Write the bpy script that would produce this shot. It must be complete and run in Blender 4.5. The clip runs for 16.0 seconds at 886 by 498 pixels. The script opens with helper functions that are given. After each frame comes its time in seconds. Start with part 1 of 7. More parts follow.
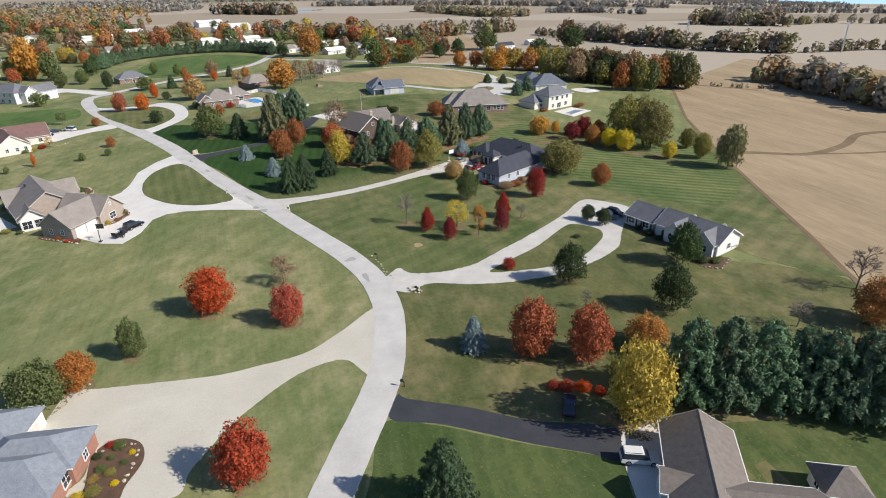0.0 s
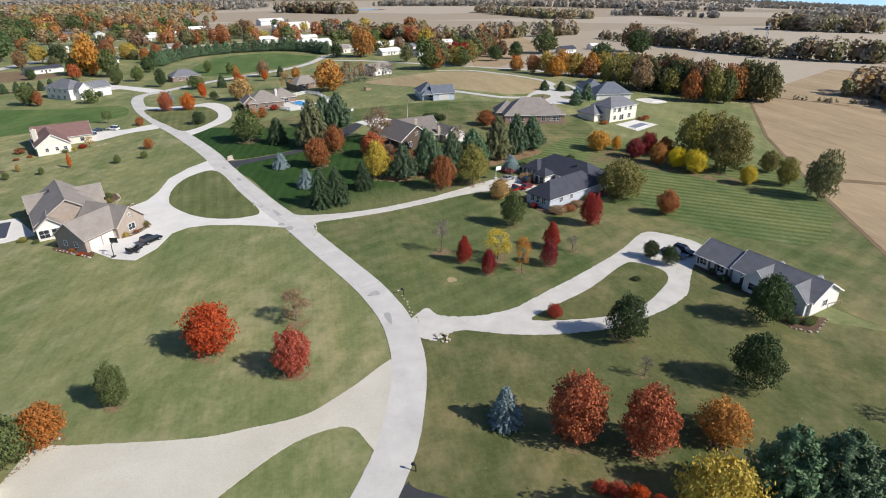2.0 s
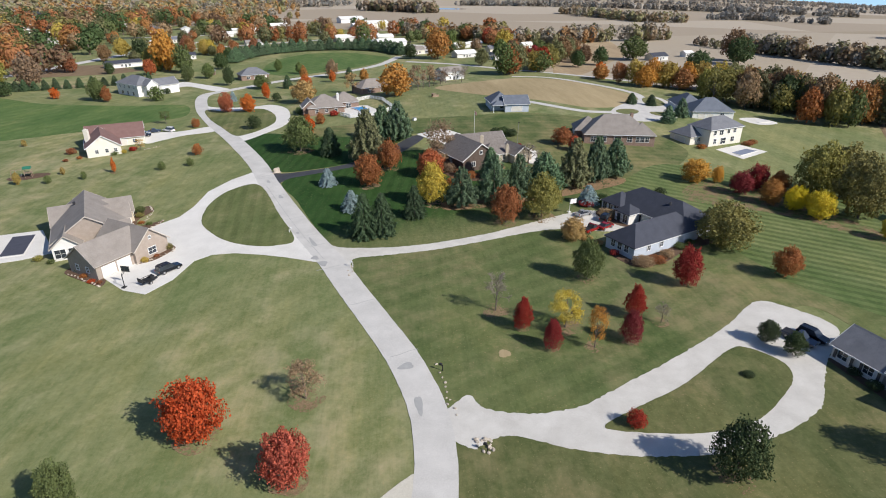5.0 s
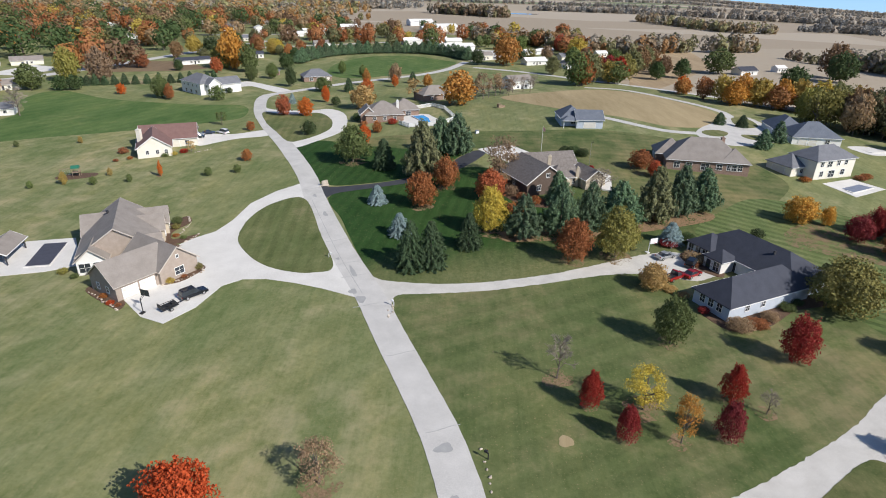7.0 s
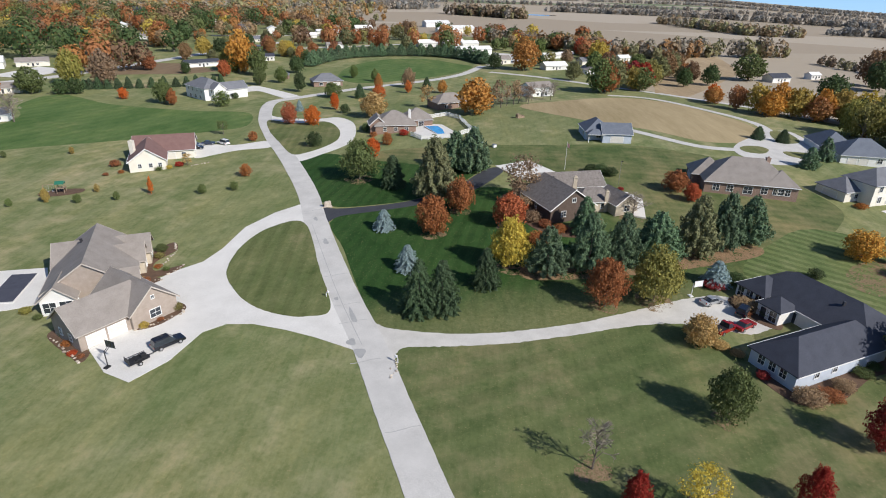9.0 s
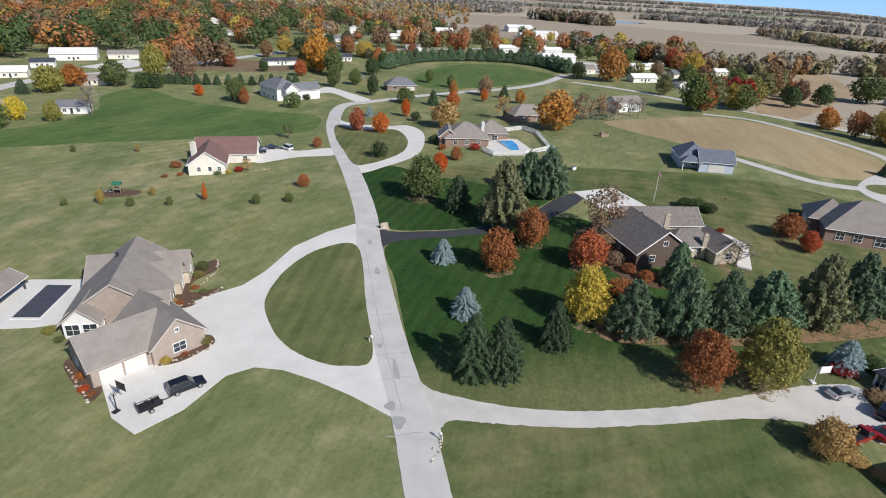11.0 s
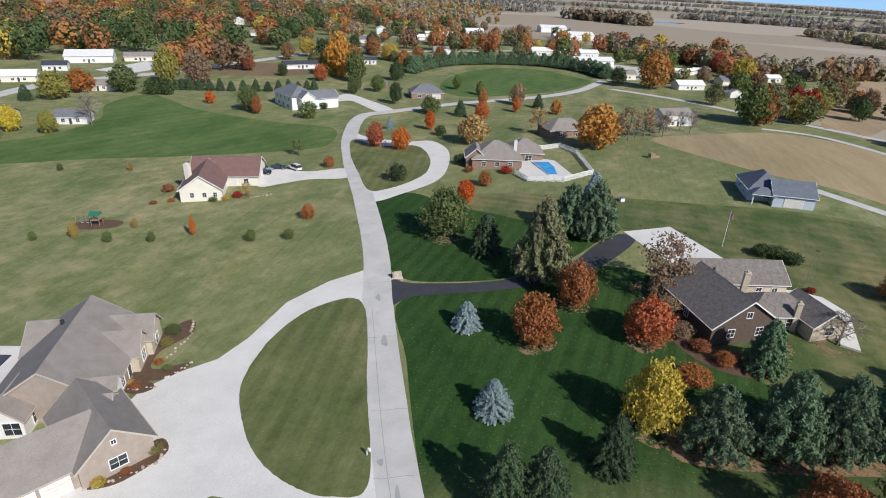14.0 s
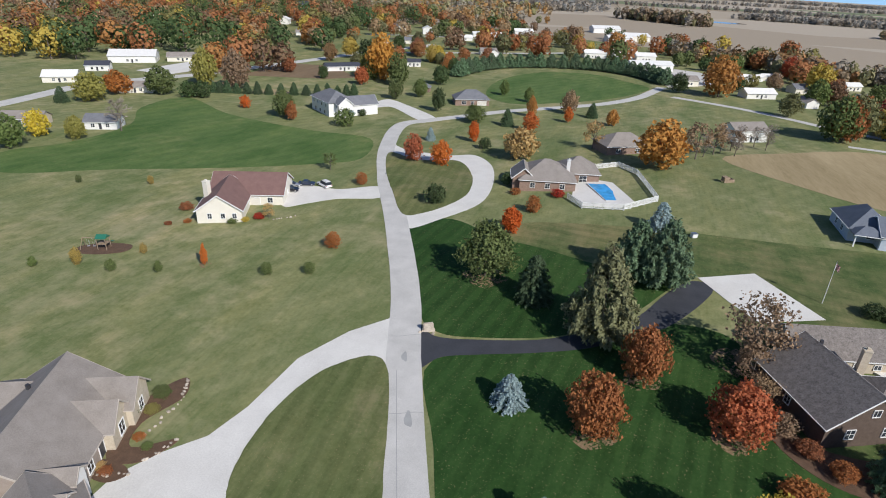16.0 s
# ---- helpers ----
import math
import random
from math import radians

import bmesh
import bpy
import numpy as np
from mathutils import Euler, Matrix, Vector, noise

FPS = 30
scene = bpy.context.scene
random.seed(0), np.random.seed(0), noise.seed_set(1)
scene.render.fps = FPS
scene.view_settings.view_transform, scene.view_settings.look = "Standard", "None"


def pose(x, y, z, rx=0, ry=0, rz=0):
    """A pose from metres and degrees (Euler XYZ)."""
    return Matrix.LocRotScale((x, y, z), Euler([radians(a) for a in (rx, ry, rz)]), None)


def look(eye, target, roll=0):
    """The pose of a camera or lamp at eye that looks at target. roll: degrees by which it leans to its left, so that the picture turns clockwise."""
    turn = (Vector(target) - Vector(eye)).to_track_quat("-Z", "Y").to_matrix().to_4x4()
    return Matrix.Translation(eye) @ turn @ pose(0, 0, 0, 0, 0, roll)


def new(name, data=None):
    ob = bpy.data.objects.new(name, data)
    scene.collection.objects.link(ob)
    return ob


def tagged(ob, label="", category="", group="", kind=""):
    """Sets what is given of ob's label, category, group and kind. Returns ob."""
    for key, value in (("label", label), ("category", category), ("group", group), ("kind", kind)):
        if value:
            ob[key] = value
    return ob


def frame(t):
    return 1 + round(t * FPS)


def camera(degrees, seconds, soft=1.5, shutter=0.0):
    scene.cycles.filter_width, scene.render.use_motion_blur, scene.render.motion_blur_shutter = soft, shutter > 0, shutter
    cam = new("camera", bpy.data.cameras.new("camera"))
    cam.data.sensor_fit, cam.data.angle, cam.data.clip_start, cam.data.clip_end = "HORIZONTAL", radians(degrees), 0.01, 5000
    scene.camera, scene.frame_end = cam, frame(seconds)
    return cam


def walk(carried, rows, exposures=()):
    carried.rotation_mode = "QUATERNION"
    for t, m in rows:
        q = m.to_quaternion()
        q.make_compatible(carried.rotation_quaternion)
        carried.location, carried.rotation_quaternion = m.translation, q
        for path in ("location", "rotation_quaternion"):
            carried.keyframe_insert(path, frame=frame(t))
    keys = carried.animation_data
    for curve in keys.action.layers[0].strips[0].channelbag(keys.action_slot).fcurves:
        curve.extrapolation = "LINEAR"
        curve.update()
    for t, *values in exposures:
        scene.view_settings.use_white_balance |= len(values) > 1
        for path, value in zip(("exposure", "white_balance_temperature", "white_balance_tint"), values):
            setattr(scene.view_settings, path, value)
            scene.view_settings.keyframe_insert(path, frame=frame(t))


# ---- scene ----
cam = camera(75.6, 16.0, soft=1.0)
PATH = [
    (0, (0.420, -0.034, 53.743), (3.198, 8.578, 49.486), -1.06),
    (0.5, (2.474, 3.950, 53.556), (5.140, 12.602, 49.310), -0.96),
    (1, (4.596, 7.959, 53.673), (7.075, 16.661, 49.416), -0.97),
    (1.5, (6.568, 11.880, 53.501), (8.780, 20.660, 49.256), -0.84),
    (2, (8.225, 15.768, 53.424), (10.150, 24.619, 49.185), -0.65),
    (2.5, (9.719, 19.732, 53.277), (11.391, 28.640, 49.052), -0.40),
    (3, (11.154, 23.659, 53.397), (12.692, 32.585, 49.160), -0.45),
    (5.5, (15.775, 44.309, 53.100), (16.262, 53.359, 48.874), 0.15),
    (6, (16.063, 49.058, 52.535), (16.259, 58.130, 48.333), 0.42),
    (6.5, (16.222, 53.304, 52.404), (16.138, 62.384, 48.215), 0.85),
    (7, (16.395, 57.283, 52.730), (16.175, 66.357, 48.534), 1.01),
    (7.5, (16.171, 61.085, 53.225), (15.930, 70.157, 49.024), 1.19),
    (8, (16.116, 65.212, 53.327), (15.832, 74.283, 49.128), 1.14),
    (10.5, (14.802, 86.963, 53.211), (13.624, 95.968, 49.025), 2.08),
    (11, (14.489, 90.988, 53.271), (12.898, 99.927, 49.080), 2.46),
    (11.5, (14.017, 95.025, 53.193), (12.173, 103.913, 48.996), 2.66),
    (12, (13.344, 98.935, 53.377), (11.466, 107.813, 49.176), 2.62),
    (12.5, (12.453, 102.930, 53.357), (10.557, 111.805, 49.157), 2.63),
    (13, (11.643, 107.127, 53.531), (9.730, 115.996, 49.326), 2.51),
    (13.5, (10.774, 111.494, 53.738), (8.841, 120.352, 49.520), 2.39),
    (14, (9.762, 115.828, 53.853), (7.734, 124.659, 49.621), 2.41),
    (14.5, (8.711, 120.191, 54.038), (6.355, 128.929, 49.783), 2.62),
    (15, (7.592, 125.023, 53.923), (5.147, 133.735, 49.665), 2.59),
    (15.5, (6.594, 129.688, 54.068), (4.098, 138.380, 49.799), 2.37),
    (16, (4.980, 134.252, 54.157), (2.272, 142.875, 49.878), 2.38),
]
walk(cam, [(t, look(eye, target, roll)) for t, eye, target, roll in PATH], [(0, 0.18, 6450, 10), (6, 0.12, 6320, 10), (10.5, 0.02, 6220, 10), (14, -0.06, 6170, 10), (16, -0.06, 6150, 10)])

# ---- world and sun ----
SUN_AZ, SUN_EL = -36.0, 36.5
world = bpy.data.worlds.new("world")
scene.world = world
world.use_nodes = True
wn = world.node_tree.nodes
sky = wn.new("ShaderNodeTexSky")
sky.sky_type, sky.sun_disc = "NISHITA", False
sky.sun_elevation, sky.sun_rotation = radians(SUN_EL), radians(90 - SUN_AZ)
sky.air_density, sky.dust_density, sky.ozone_density = 1.0, 1.0, 6.0
wn["Background"].inputs["Strength"].default_value = 0.095
coords, lift, unit = wn.new("ShaderNodeTexCoord"), wn.new("ShaderNodeVectorMath"), wn.new("ShaderNodeVectorMath")
lift.operation, unit.operation = "ADD", "NORMALIZE"
lift.inputs[1].default_value = (0, 0, 0.13)
world.node_tree.links.new(coords.outputs["Generated"], lift.inputs[0])
world.node_tree.links.new(lift.outputs[0], unit.inputs[0])
world.node_tree.links.new(unit.outputs[0], sky.inputs["Vector"])
# pale haze low over the whole horizon
split, low, haze = wn.new("ShaderNodeSeparateXYZ"), wn.new("ShaderNodeMapRange"), wn.new("ShaderNodeVectorMath")
haze.operation = "SCALE"
low.inputs["From Min"].default_value, low.inputs["From Max"].default_value = 0.0, 0.2
low.inputs["To Min"].default_value, low.inputs["To Max"].default_value = 2.0, 1.0
world.node_tree.links.new(coords.outputs["Generated"], split.inputs[0])
world.node_tree.links.new(split.outputs["Z"], low.inputs["Value"])
world.node_tree.links.new(sky.outputs[0], haze.inputs[0])
world.node_tree.links.new(low.outputs[0], haze.inputs["Scale"])
world.node_tree.links.new(haze.outputs[0], wn["Background"].inputs["Color"])
sun_data = bpy.data.lights.new("sun", "SUN")
sun_data.energy, sun_data.angle, sun_data.color = 4.9, radians(0.6), (1.0, 0.93, 0.83)
sun = new("sun", sun_data)
sun.matrix_world = look((200 * math.cos(radians(SUN_AZ)), 200 * math.sin(radians(SUN_AZ)), 200 * math.tan(radians(SUN_EL))), (0, 0, 0))


# ---- materials ----
def nodes_of(name):
    m = bpy.data.materials.new(name)
    m.use_nodes = True
    return m, m.node_tree.nodes, m.node_tree.links, m.node_tree.nodes["Principled BSDF"]


def noise_node(n, l, coord, scale, detail=4.0, rough=0.6):
    t = n.new("ShaderNodeTexNoise")
    t.inputs["Scale"].default_value, t.inputs["Detail"].default_value, t.inputs["Roughness"].default_value = scale, detail, rough
    l.new(coord, t.inputs["Vector"])
    return t.outputs["Fac"]


def ramp_node(n, l, fac, stops):
    r = n.new("ShaderNodeValToRGB")
    while len(r.color_ramp.elements) < len(stops):
        r.color_ramp.elements.new(0.5)
    for e, (p, c) in zip(r.color_ramp.elements, stops):
        e.position, e.color = p, (*c, 1.0) if len(c) == 3 else c
    l.new(fac, r.inputs["Fac"])
    return r.outputs["Color"]


def mix_node(n, l, a, b, fac, kind="MIX"):
    m = n.new("ShaderNodeMix")
    m.data_type, m.blend_type = "RGBA", kind
    for sock, v in ((m.inputs["Factor"], fac), (m.inputs["A"], a), (m.inputs["B"], b)):
        if hasattr(v, "is_linked"):
            l.new(v, sock)
        elif isinstance(v, (int, float)):
            sock.default_value = v
        else:
            sock.default_value = (*v, 1.0)
    return m.outputs["Result"]


def math_node(n, l, op, a, b=0.0, c=0.0):
    m = n.new("ShaderNodeMath")
    m.operation = op
    for sock, v in zip(m.inputs, (a, b, c)):
        if hasattr(v, "is_linked"):
            l.new(v, sock)
        else:
            sock.default_value = v
    return m.outputs[0]


def bump_node(n, l, bsdf, height, strength, distance):
    b = n.new("ShaderNodeBump")
    b.inputs["Strength"].default_value, b.inputs["Distance"].default_value = strength, distance
    l.new(height, b.inputs["Height"])
    l.new(b.outputs[0], bsdf.inputs["Normal"])


def position(n):
    return n.new("ShaderNodeNewGeometry").outputs["Position"]


def surface(name, dark, light, scale=1.0, fine=12.0, rough=0.85, bump=0.3, depth=0.02, metal=0.0, spread=0.0, local=False):
    """A weathered surface: two colours mixed by broad and fine noise, with relief; spread varies it from object to object."""
    m, n, l, b = nodes_of(name)
    coord = n.new("ShaderNodeTexCoord").outputs["Object"] if local else position(n)
    broad, grain = noise_node(n, l, coord, scale), noise_node(n, l, coord, scale * fine, 3.0)
    both = math_node(n, l, "MULTIPLY_ADD", grain, 0.5, math_node(n, l, "MULTIPLY", broad, 0.5))
    col = ramp_node(n, l, both, [(0.32, dark), (0.68, light)])
    if spread:
        r = n.new("ShaderNodeObjectInfo").outputs["Random"]
        k = math_node(n, l, "MULTIPLY_ADD", r, spread, 1.0 - spread / 2)
        hsv = n.new("ShaderNodeHueSaturation")
        l.new(col, hsv.inputs["Color"])
        l.new(k, hsv.inputs["Value"])
        col = hsv.outputs[0]
    l.new(col, b.inputs["Base Color"])
    b.inputs["Roughness"].default_value, b.inputs["Metallic"].default_value = rough, metal
    if bump:
        bump_node(n, l, b, grain, bump, depth)
    return m


def streaks(n, l, p, angle, col, low=0.86, high=1.09):
    """Clippings and wheel marks: soft light and dark streaks along the mower's way."""
    turn = n.new("ShaderNodeMapping")
    turn.inputs["Rotation"].default_value, turn.inputs["Scale"].default_value = (0, 0, radians(angle)), (1.0, 0.1, 1.0)
    l.new(p, turn.inputs["Vector"])
    s = noise_node(n, l, turn.outputs[0], 1.1, 5.0, 0.7)
    tufts = noise_node(n, l, p, 0.8, 7.0, 0.8)
    both = math_node(n, l, "MULTIPLY_ADD", s, 0.5, math_node(n, l, "MULTIPLY", tufts, 0.5))
    fleck = ramp_node(n, l, noise_node(n, l, p, 3.2, 3.0, 0.65), [(0.62, (0, 0, 0)), (0.7, (0.55, 0.55, 0.55))])
    col = mix_node(n, l, col, (0.27, 0.22, 0.12), fleck)
    warm = ramp_node(n, l, both, [(0.38, (low * 0.94, low, low * 0.9)), (0.5, (1.0, 1.0, 1.0)), (0.64, (high * 1.05, high, high * 0.98))])
    col = mix_node(n, l, col, warm, 1.0, "MULTIPLY")
    wide = n.new("ShaderNodeMapping")
    wide.inputs["Rotation"].default_value, wide.inputs["Scale"].default_value = (0, 0, radians(angle)), (1.0, 0.3, 1.0)
    l.new(p, wide.inputs["Vector"])
    swath = ramp_node(n, l, noise_node(n, l, wide.outputs[0], 0.085, 3.0, 0.55), [(0.34, (0.74, 0.84, 0.74)), (0.5, (1.0, 1.0, 1.0)), (0.66, (1.2, 1.12, 1.1))])
    return mix_node(n, l, col, swath, 1.0, "MULTIPLY")


def grass(name, deep, pale, dry, angle=0.0, width=3.2, stripe=0.25, dryness=0.55, fade=None):
    """Mown grass: patchy greens with straw-coloured worn spots and faint mowing stripes."""
    m, n, l, b = nodes_of(name)
    p = position(n)
    big, mid, fine = noise_node(n, l, p, 0.018, 5.0), noise_node(n, l, p, 0.16, 5.0, 0.7), noise_node(n, l, p, 1.3, 6.0, 0.75)
    col = ramp_node(n, l, math_node(n, l, "MULTIPLY_ADD", fine, 0.5, math_node(n, l, "MULTIPLY", mid, 0.5)), [(0.34, deep), (0.66, pale)])
    worn = ramp_node(n, l, math_node(n, l, "MULTIPLY_ADD", mid, 0.45, math_node(n, l, "MULTIPLY", big, 0.55)), [(dryness - 0.06, (0, 0, 0)), (dryness + 0.1, (0.85, 0.85, 0.85))])
    col = mix_node(n, l, col, dry, worn)
    turn = n.new("ShaderNodeMapping")
    turn.inputs["Rotation"].default_value = (0, 0, radians(angle))
    l.new(p, turn.inputs["Vector"])
    wave = n.new("ShaderNodeTexWave")
    wave.wave_profile = "SIN"
    wave.inputs["Scale"].default_value = 0.314 / width
    wave.inputs["Distortion"].default_value, wave.inputs["Detail"].default_value, wave.inputs["Detail Scale"].default_value = 0.8, 1.0, 0.1
    l.new(turn.outputs[0], wave.inputs["Vector"])
    band = ramp_node(n, l, wave.outputs["Fac"], [(0.35, (1 - stripe, 1 - stripe * 0.9, 1 - stripe)), (0.65, (1.0, 1.0, 1.0))])
    strong = math_node(n, l, "MULTIPLY", noise_node(n, l, p, 0.03, 2.0), 1.6)
    col = mix_node(n, l, col, mix_node(n, l, col, band, 1.0, "MULTIPLY"), strong)
    if fade:
        sep = n.new("ShaderNodeSeparateXYZ")
        l.new(p, sep.inputs[0])
        along = math_node(n, l, "MULTIPLY_ADD", sep.outputs[0], -0.286, math_node(n, l, "MULTIPLY", sep.outputs[1], 0.958))
        along = math_node(n, l, "MULTIPLY_ADD", mid, 16.0, math_node(n, l, "ADD", along, -8.0 - fade))
        k = ramp_node(n, l, math_node(n, l, "MULTIPLY_ADD", along, 0.04, 0.5), [(0.2, (0, 0, 0)), (0.8, (1, 1, 1))])
        tired = ramp_node(n, l, fine, [(0.34, (0.1, 0.118, 0.045)), (0.66, (0.165, 0.175, 0.08))])
        col = mix_node(n, l, tired, col, k)
    col = streaks(n, l, p, angle, col)
    l.new(col, b.inputs["Base Color"])
    b.inputs["Roughness"].default_value = 0.9
    b.inputs["Specular IOR Level"].default_value = 0.15
    bump_node(n, l, b, fine, 0.5, 0.06)
    return m


def stubble(name, dark, light, angle, rows=0.76):
    """Harvested field: straw rows, wheel tracks and darker damp streaks."""
    m, n, l, b = nodes_of(name)
    p = position(n)
    turn = n.new("ShaderNodeMapping")
    turn.inputs["Rotation"].default_value, turn.inputs["Scale"].default_value = (0, 0, radians(angle)), (1.0, 0.12, 1.0)
    l.new(p, turn.inputs["Vector"])
    streak, broad, fine = noise_node(n, l, turn.outputs[0], 0.12, 6.0, 0.7), noise_node(n, l, p, 0.012, 4.0), noise_node(n, l, turn.outputs[0], 1.2, 4.0, 0.7)
    mixed = math_node(n, l, "MULTIPLY_ADD", streak, 0.4, math_node(n, l, "MULTIPLY_ADD", broad, 0.3, math_node(n, l, "MULTIPLY", fine, 0.3)))
    l.new(ramp_node(n, l, mixed, [(0.36, dark), (0.62, light)]), b.inputs["Base Color"])
    b.inputs["Roughness"].default_value, b.inputs["Specular IOR Level"].default_value = 0.95, 0.1
    bump_node(n, l, b, fine, 0.6, 0.1)
    return m


def ground_material():
    """Grass round the houses that gives way to a patchwork of farm fields."""
    m, n, l, b = nodes_of("ground_grass_and_fields")
    p = position(n)
    big, mid, fine = noise_node(n, l, p, 0.016, 5.0), noise_node(n, l, p, 0.14, 5.0, 0.7), noise_node(n, l, p, 1.3, 6.0, 0.75)
    col = ramp_node(n, l, math_node(n, l, "MULTIPLY_ADD", fine, 0.5, math_node(n, l, "MULTIPLY", mid, 0.5)), [(0.33, (0.145, 0.166, 0.064)), (0.67, (0.245, 0.255, 0.125))])
    worn = ramp_node(n, l, math_node(n, l, "MULTIPLY_ADD", mid, 0.45, math_node(n, l, "MULTIPLY", big, 0.55)), [(0.5, (0, 0, 0)), (0.66, (0.8, 0.8, 0.8))])
    col = mix_node(n, l, col, (0.36, 0.315, 0.19), worn)
    turn = n.new("ShaderNodeMapping")
    turn.inputs["Rotation"].default_value = (0, 0, radians(38))
    l.new(p, turn.inputs["Vector"])
    wave = n.new("ShaderNodeTexWave")
    wave.inputs["Scale"].default_value, wave.inputs["Distortion"].default_value, wave.inputs["Detail Scale"].default_value = 0.07, 1.5, 0.1
    l.new(turn.outputs[0], wave.inputs["Vector"])
    band = ramp_node(n, l, wave.outputs["Fac"], [(0.35, (0.84, 0.87, 0.84)), (0.65, (1.0, 1.0, 1.0))])
    col = mix_node(n, l, col, mix_node(n, l, col, band, 1.0, "MULTIPLY"), noise_node(n, l, p, 0.03, 2.0))
    col = streaks(n, l, p, 38, col, 0.84, 1.1)
    cells = n.new("ShaderNodeTexVoronoi")
    cells.inputs["Scale"].default_value = 0.0032
    stretch = n.new("ShaderNodeMapping")
    stretch.inputs["Rotation"].default_value, stretch.inputs["Scale"].default_value = (0, 0, radians(20)), (0.6, 1.3, 0.0)
    l.new(p, stretch.inputs["Vector"])
    l.new(stretch.outputs[0], cells.inputs["Vector"])
    pick = n.new("ShaderNodeSeparateColor")
    l.new(cells.outputs["Color"], pick.inputs[0])
    fields = ramp_node(n, l, pick.outputs[0], [(0.0, (0.38, 0.32, 0.245)), (0.3, (0.46, 0.40, 0.32)), (0.6, (0.34, 0.285, 0.21)), (0.8, (0.42, 0.36, 0.28)), (0.93, (0.19, 0.22, 0.125))])
    fields.node.color_ramp.interpolation = "CONSTANT"
    fields = mix_node(n, l, fields, (0.6, 0.56, 0.5), math_node(n, l, "MULTIPLY", mid, 0.4), "MULTIPLY")
    sep = n.new("ShaderNodeSeparateXYZ")
    l.new(p, sep.inputs[0])
    dx, dy = math_node(n, l, "ADD", sep.outputs[0], 60.0), math_node(n, l, "ADD", sep.outputs[1], -200.0)
    reach = math_node(n, l, "SQRT", math_node(n, l, "ADD", math_node(n, l, "MULTIPLY", dx, dx), math_node(n, l, "MULTIPLY", dy, dy)))
    reach = math_node(n, l, "MULTIPLY_ADD", big, 60.0, reach)
    slant = math_node(n, l, "MULTIPLY_ADD", sep.outputs[0], 0.8, math_node(n, l, "MULTIPLY", sep.outputs[1], 0.6))
    east = math_node(n, l, "MULTIPLY_ADD", sep.outputs[1], -0.5, sep.outputs[0])
    beyond = math_node(n, l, "MULTIPLY_ADD", sep.outputs[0], 0.5, math_node(n, l, "MULTIPLY", sep.outputs[1], 0.85))
    gate = math_node(n, l, "MULTIPLY", math_node(n, l, "GREATER_THAN", slant, 335.0), math_node(n, l, "GREATER_THAN", east, -99.0))
    gate = math_node(n, l, "MAXIMUM", gate, math_node(n, l, "GREATER_THAN", beyond, 650.0))
    gate = math_node(n, l, "MAXIMUM", gate, math_node(n, l, "GREATER_THAN", reach, 720.0))
    l.new(mix_node(n, l, col, fields, gate), b.inputs["Base Color"])
    b.inputs["Roughness"].default_value, b.inputs["Specular IOR Level"].default_value = 0.9, 0.15
    bump_node(n, l, b, fine, 0.5, 0.06)
    return m


GROUND = ground_material()
GRASS_DARK = grass("lawn_watered", (0.021, 0.057, 0.013), (0.044, 0.092, 0.024), (0.085, 0.108, 0.038), 10, 3.0, 0.24, 0.66, 155.0)
GRASS_LUSH = grass("lawn_lush", (0.06, 0.09, 0.03), (0.11, 0.145, 0.052), (0.17, 0.165, 0.075), 10, 3.0, 0.15, 0.6)
GRASS_HILL = grass("lawn_on_the_rise", (0.07, 0.1, 0.035), (0.125, 0.158, 0.06), (0.215, 0.19, 0.095), 100, 3.4, 0.14, 0.5)
GRASS_STRIPE = grass("lawn_striped", (0.105, 0.123, 0.044), (0.175, 0.19, 0.083), (0.24, 0.21, 0.115), -8, 3.0, 0.16, 0.56)
GRASS_EAST = grass("lawn_tired", (0.085, 0.099, 0.036), (0.148, 0.156, 0.068), (0.24, 0.2, 0.105), 35, 4.5, 0.1, 0.52)
GRASS_NAVY = grass("lawn_mown_in_bands", (0.088, 0.115, 0.04), (0.15, 0.172, 0.073), (0.24, 0.205, 0.11), 62, 4.6, 0.15, 0.54)
GRASS_BANDS = grass("lawn_in_light_bands", (0.1, 0.138, 0.046), (0.18, 0.215, 0.09), (0.23, 0.23, 0.12), 125.8, 2.6, 0.4, 0.62)
CROP = grass("young_crop", (0.07, 0.125, 0.036), (0.125, 0.18, 0.06), (0.17, 0.19, 0.08), 30, 6.0, 0.12, 0.58)
STUBBLE = stubble("corn_stubble", (0.25, 0.185, 0.115), (0.45, 0.35, 0.225), 24)
DRY_GRASS = stubble("dry_meadow", (0.26, 0.205, 0.11), (0.42, 0.335, 0.2), 60)
CHIP = surface("pale_chipseal", (0.43, 0.418, 0.395), (0.62, 0.60, 0.57), 0.25, 30, 0.9, 0.3, 0.01)
CONCRETE = surface("pale_concrete", (0.57, 0.55, 0.515), (0.74, 0.72, 0.68), 0.2, 25, 0.85, 0.2, 0.01)
BUFF = surface("buff_concrete", (0.46, 0.43, 0.36), (0.60, 0.57, 0.49), 0.15, 30, 0.85, 0.2, 0.01)
GRAVEL = surface("limestone_gravel", (0.45, 0.43, 0.395), (0.64, 0.62, 0.58), 0.3, 40, 0.95, 0.6, 0.03)
ASPHALT = surface("sealed_asphalt", (0.028, 0.03, 0.036), (0.06, 0.062, 0.072), 0.3, 30, 0.75, 0.3, 0.01)
ROAD_PATCH = surface("road_repair", (0.30, 0.30, 0.295), (0.40, 0.40, 0.39), 0.8, 20, 0.9, 0.3, 0.01)
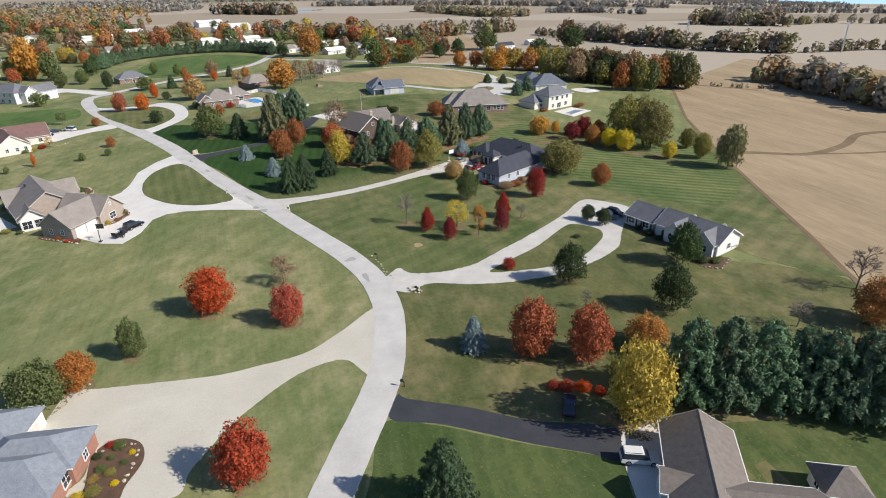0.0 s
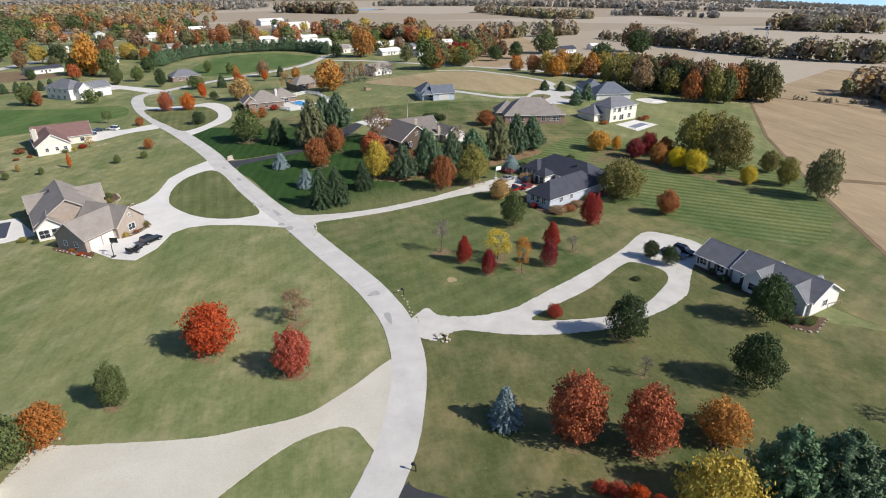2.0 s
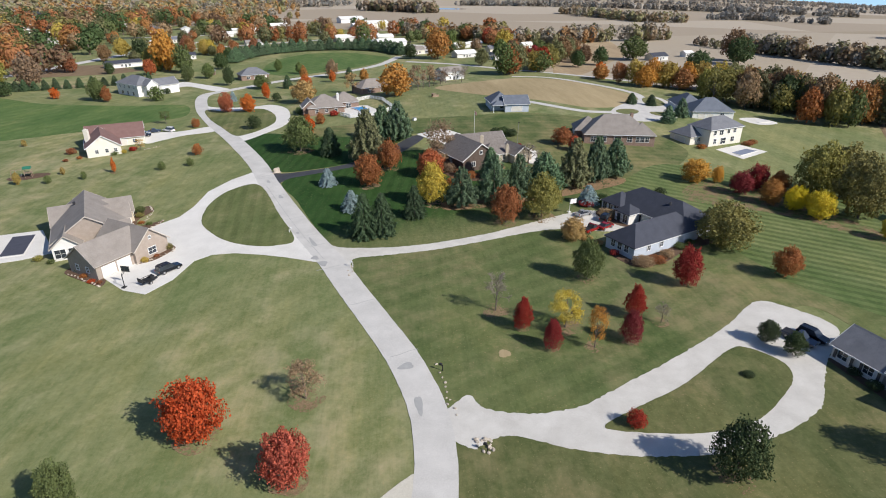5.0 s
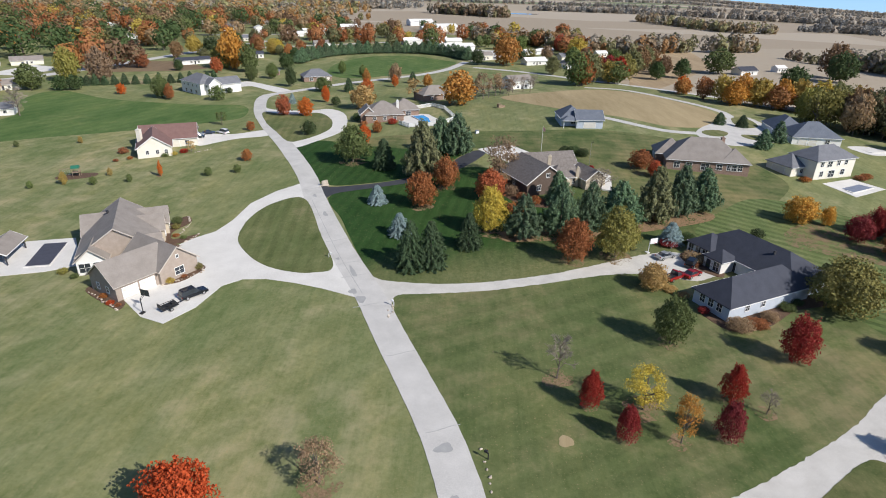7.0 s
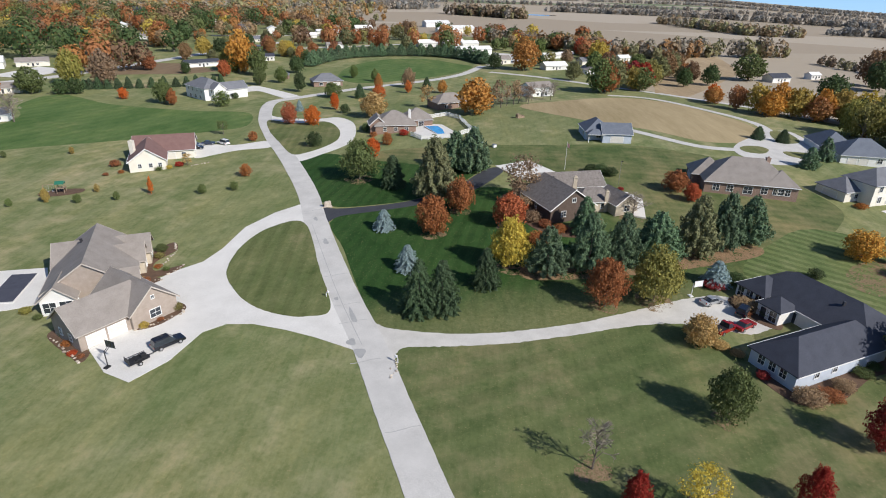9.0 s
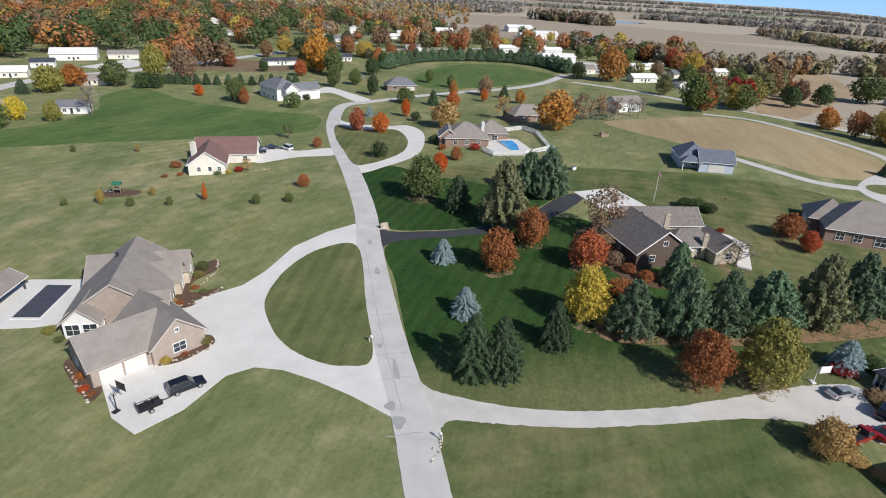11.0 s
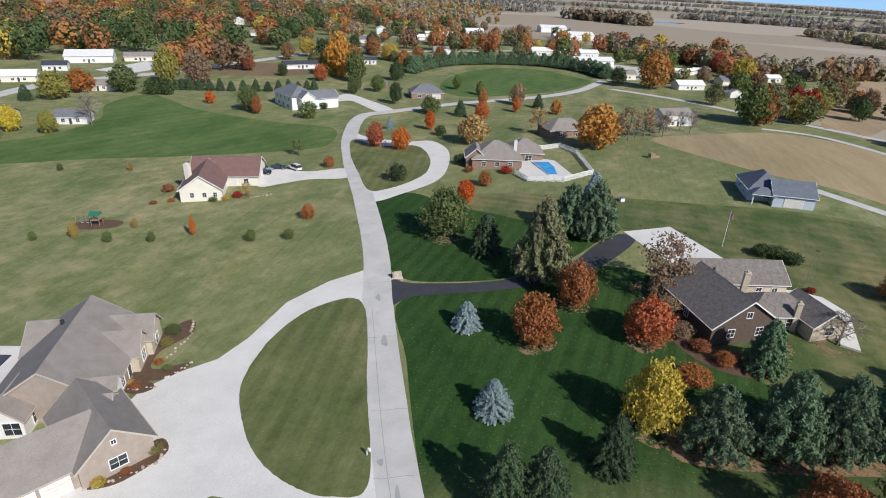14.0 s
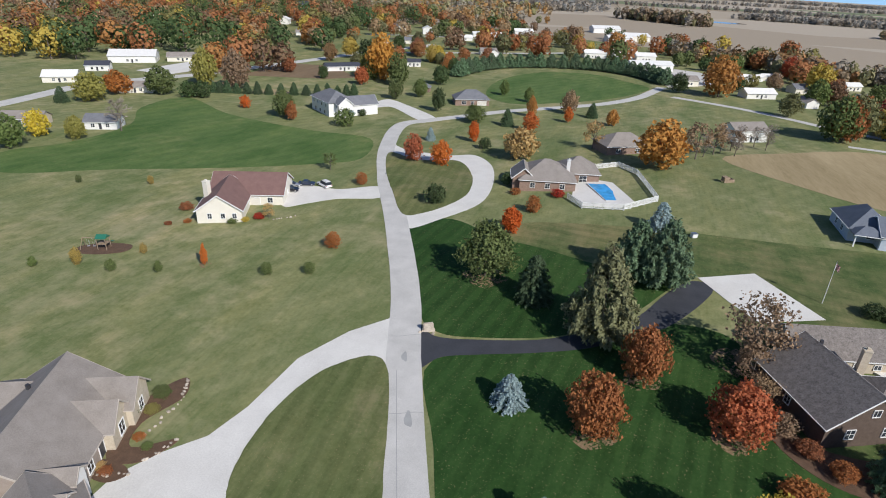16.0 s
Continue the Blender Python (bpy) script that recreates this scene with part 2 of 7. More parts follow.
MULCH = surface("bark_mulch", (0.07, 0.04, 0.025), (0.15, 0.09, 0.055), 1.2, 8, 0.95, 0.8, 0.06)


# ---- ground ----
def height(x, y):
    h = -1.2 + 6.0 * math.exp(-((x - 70) ** 2 + (y - 288) ** 2) / 8100) + 1.9 / (1 + math.exp(-(y - 228) / 30))
    h -= 1.2 * math.exp(-((x - 18) ** 2 + (y - 60) ** 2) / 1300)
    far = max(0.0, math.hypot(x, y - 120) - 650)
    side = x / math.hypot(x, y, 1.0) - 0.33
    fall = min(0.036, 0.085 * side) if side > 0 else max(-0.012, 0.02 * side)
    return h - far * far / (far + 500) * fall


def steps(lo, hi, fine, limit):
    mid = [lo + fine * i for i in range(int((hi - lo) / fine) + 1)]
    out, gap = [], fine
    while (out[-1] if out else mid[-1]) < limit:
        gap *= 1.25
        out.append((out[-1] if out else mid[-1]) + gap)
    below, gap = [], fine
    while (below[-1] if below else mid[0]) > -limit:
        gap *= 1.25
        below.append((below[-1] if below else mid[0]) - gap)
    return below[::-1] + mid + out


def sheet():
    xs, ys = steps(-440, 480, 8, 4200), steps(-40, 600, 8, 4200)
    verts = [(x, y, height(x, y)) for y in ys for x in xs]
    w = len(xs)
    faces = [(j * w + i, j * w + i + 1, (j + 1) * w + i + 1, (j + 1) * w + i) for j in range(len(ys) - 1) for i in range(w - 1)]
    me = bpy.data.meshes.new("ground")
    me.from_pydata(verts, [], faces)
    me.materials.append(GROUND)
    me.shade_smooth()
    return tagged(new("ground", me), "patchy green lawns giving way to straw-coloured farm fields", "ground", kind="structure")


sheet()


def curve_through(pts, closed, per=5):
    out, n = [], len(pts)
    for i in range(n if closed else n - 1):
        a, b, c, d = (Vector(pts[k % n]) if closed else Vector(pts[min(max(k, 0), n - 1)]) for k in (i - 1, i, i + 1, i + 2))
        for s in range(per):
            t = s / per
            out.append(0.5 * (2 * b + (c - a) * t + (2 * a - 5 * b + 4 * c - d) * t * t + (3 * b - a - 3 * c + d) * t ** 3))
    if not closed:
        out.append(Vector(pts[-1]))
    return out


def drape(name, outline, lift, material, label, category="", kind="structure", smooth=True, step=8.0, skirt=0.12, ragged=0.0):
    """A flat thing that follows the ground: the outline filled, cut along a grid and laid on the slope, with edges that go into the soil."""
    pts = curve_through(outline, True, 14 if ragged else 5) if smooth else [Vector(p) for p in outline]
    if ragged:
        pts = [p + Vector((noise.noise(Vector((p.x * 1.6, p.y * 1.6, 3))), noise.noise(Vector((p.x * 1.6, p.y * 1.6, 9))))) * ragged * 2 for p in pts]
    bm = bmesh.new()
    bm.faces.new([bm.verts.new((p.x, p.y, 0)) for p in pts])
    for axis in (0, 1):
        lo, hi = min(p[axis] for p in pts), max(p[axis] for p in pts)
        k = math.floor(lo / step) + 1
        while k * step < hi:
            at = Vector((0, 0, 0))
            at[axis] = k * step
            no = Vector((1, 0, 0)) if axis == 0 else Vector((0, 1, 0))
            bmesh.ops.bisect_plane(bm, geom=bm.verts[:] + bm.edges[:] + bm.faces[:], plane_co=at, plane_no=no, dist=0.001)
            k += 1
    bmesh.ops.triangulate(bm, faces=bm.faces[:])
    for v in bm.verts:
        v.co.z = height(v.co.x, v.co.y) + lift
    bm.normal_update()
    if sum(f.normal.z for f in bm.faces) < 0:
        bmesh.ops.reverse_faces(bm, faces=bm.faces[:])
    rim = bmesh.ops.extrude_edge_only(bm, edges=[e for e in bm.edges if e.is_boundary])
    for v in rim["geom"]:
        if isinstance(v, bmesh.types.BMVert):
            v.co.z -= skirt
    me = bpy.data.meshes.new(name)
    bm.to_mesh(me)
    bm.free()
    me.materials.append(material)
    return tagged(new(name, me), label, category or name, kind=kind)


def ribbon(line, width, smooth=True):
    pts = curve_through(line, False, 9) if smooth else [Vector(p) for p in line]
    left, right = [], []
    for i, p in enumerate(pts):
        d = (pts[min(i + 1, len(pts) - 1)] - pts[max(i - 1, 0)]).normalized()
        n = Vector((-d.y, d.x)) * width / 2
        left.append(p + n * (1 + 0.035 * noise.noise(Vector((p.x * 0.5, p.y * 0.5, 1)))))
        right.append(p - n * (1 + 0.035 * noise.noise(Vector((p.x * 0.5, p.y * 0.5, 7)))))
    return [tuple(p) for p in left + right[::-1]]


# ---- plan of roads, driveways and fields ----
ROAD = [(1.3, 49.5), (5.9, 57.9), (11.6, 67.9), (15.0, 75.4), (18.0, 86.4), (18.9, 94.3), (18.3, 103.7), (15.4, 114.5), (11.2, 125.1), (6.1, 137.2), (-0.2, 152.4), (-8.9, 170.9), (-21.2, 200.1), (-29.5, 221.6), (-43.8, 251.3), (-59.7, 281.9), (-72.5, 312.0), (-80.4, 343.8), (-73.2, 357.2), (-62.7, 371.1), (-47.4, 391.1), (-24.9, 413.4), (-7.9, 432.5), (7.7, 460.7), (20.3, 504.4)]
ROAD_EAST = [(25.1, 472.7), (54.2, 456.3), (76.1, 437.1), (92.1, 418.7), (105.4, 409.1), (153.1, 359.5)]
DRIVE_SOUTH = [(17.3, 91.6), (8.7, 85.9), (2.5, 81.9), (-5.6, 80.6), (-12.4, 80.2), (-26.9, 82.1), (-31.7, 83.0), (-33.2, 79.8), (-33.4, 74.5), (-27.3, 72.1), (-26.4, 64.3), (-27.5, 60.9), (-16.0, 57.1), (-13.8, 61.2), (-9.8, 67.1), (-5.9, 71.3), (0.1, 76.2), (5.2, 78.2), (8.8, 77.8), (12.5, 73.2)]
GARDEN_BED = [(-26.0, 62.1), (-26.1, 67.7), (-23.6, 69.7), (-20.6, 68.1), (-19.8, 64.6), (-21.3, 60.8), (-22.1, 58.5), (-26.1, 59.9)]
DRIVE_WEST = [(-27.6, 213.5), (-33.5, 206.4), (-37.7, 197.1), (-38.4, 185.3), (-39.9, 178.9), (-43.3, 174.8), (-46.0, 169.9), (-46.0, 165.1), (-46.8, 158.7), (-44.3, 146.9), (-38.6, 141.6), (-33.6, 139.6), (-30.3, 145.2), (-28.6, 153.3), (-25.6, 156.1), (-21.1, 156.5), (-15.1, 155.2), (-9.2, 153.3), (-2.0, 150.2), (-6.3, 163.7), (-22.1, 202.8)]
ISLAND_WEST = [(-24.2, 200.3), (-31.4, 197.7), (-34.6, 187.5), (-33.3, 175.1), (-28.0, 166.8), (-22.8, 162.1), (-17.0, 159.7), (-12.3, 159.6), (-8.9, 162.6), (-14.7, 177.5)]
DRIVE_NAVY = [(-2.6, 160.7), (0.6, 158.0), (3.6, 156.8), (13.7, 156.1), (24.8, 157.8), (36.5, 161.4), (46.6, 166.0), (54.7, 169.8), (58.8, 171.3), (65.2, 172.2), (71.5, 164.9), (65.6, 160.1), (60.3, 160.9), (52.7, 162.2), (44.3, 160.6), (33.7, 157.1), (22.5, 153.9), (12.7, 152.4), (6.3, 151.6), (4.9, 149.9), (4.7, 146.9), (1.2, 149.7)]
DRIVE_EAST = [(24.3, 105.5), (26.2, 102.7), (30.5, 101.2), (35.0, 100.9), (40.6, 101.9), (46.2, 104.9), (53.6, 108.8), (61.7, 113.4), (71.4, 119.5), (80.8, 126.7), (85.7, 124.6), (90.0, 117.1), (81.8, 108.4), (78.1, 103.9), (73.9, 98.7), (67.0, 94.8), (58.3, 92.0), (53.4, 91.4), (44.9, 92.0), (37.0, 93.9), (29.5, 97.0), (26.2, 96.4), (23.4, 95.4), (19.7, 100.1)]
ISLAND_EAST = [(42.1, 97.3), (47.4, 100.5), (56.6, 104.9), (67.7, 112.5), (71.4, 112.9), (74.6, 109.0), (73.9, 105.1), (69.7, 101.1), (63.5, 96.9), (56.6, 95.2), (49.8, 95.5)]
DRIVE_BLACK = [(14.6, 67.1), (15.7, 65.7), (23.6, 60.9), (30.8, 55.3), (37.7, 52.0), (41.1, 49.0), (38.2, 44.7), (34.9, 47.3), (28.8, 51.4), (23.3, 55.7), (18.0, 59.4), (12.2, 62.4)]
PAD_SOUTH = [(40.8, 49.0), (47.7, 48.8), (40.6, 37.5), (36.2, 38.4), (37.9, 43.3)]
DRIVE_ASPHALT = [(-24.1, 212.6), (-19.5, 209.8), (-12.1, 211.2), (-3.3, 214.1), (2.6, 217.7), (7.8, 222.2), (12.3, 226.3), (17.0, 235.5), (21.7, 241.6), (25.3, 240.0), (22.7, 233.3), (16.9, 224.2), (12.4, 221.1), (5.7, 214.9), (-2.7, 210.7), (-11.1, 207.4), (-16.8, 204.8), (-19.7, 201.2)]
PAD_BROWN = [(22.8, 243.2), (33.3, 248.0), (42.7, 234.6), (31.9, 230.3), (27.6, 235.7)]
LOOP_DRIVE = [(-44.9, 253.6), (-39.8, 248.2), (-34.2, 256.0), (-27.8, 269.1), (-28.4, 285.4), (-33.2, 302.6), (-41.4, 312.4), (-50.1, 309.1), (-64.8, 310.9), (-73.0, 315.5), (-66.1, 292.6)]
LOOP_ISLAND = [(-68.7, 305.5), (-56.9, 300.8), (-44.7, 304.0), (-36.3, 291.1), (-33.0, 276.5), (-34.7, 266.9), (-39.4, 258.5), (-44.3, 256.4), (-52.6, 269.9), (-62.4, 287.7)]
DRIVE_RED = [(-58.1, 272.7), (-67.2, 266.8), (-76.8, 266.6), (-81.5, 261.3), (-74.6, 250.6), (-69.7, 254.6), (-63.8, 260.3), (-54.1, 264.7)]
DRIVE_WHITE = [(-72.9, 363.4), (-93.3, 382.4), (-105.5, 391.1), (-108.4, 383.1), (-103.8, 371.0), (-97.1, 374.6), (-76.0, 354.7)]
FIELD_EAST = [(215.5, 262.8), (171.0, 194.9), (144.2, 141.9), (129.6, 113.5), (118.6, 90.7), (109.1, 72.8), (103.5, 59.5)]
FIELD_DRY = [(35.7, 334.1), (58.0, 353.9), (86.3, 373.5), (109.6, 364.3), (124.0, 325.6), (125.6, 301.2), (114.8, 280.1), (95.9, 274.1), (80.5, 286.8), (58.6, 301.0)]
CULDESAC = [(72.5, 285.6), (89.7, 268.7), (102.6, 266.4), (113.6, 268.0)]
CULRING = [(103.3, 268.3), (117.1, 286.3), (137.6, 304.5), (137.9, 285.3), (131.4, 263.9), (113.0, 252.9), (103.8, 257.3)]
ROAD_NORTH = [(84.8, 382.7), (106.1, 375.1), (123.3, 339.9), (131.2, 315.1), (128.3, 295.1)]
LAWN_DARK = [(-17.7, 203.8), (1.4, 213.3), (15.2, 224.8), (27.4, 223.8), (30.5, 208.4), (42.4, 194.6), (61.4, 191.1), (78.0, 193.3), (72.0, 176.5), (60.0, 171.5), (54.7, 169.5), (46.6, 165.8), (36.5, 161.2), (24.8, 157.6), (13.7, 155.9), (4.5, 156.8), (0.2, 157.5), (-4.8, 168.9), (-11.7, 186.8)]
LAWN_NORTH = [(-40.2, 249.8), (-31.6, 256.9), (-18.7, 250.0), (-8.1, 247.3), (8.6, 241.8), (21.2, 243.2), (17.0, 236.5), (11.3, 226.9), (2.6, 218.3), (-3.4, 214.7), (-12.3, 211.8), (-18.9, 210.9), (-23.8, 214.6), (-30.8, 229.5)]
LAWN_BANDS = [(72, 178), (84, 196), (104, 204), (142, 166), (134, 128), (112, 112), (94, 130), (88, 150)]
CROP_GREEN = [(-189.6, 324.1), (-188.7, 350.0), (-153.1, 331.3), (-127.0, 324.5), (-105.3, 321.2), (-82.6, 319.8), (-74.4, 295.9), (-84.6, 285.0), (-107.1, 270.9), (-135.3, 256.7), (-161.0, 242.4), (-178.4, 255.5), (-169.8, 274.1), (-171.4, 299.7)]
CROP_FAR = [(-68.4, 431.4), (-71.2, 483.1), (-54.4, 525.9), (-22.4, 535.3), (-0.1, 515.2), (13.4, 493.7), (-6.2, 449.0), (-31.4, 421.0), (-51.5, 409.9)]

FIELD_EAST += [(110, -60), (420, -60), (430, 120), (330, 330)]
drape("field", FIELD_EAST, 0.03, STUBBLE, "harvested corn field of straw-coloured stubble", "field", smooth=False, step=16)
drape("meadow", FIELD_DRY, 0.03, DRY_GRASS, "dry straw-coloured meadow beside the lane", "meadow")
NAVY_LAWN = [(18, 104), (15.4, 114.5), (11.2, 125.1), (6.1, 137.2), (1.5, 149), (6, 153), (24, 156), (45, 163), (57, 165), (62, 152), (72, 176), (92, 190), (142, 162), (143, 140), (129, 112), (118, 89.5), (108, 71), (96, 90), (92, 122), (82, 122), (61, 111), (45, 103), (30, 99), (21, 100)]
EAST_LAWN = [(20, 97), (28, 98), (45, 93.5), (60, 94), (74, 101), (83, 108), (88, 88), (98, 80), (107, 70), (103, 57), (100, 30), (60, 22), (40, 50), (24, 57.5), (13, 65), (16.5, 80), (18.5, 90)]
drape("lawn", NAVY_LAWN, 0.03, GRASS_NAVY, "lawn mown in broad bands below the navy house", "lawn")
drape("lawn", EAST_LAWN, 0.03, GRASS_EAST, "tired lawn with straw-coloured worn streaks", "lawn")
drape("lawn", LAWN_DARK, 0.03, GRASS_DARK, "dark green watered lawn with mowing stripes", "lawn")
drape("lawn", LAWN_NORTH, 0.032, GRASS_DARK, "dark green lawn beside the asphalt drive", "lawn")
HILL_LAWN = [(27.4, 223.8), (30.5, 208.4), (42.4, 194.6), (61, 190), (80, 194), (92, 196), (104, 206), (112, 222), (100, 250), (72, 264), (40, 264), (10, 264), (-14, 260), (-20, 250), (-8.1, 247.3), (8.6, 241.8), (22, 244), (30, 238)]
drape("lawn", HILL_LAWN, 0.022, GRASS_HILL, "green lawn on the rise behind the dark-roofed house", "lawn")
drape("lawn", LAWN_BANDS, 0.04, GRASS_BANDS, "lawn mown in fine pale bands", "lawn")
drape("crop_field", CROP_GREEN, 0.03, CROP, "bright green young crop field", "field")
drape("crop_field", CROP_FAR, 0.03, CROP, "bright green playing field edged by evergreens", "field")
drape("road", ribbon(ROAD, 5.5), 0.06, CHIP, "pale chip-sealed lane winding between the lawns", "road", smooth=False)
drape("road", ribbon(ROAD_EAST, 5.0), 0.05, CHIP, "pale lane running towards the fields", "road", smooth=False)
drape("road", ribbon(ROAD_NORTH, 4.0), 0.05, CHIP, "narrow pale lane round the meadow", "road", smooth=False)
drape("road", ribbon(CULDESAC, 3.6), 0.05, CHIP, "narrow pale lane to the turning circle", "road", smooth=False)
drape("driveway", DRIVE_SOUTH, 0.05, BUFF, "wide buff concrete driveway", "driveway", ragged=0.06)
drape("driveway", DRIVE_WEST, 0.05, CONCRETE, "pale concrete driveway looping round a lawn", "driveway", smooth=False)
drape("lawn", ISLAND_WEST, 0.09, GRASS_STRIPE, "teardrop of striped lawn inside the driveway", "lawn", ragged=0.06)
drape("driveway", DRIVE_NAVY, 0.05, GRAVEL, "long pale gravel driveway", "driveway", ragged=0.13)
drape("driveway", DRIVE_EAST, 0.05, GRAVEL, "pale gravel driveway with a turning loop", "driveway", ragged=0.13)
drape("lawn", ISLAND_EAST, 0.09, GRASS_EAST, "lawn island inside the gravel loop", "lawn", ragged=0.06)
drape("driveway", DRIVE_BLACK, 0.05, ASPHALT, "black sealed asphalt driveway", "driveway")
drape("driveway", PAD_SOUTH, 0.05, CONCRETE, "pale concrete parking pad", "driveway", smooth=False)
drape("driveway", DRIVE_ASPHALT, 0.05, ASPHALT, "dark asphalt driveway curving through trees", "driveway")
drape("driveway", PAD_BROWN, 0.07, CONCRETE, "pale concrete parking pad beside the house", "driveway", smooth=False)
drape("driveway", LOOP_DRIVE, 0.05, CONCRETE, "pale loop driveway", "driveway")
drape("lawn", LOOP_ISLAND, 0.09, GRASS_STRIPE, "lawn inside the loop driveway", "lawn", ragged=0.06)
drape("driveway", DRIVE_RED, 0.05, CONCRETE, "pale concrete driveway", "driveway")
drape("driveway", DRIVE_WHITE, 0.05, CONCRETE, "pale concrete driveway", "driveway")
drape("turning_circle", CULRING, 0.05, CHIP, "pale turning circle at the lane's end", "road")
drape("lawn", [(105.5, 268.5), (109, 272.2), (114, 273), (115.6, 269.4), (111.3, 264.0), (106.2, 264.4)], 0.09, GRASS_STRIPE, "round lawn island in the turning circle", "lawn")
drape("lawn", [(125.5, 288), (130, 300), (136, 302), (136, 292), (133, 284), (127, 281)], 0.09, GRASS_STRIPE, "lawn wedge planted with young evergreens", "lawn")
drape("lawn", [(120, 268.5), (129, 269), (131, 263), (121, 262.5)], 0.09, GRASS_STRIPE, "lawn patch between two drives", "lawn")
ROAD_MAIN = [(-236.0, 250.0), (-243.0, 311.0), (-249.0, 348.0), (-242.0, 372.0), (-227.0, 404.0), (-217.0, 445.0), (-207.0, 489.0), (-197.0, 540.0), (-170.0, 640.0)]
drape("road", ribbon(ROAD_MAIN, 9.0), 0.06, CHIP, "grey two-lane main road at the edge of town", "road", smooth=False)
drape("car_park", [(15.3, 544.3), (30.0, 598.0), (46.7, 590.0), (60.0, 545.0), (40.0, 520.0), (23.9, 506.3)], 0.06, GRAVEL, "pale gravel yard at the edge of town", "yard", smooth=False)
drape("field", [(114.0, 398.9), (150.0, 540.0), (178.0, 590.0), (225.0, 608.5), (205.0, 508.2), (162.7, 442.5), (125.7, 385.7)], 0.05, STUBBLE, "straw-coloured field between woods", "field", smooth=False, step=16)
SOUTH_LAWN = [(11, 62), (18, 59), (23, 55.4), (29, 51), (35, 47), (38, 44), (36, 38), (38, 28), (20, 18), (4, 38), (8, 54)]
SIDE_LAWN = [(53, 46), (72, 41), (92, 38), (96, 26), (62, 18), (50, 26)]
drape("lawn", SOUTH_LAWN, 0.035, GRASS_LUSH, "green lawn below the black driveway", "lawn")
drape("lawn", SIDE_LAWN, 0.035, GRASS_LUSH, "green lawn beside the tan-roofed house", "lawn", smooth=False)
FURROW = stubble("field_edge_soil", (0.15, 0.105, 0.065), (0.25, 0.185, 0.12), 60)
drape("field_edge", ribbon([(213, 258), (171, 195), (144, 142), (130, 113), (119, 90), (109, 71), (100, 52)], 1.2, False), 0.06, FURROW, "bare brown strip along the edge of the stubble", "field edge", smooth=False)
drape("field_track", ribbon([(150, 150), (160, 146), (175, 139), (195, 143), (214, 152), (232, 150)], 3.0), 0.055, FURROW, "brown wheel tracks across the stubble", "track", smooth=False)
drape("field_track", ribbon([(175, 139), (200, 132), (240, 130)], 1.6), 0.055, FURROW, "faint wheel track across the stubble", "track", smooth=False)
drape("field_track", ribbon([(219, 265), (235, 250), (247, 234)], 2.0), 0.055, FURROW, "grassy ditch line across the stubble", "track", smooth=False)


# ---- helpers for things and parts ----
def mesh_object(name, bm, material, parent=None, label="", smooth=False):
    me = bpy.data.meshes.new(name)
    bm.to_mesh(me)
    bm.free()
    if smooth:
        me.shade_smooth()
    me.materials.append(material)
    ob = new(name, me)
    ob.parent = parent
    if label:
        tagged(ob, label)
    return ob


part = mesh_object


def thing(name, x, y, turn=0.0, label="", category="", group="", lift=0.0):
    ob = new(name)
    ob.empty_display_size = 0.2
    ob.matrix_world = pose(x, y, height(x, y) + lift, 0, 0, turn)
    return tagged(ob, label, category, group)


def quads_object(name, verts, quads, material, parent, label=""):
    me = bpy.data.meshes.new(name)
    me.from_pydata(verts, [], quads)
    me.materials.append(material)
    ob = new(name, me)
    ob.parent = parent
    if label:
        tagged(ob, label)
    return ob


# ---- trees ----
def leaf_material(name, colour, spread=0.24, glow=0.25):
    m, n, l, b = nodes_of(name)
    geo = n.new("ShaderNodeNewGeometry").outputs["Random Per Island"]
    own = n.new("ShaderNodeObjectInfo").outputs["Random"]
    hsv = n.new("ShaderNodeHueSaturation")
    hsv.inputs["Color"].default_value = (*(min(0.75, c * 1.25) for c in colour), 1)
    l.new(math_node(n, l, "MULTIPLY_ADD", own, 0.014, 0.493), hsv.inputs["Hue"])
    l.new(math_node(n, l, "MULTIPLY_ADD", geo, spread * 2, math_node(n, l, "MULTIPLY_ADD", own, 0.4, 0.8 - spread)), hsv.inputs["Value"])
    l.new(math_node(n, l, "MULTIPLY_ADD", own, 0.12, 0.94), hsv.inputs["Saturation"])
    l.new(hsv.outputs[0], b.inputs["Base Color"])
    b.inputs["Roughness"].default_value, b.inputs["Specular IOR Level"].default_value = 0.7, 0.2
    through_leaf = n.new("ShaderNodeBsdfTranslucent")
    l.new(hsv.outputs[0], through_leaf.inputs["Color"])
    both = n.new("ShaderNodeMixShader")
    both.inputs[0].default_value = glow
    l.new(b.outputs[0], both.inputs[1])
    l.new(through_leaf.outputs[0], both.inputs[2])
    l.new(both.outputs[0], n["Material Output"].inputs["Surface"])
    return m


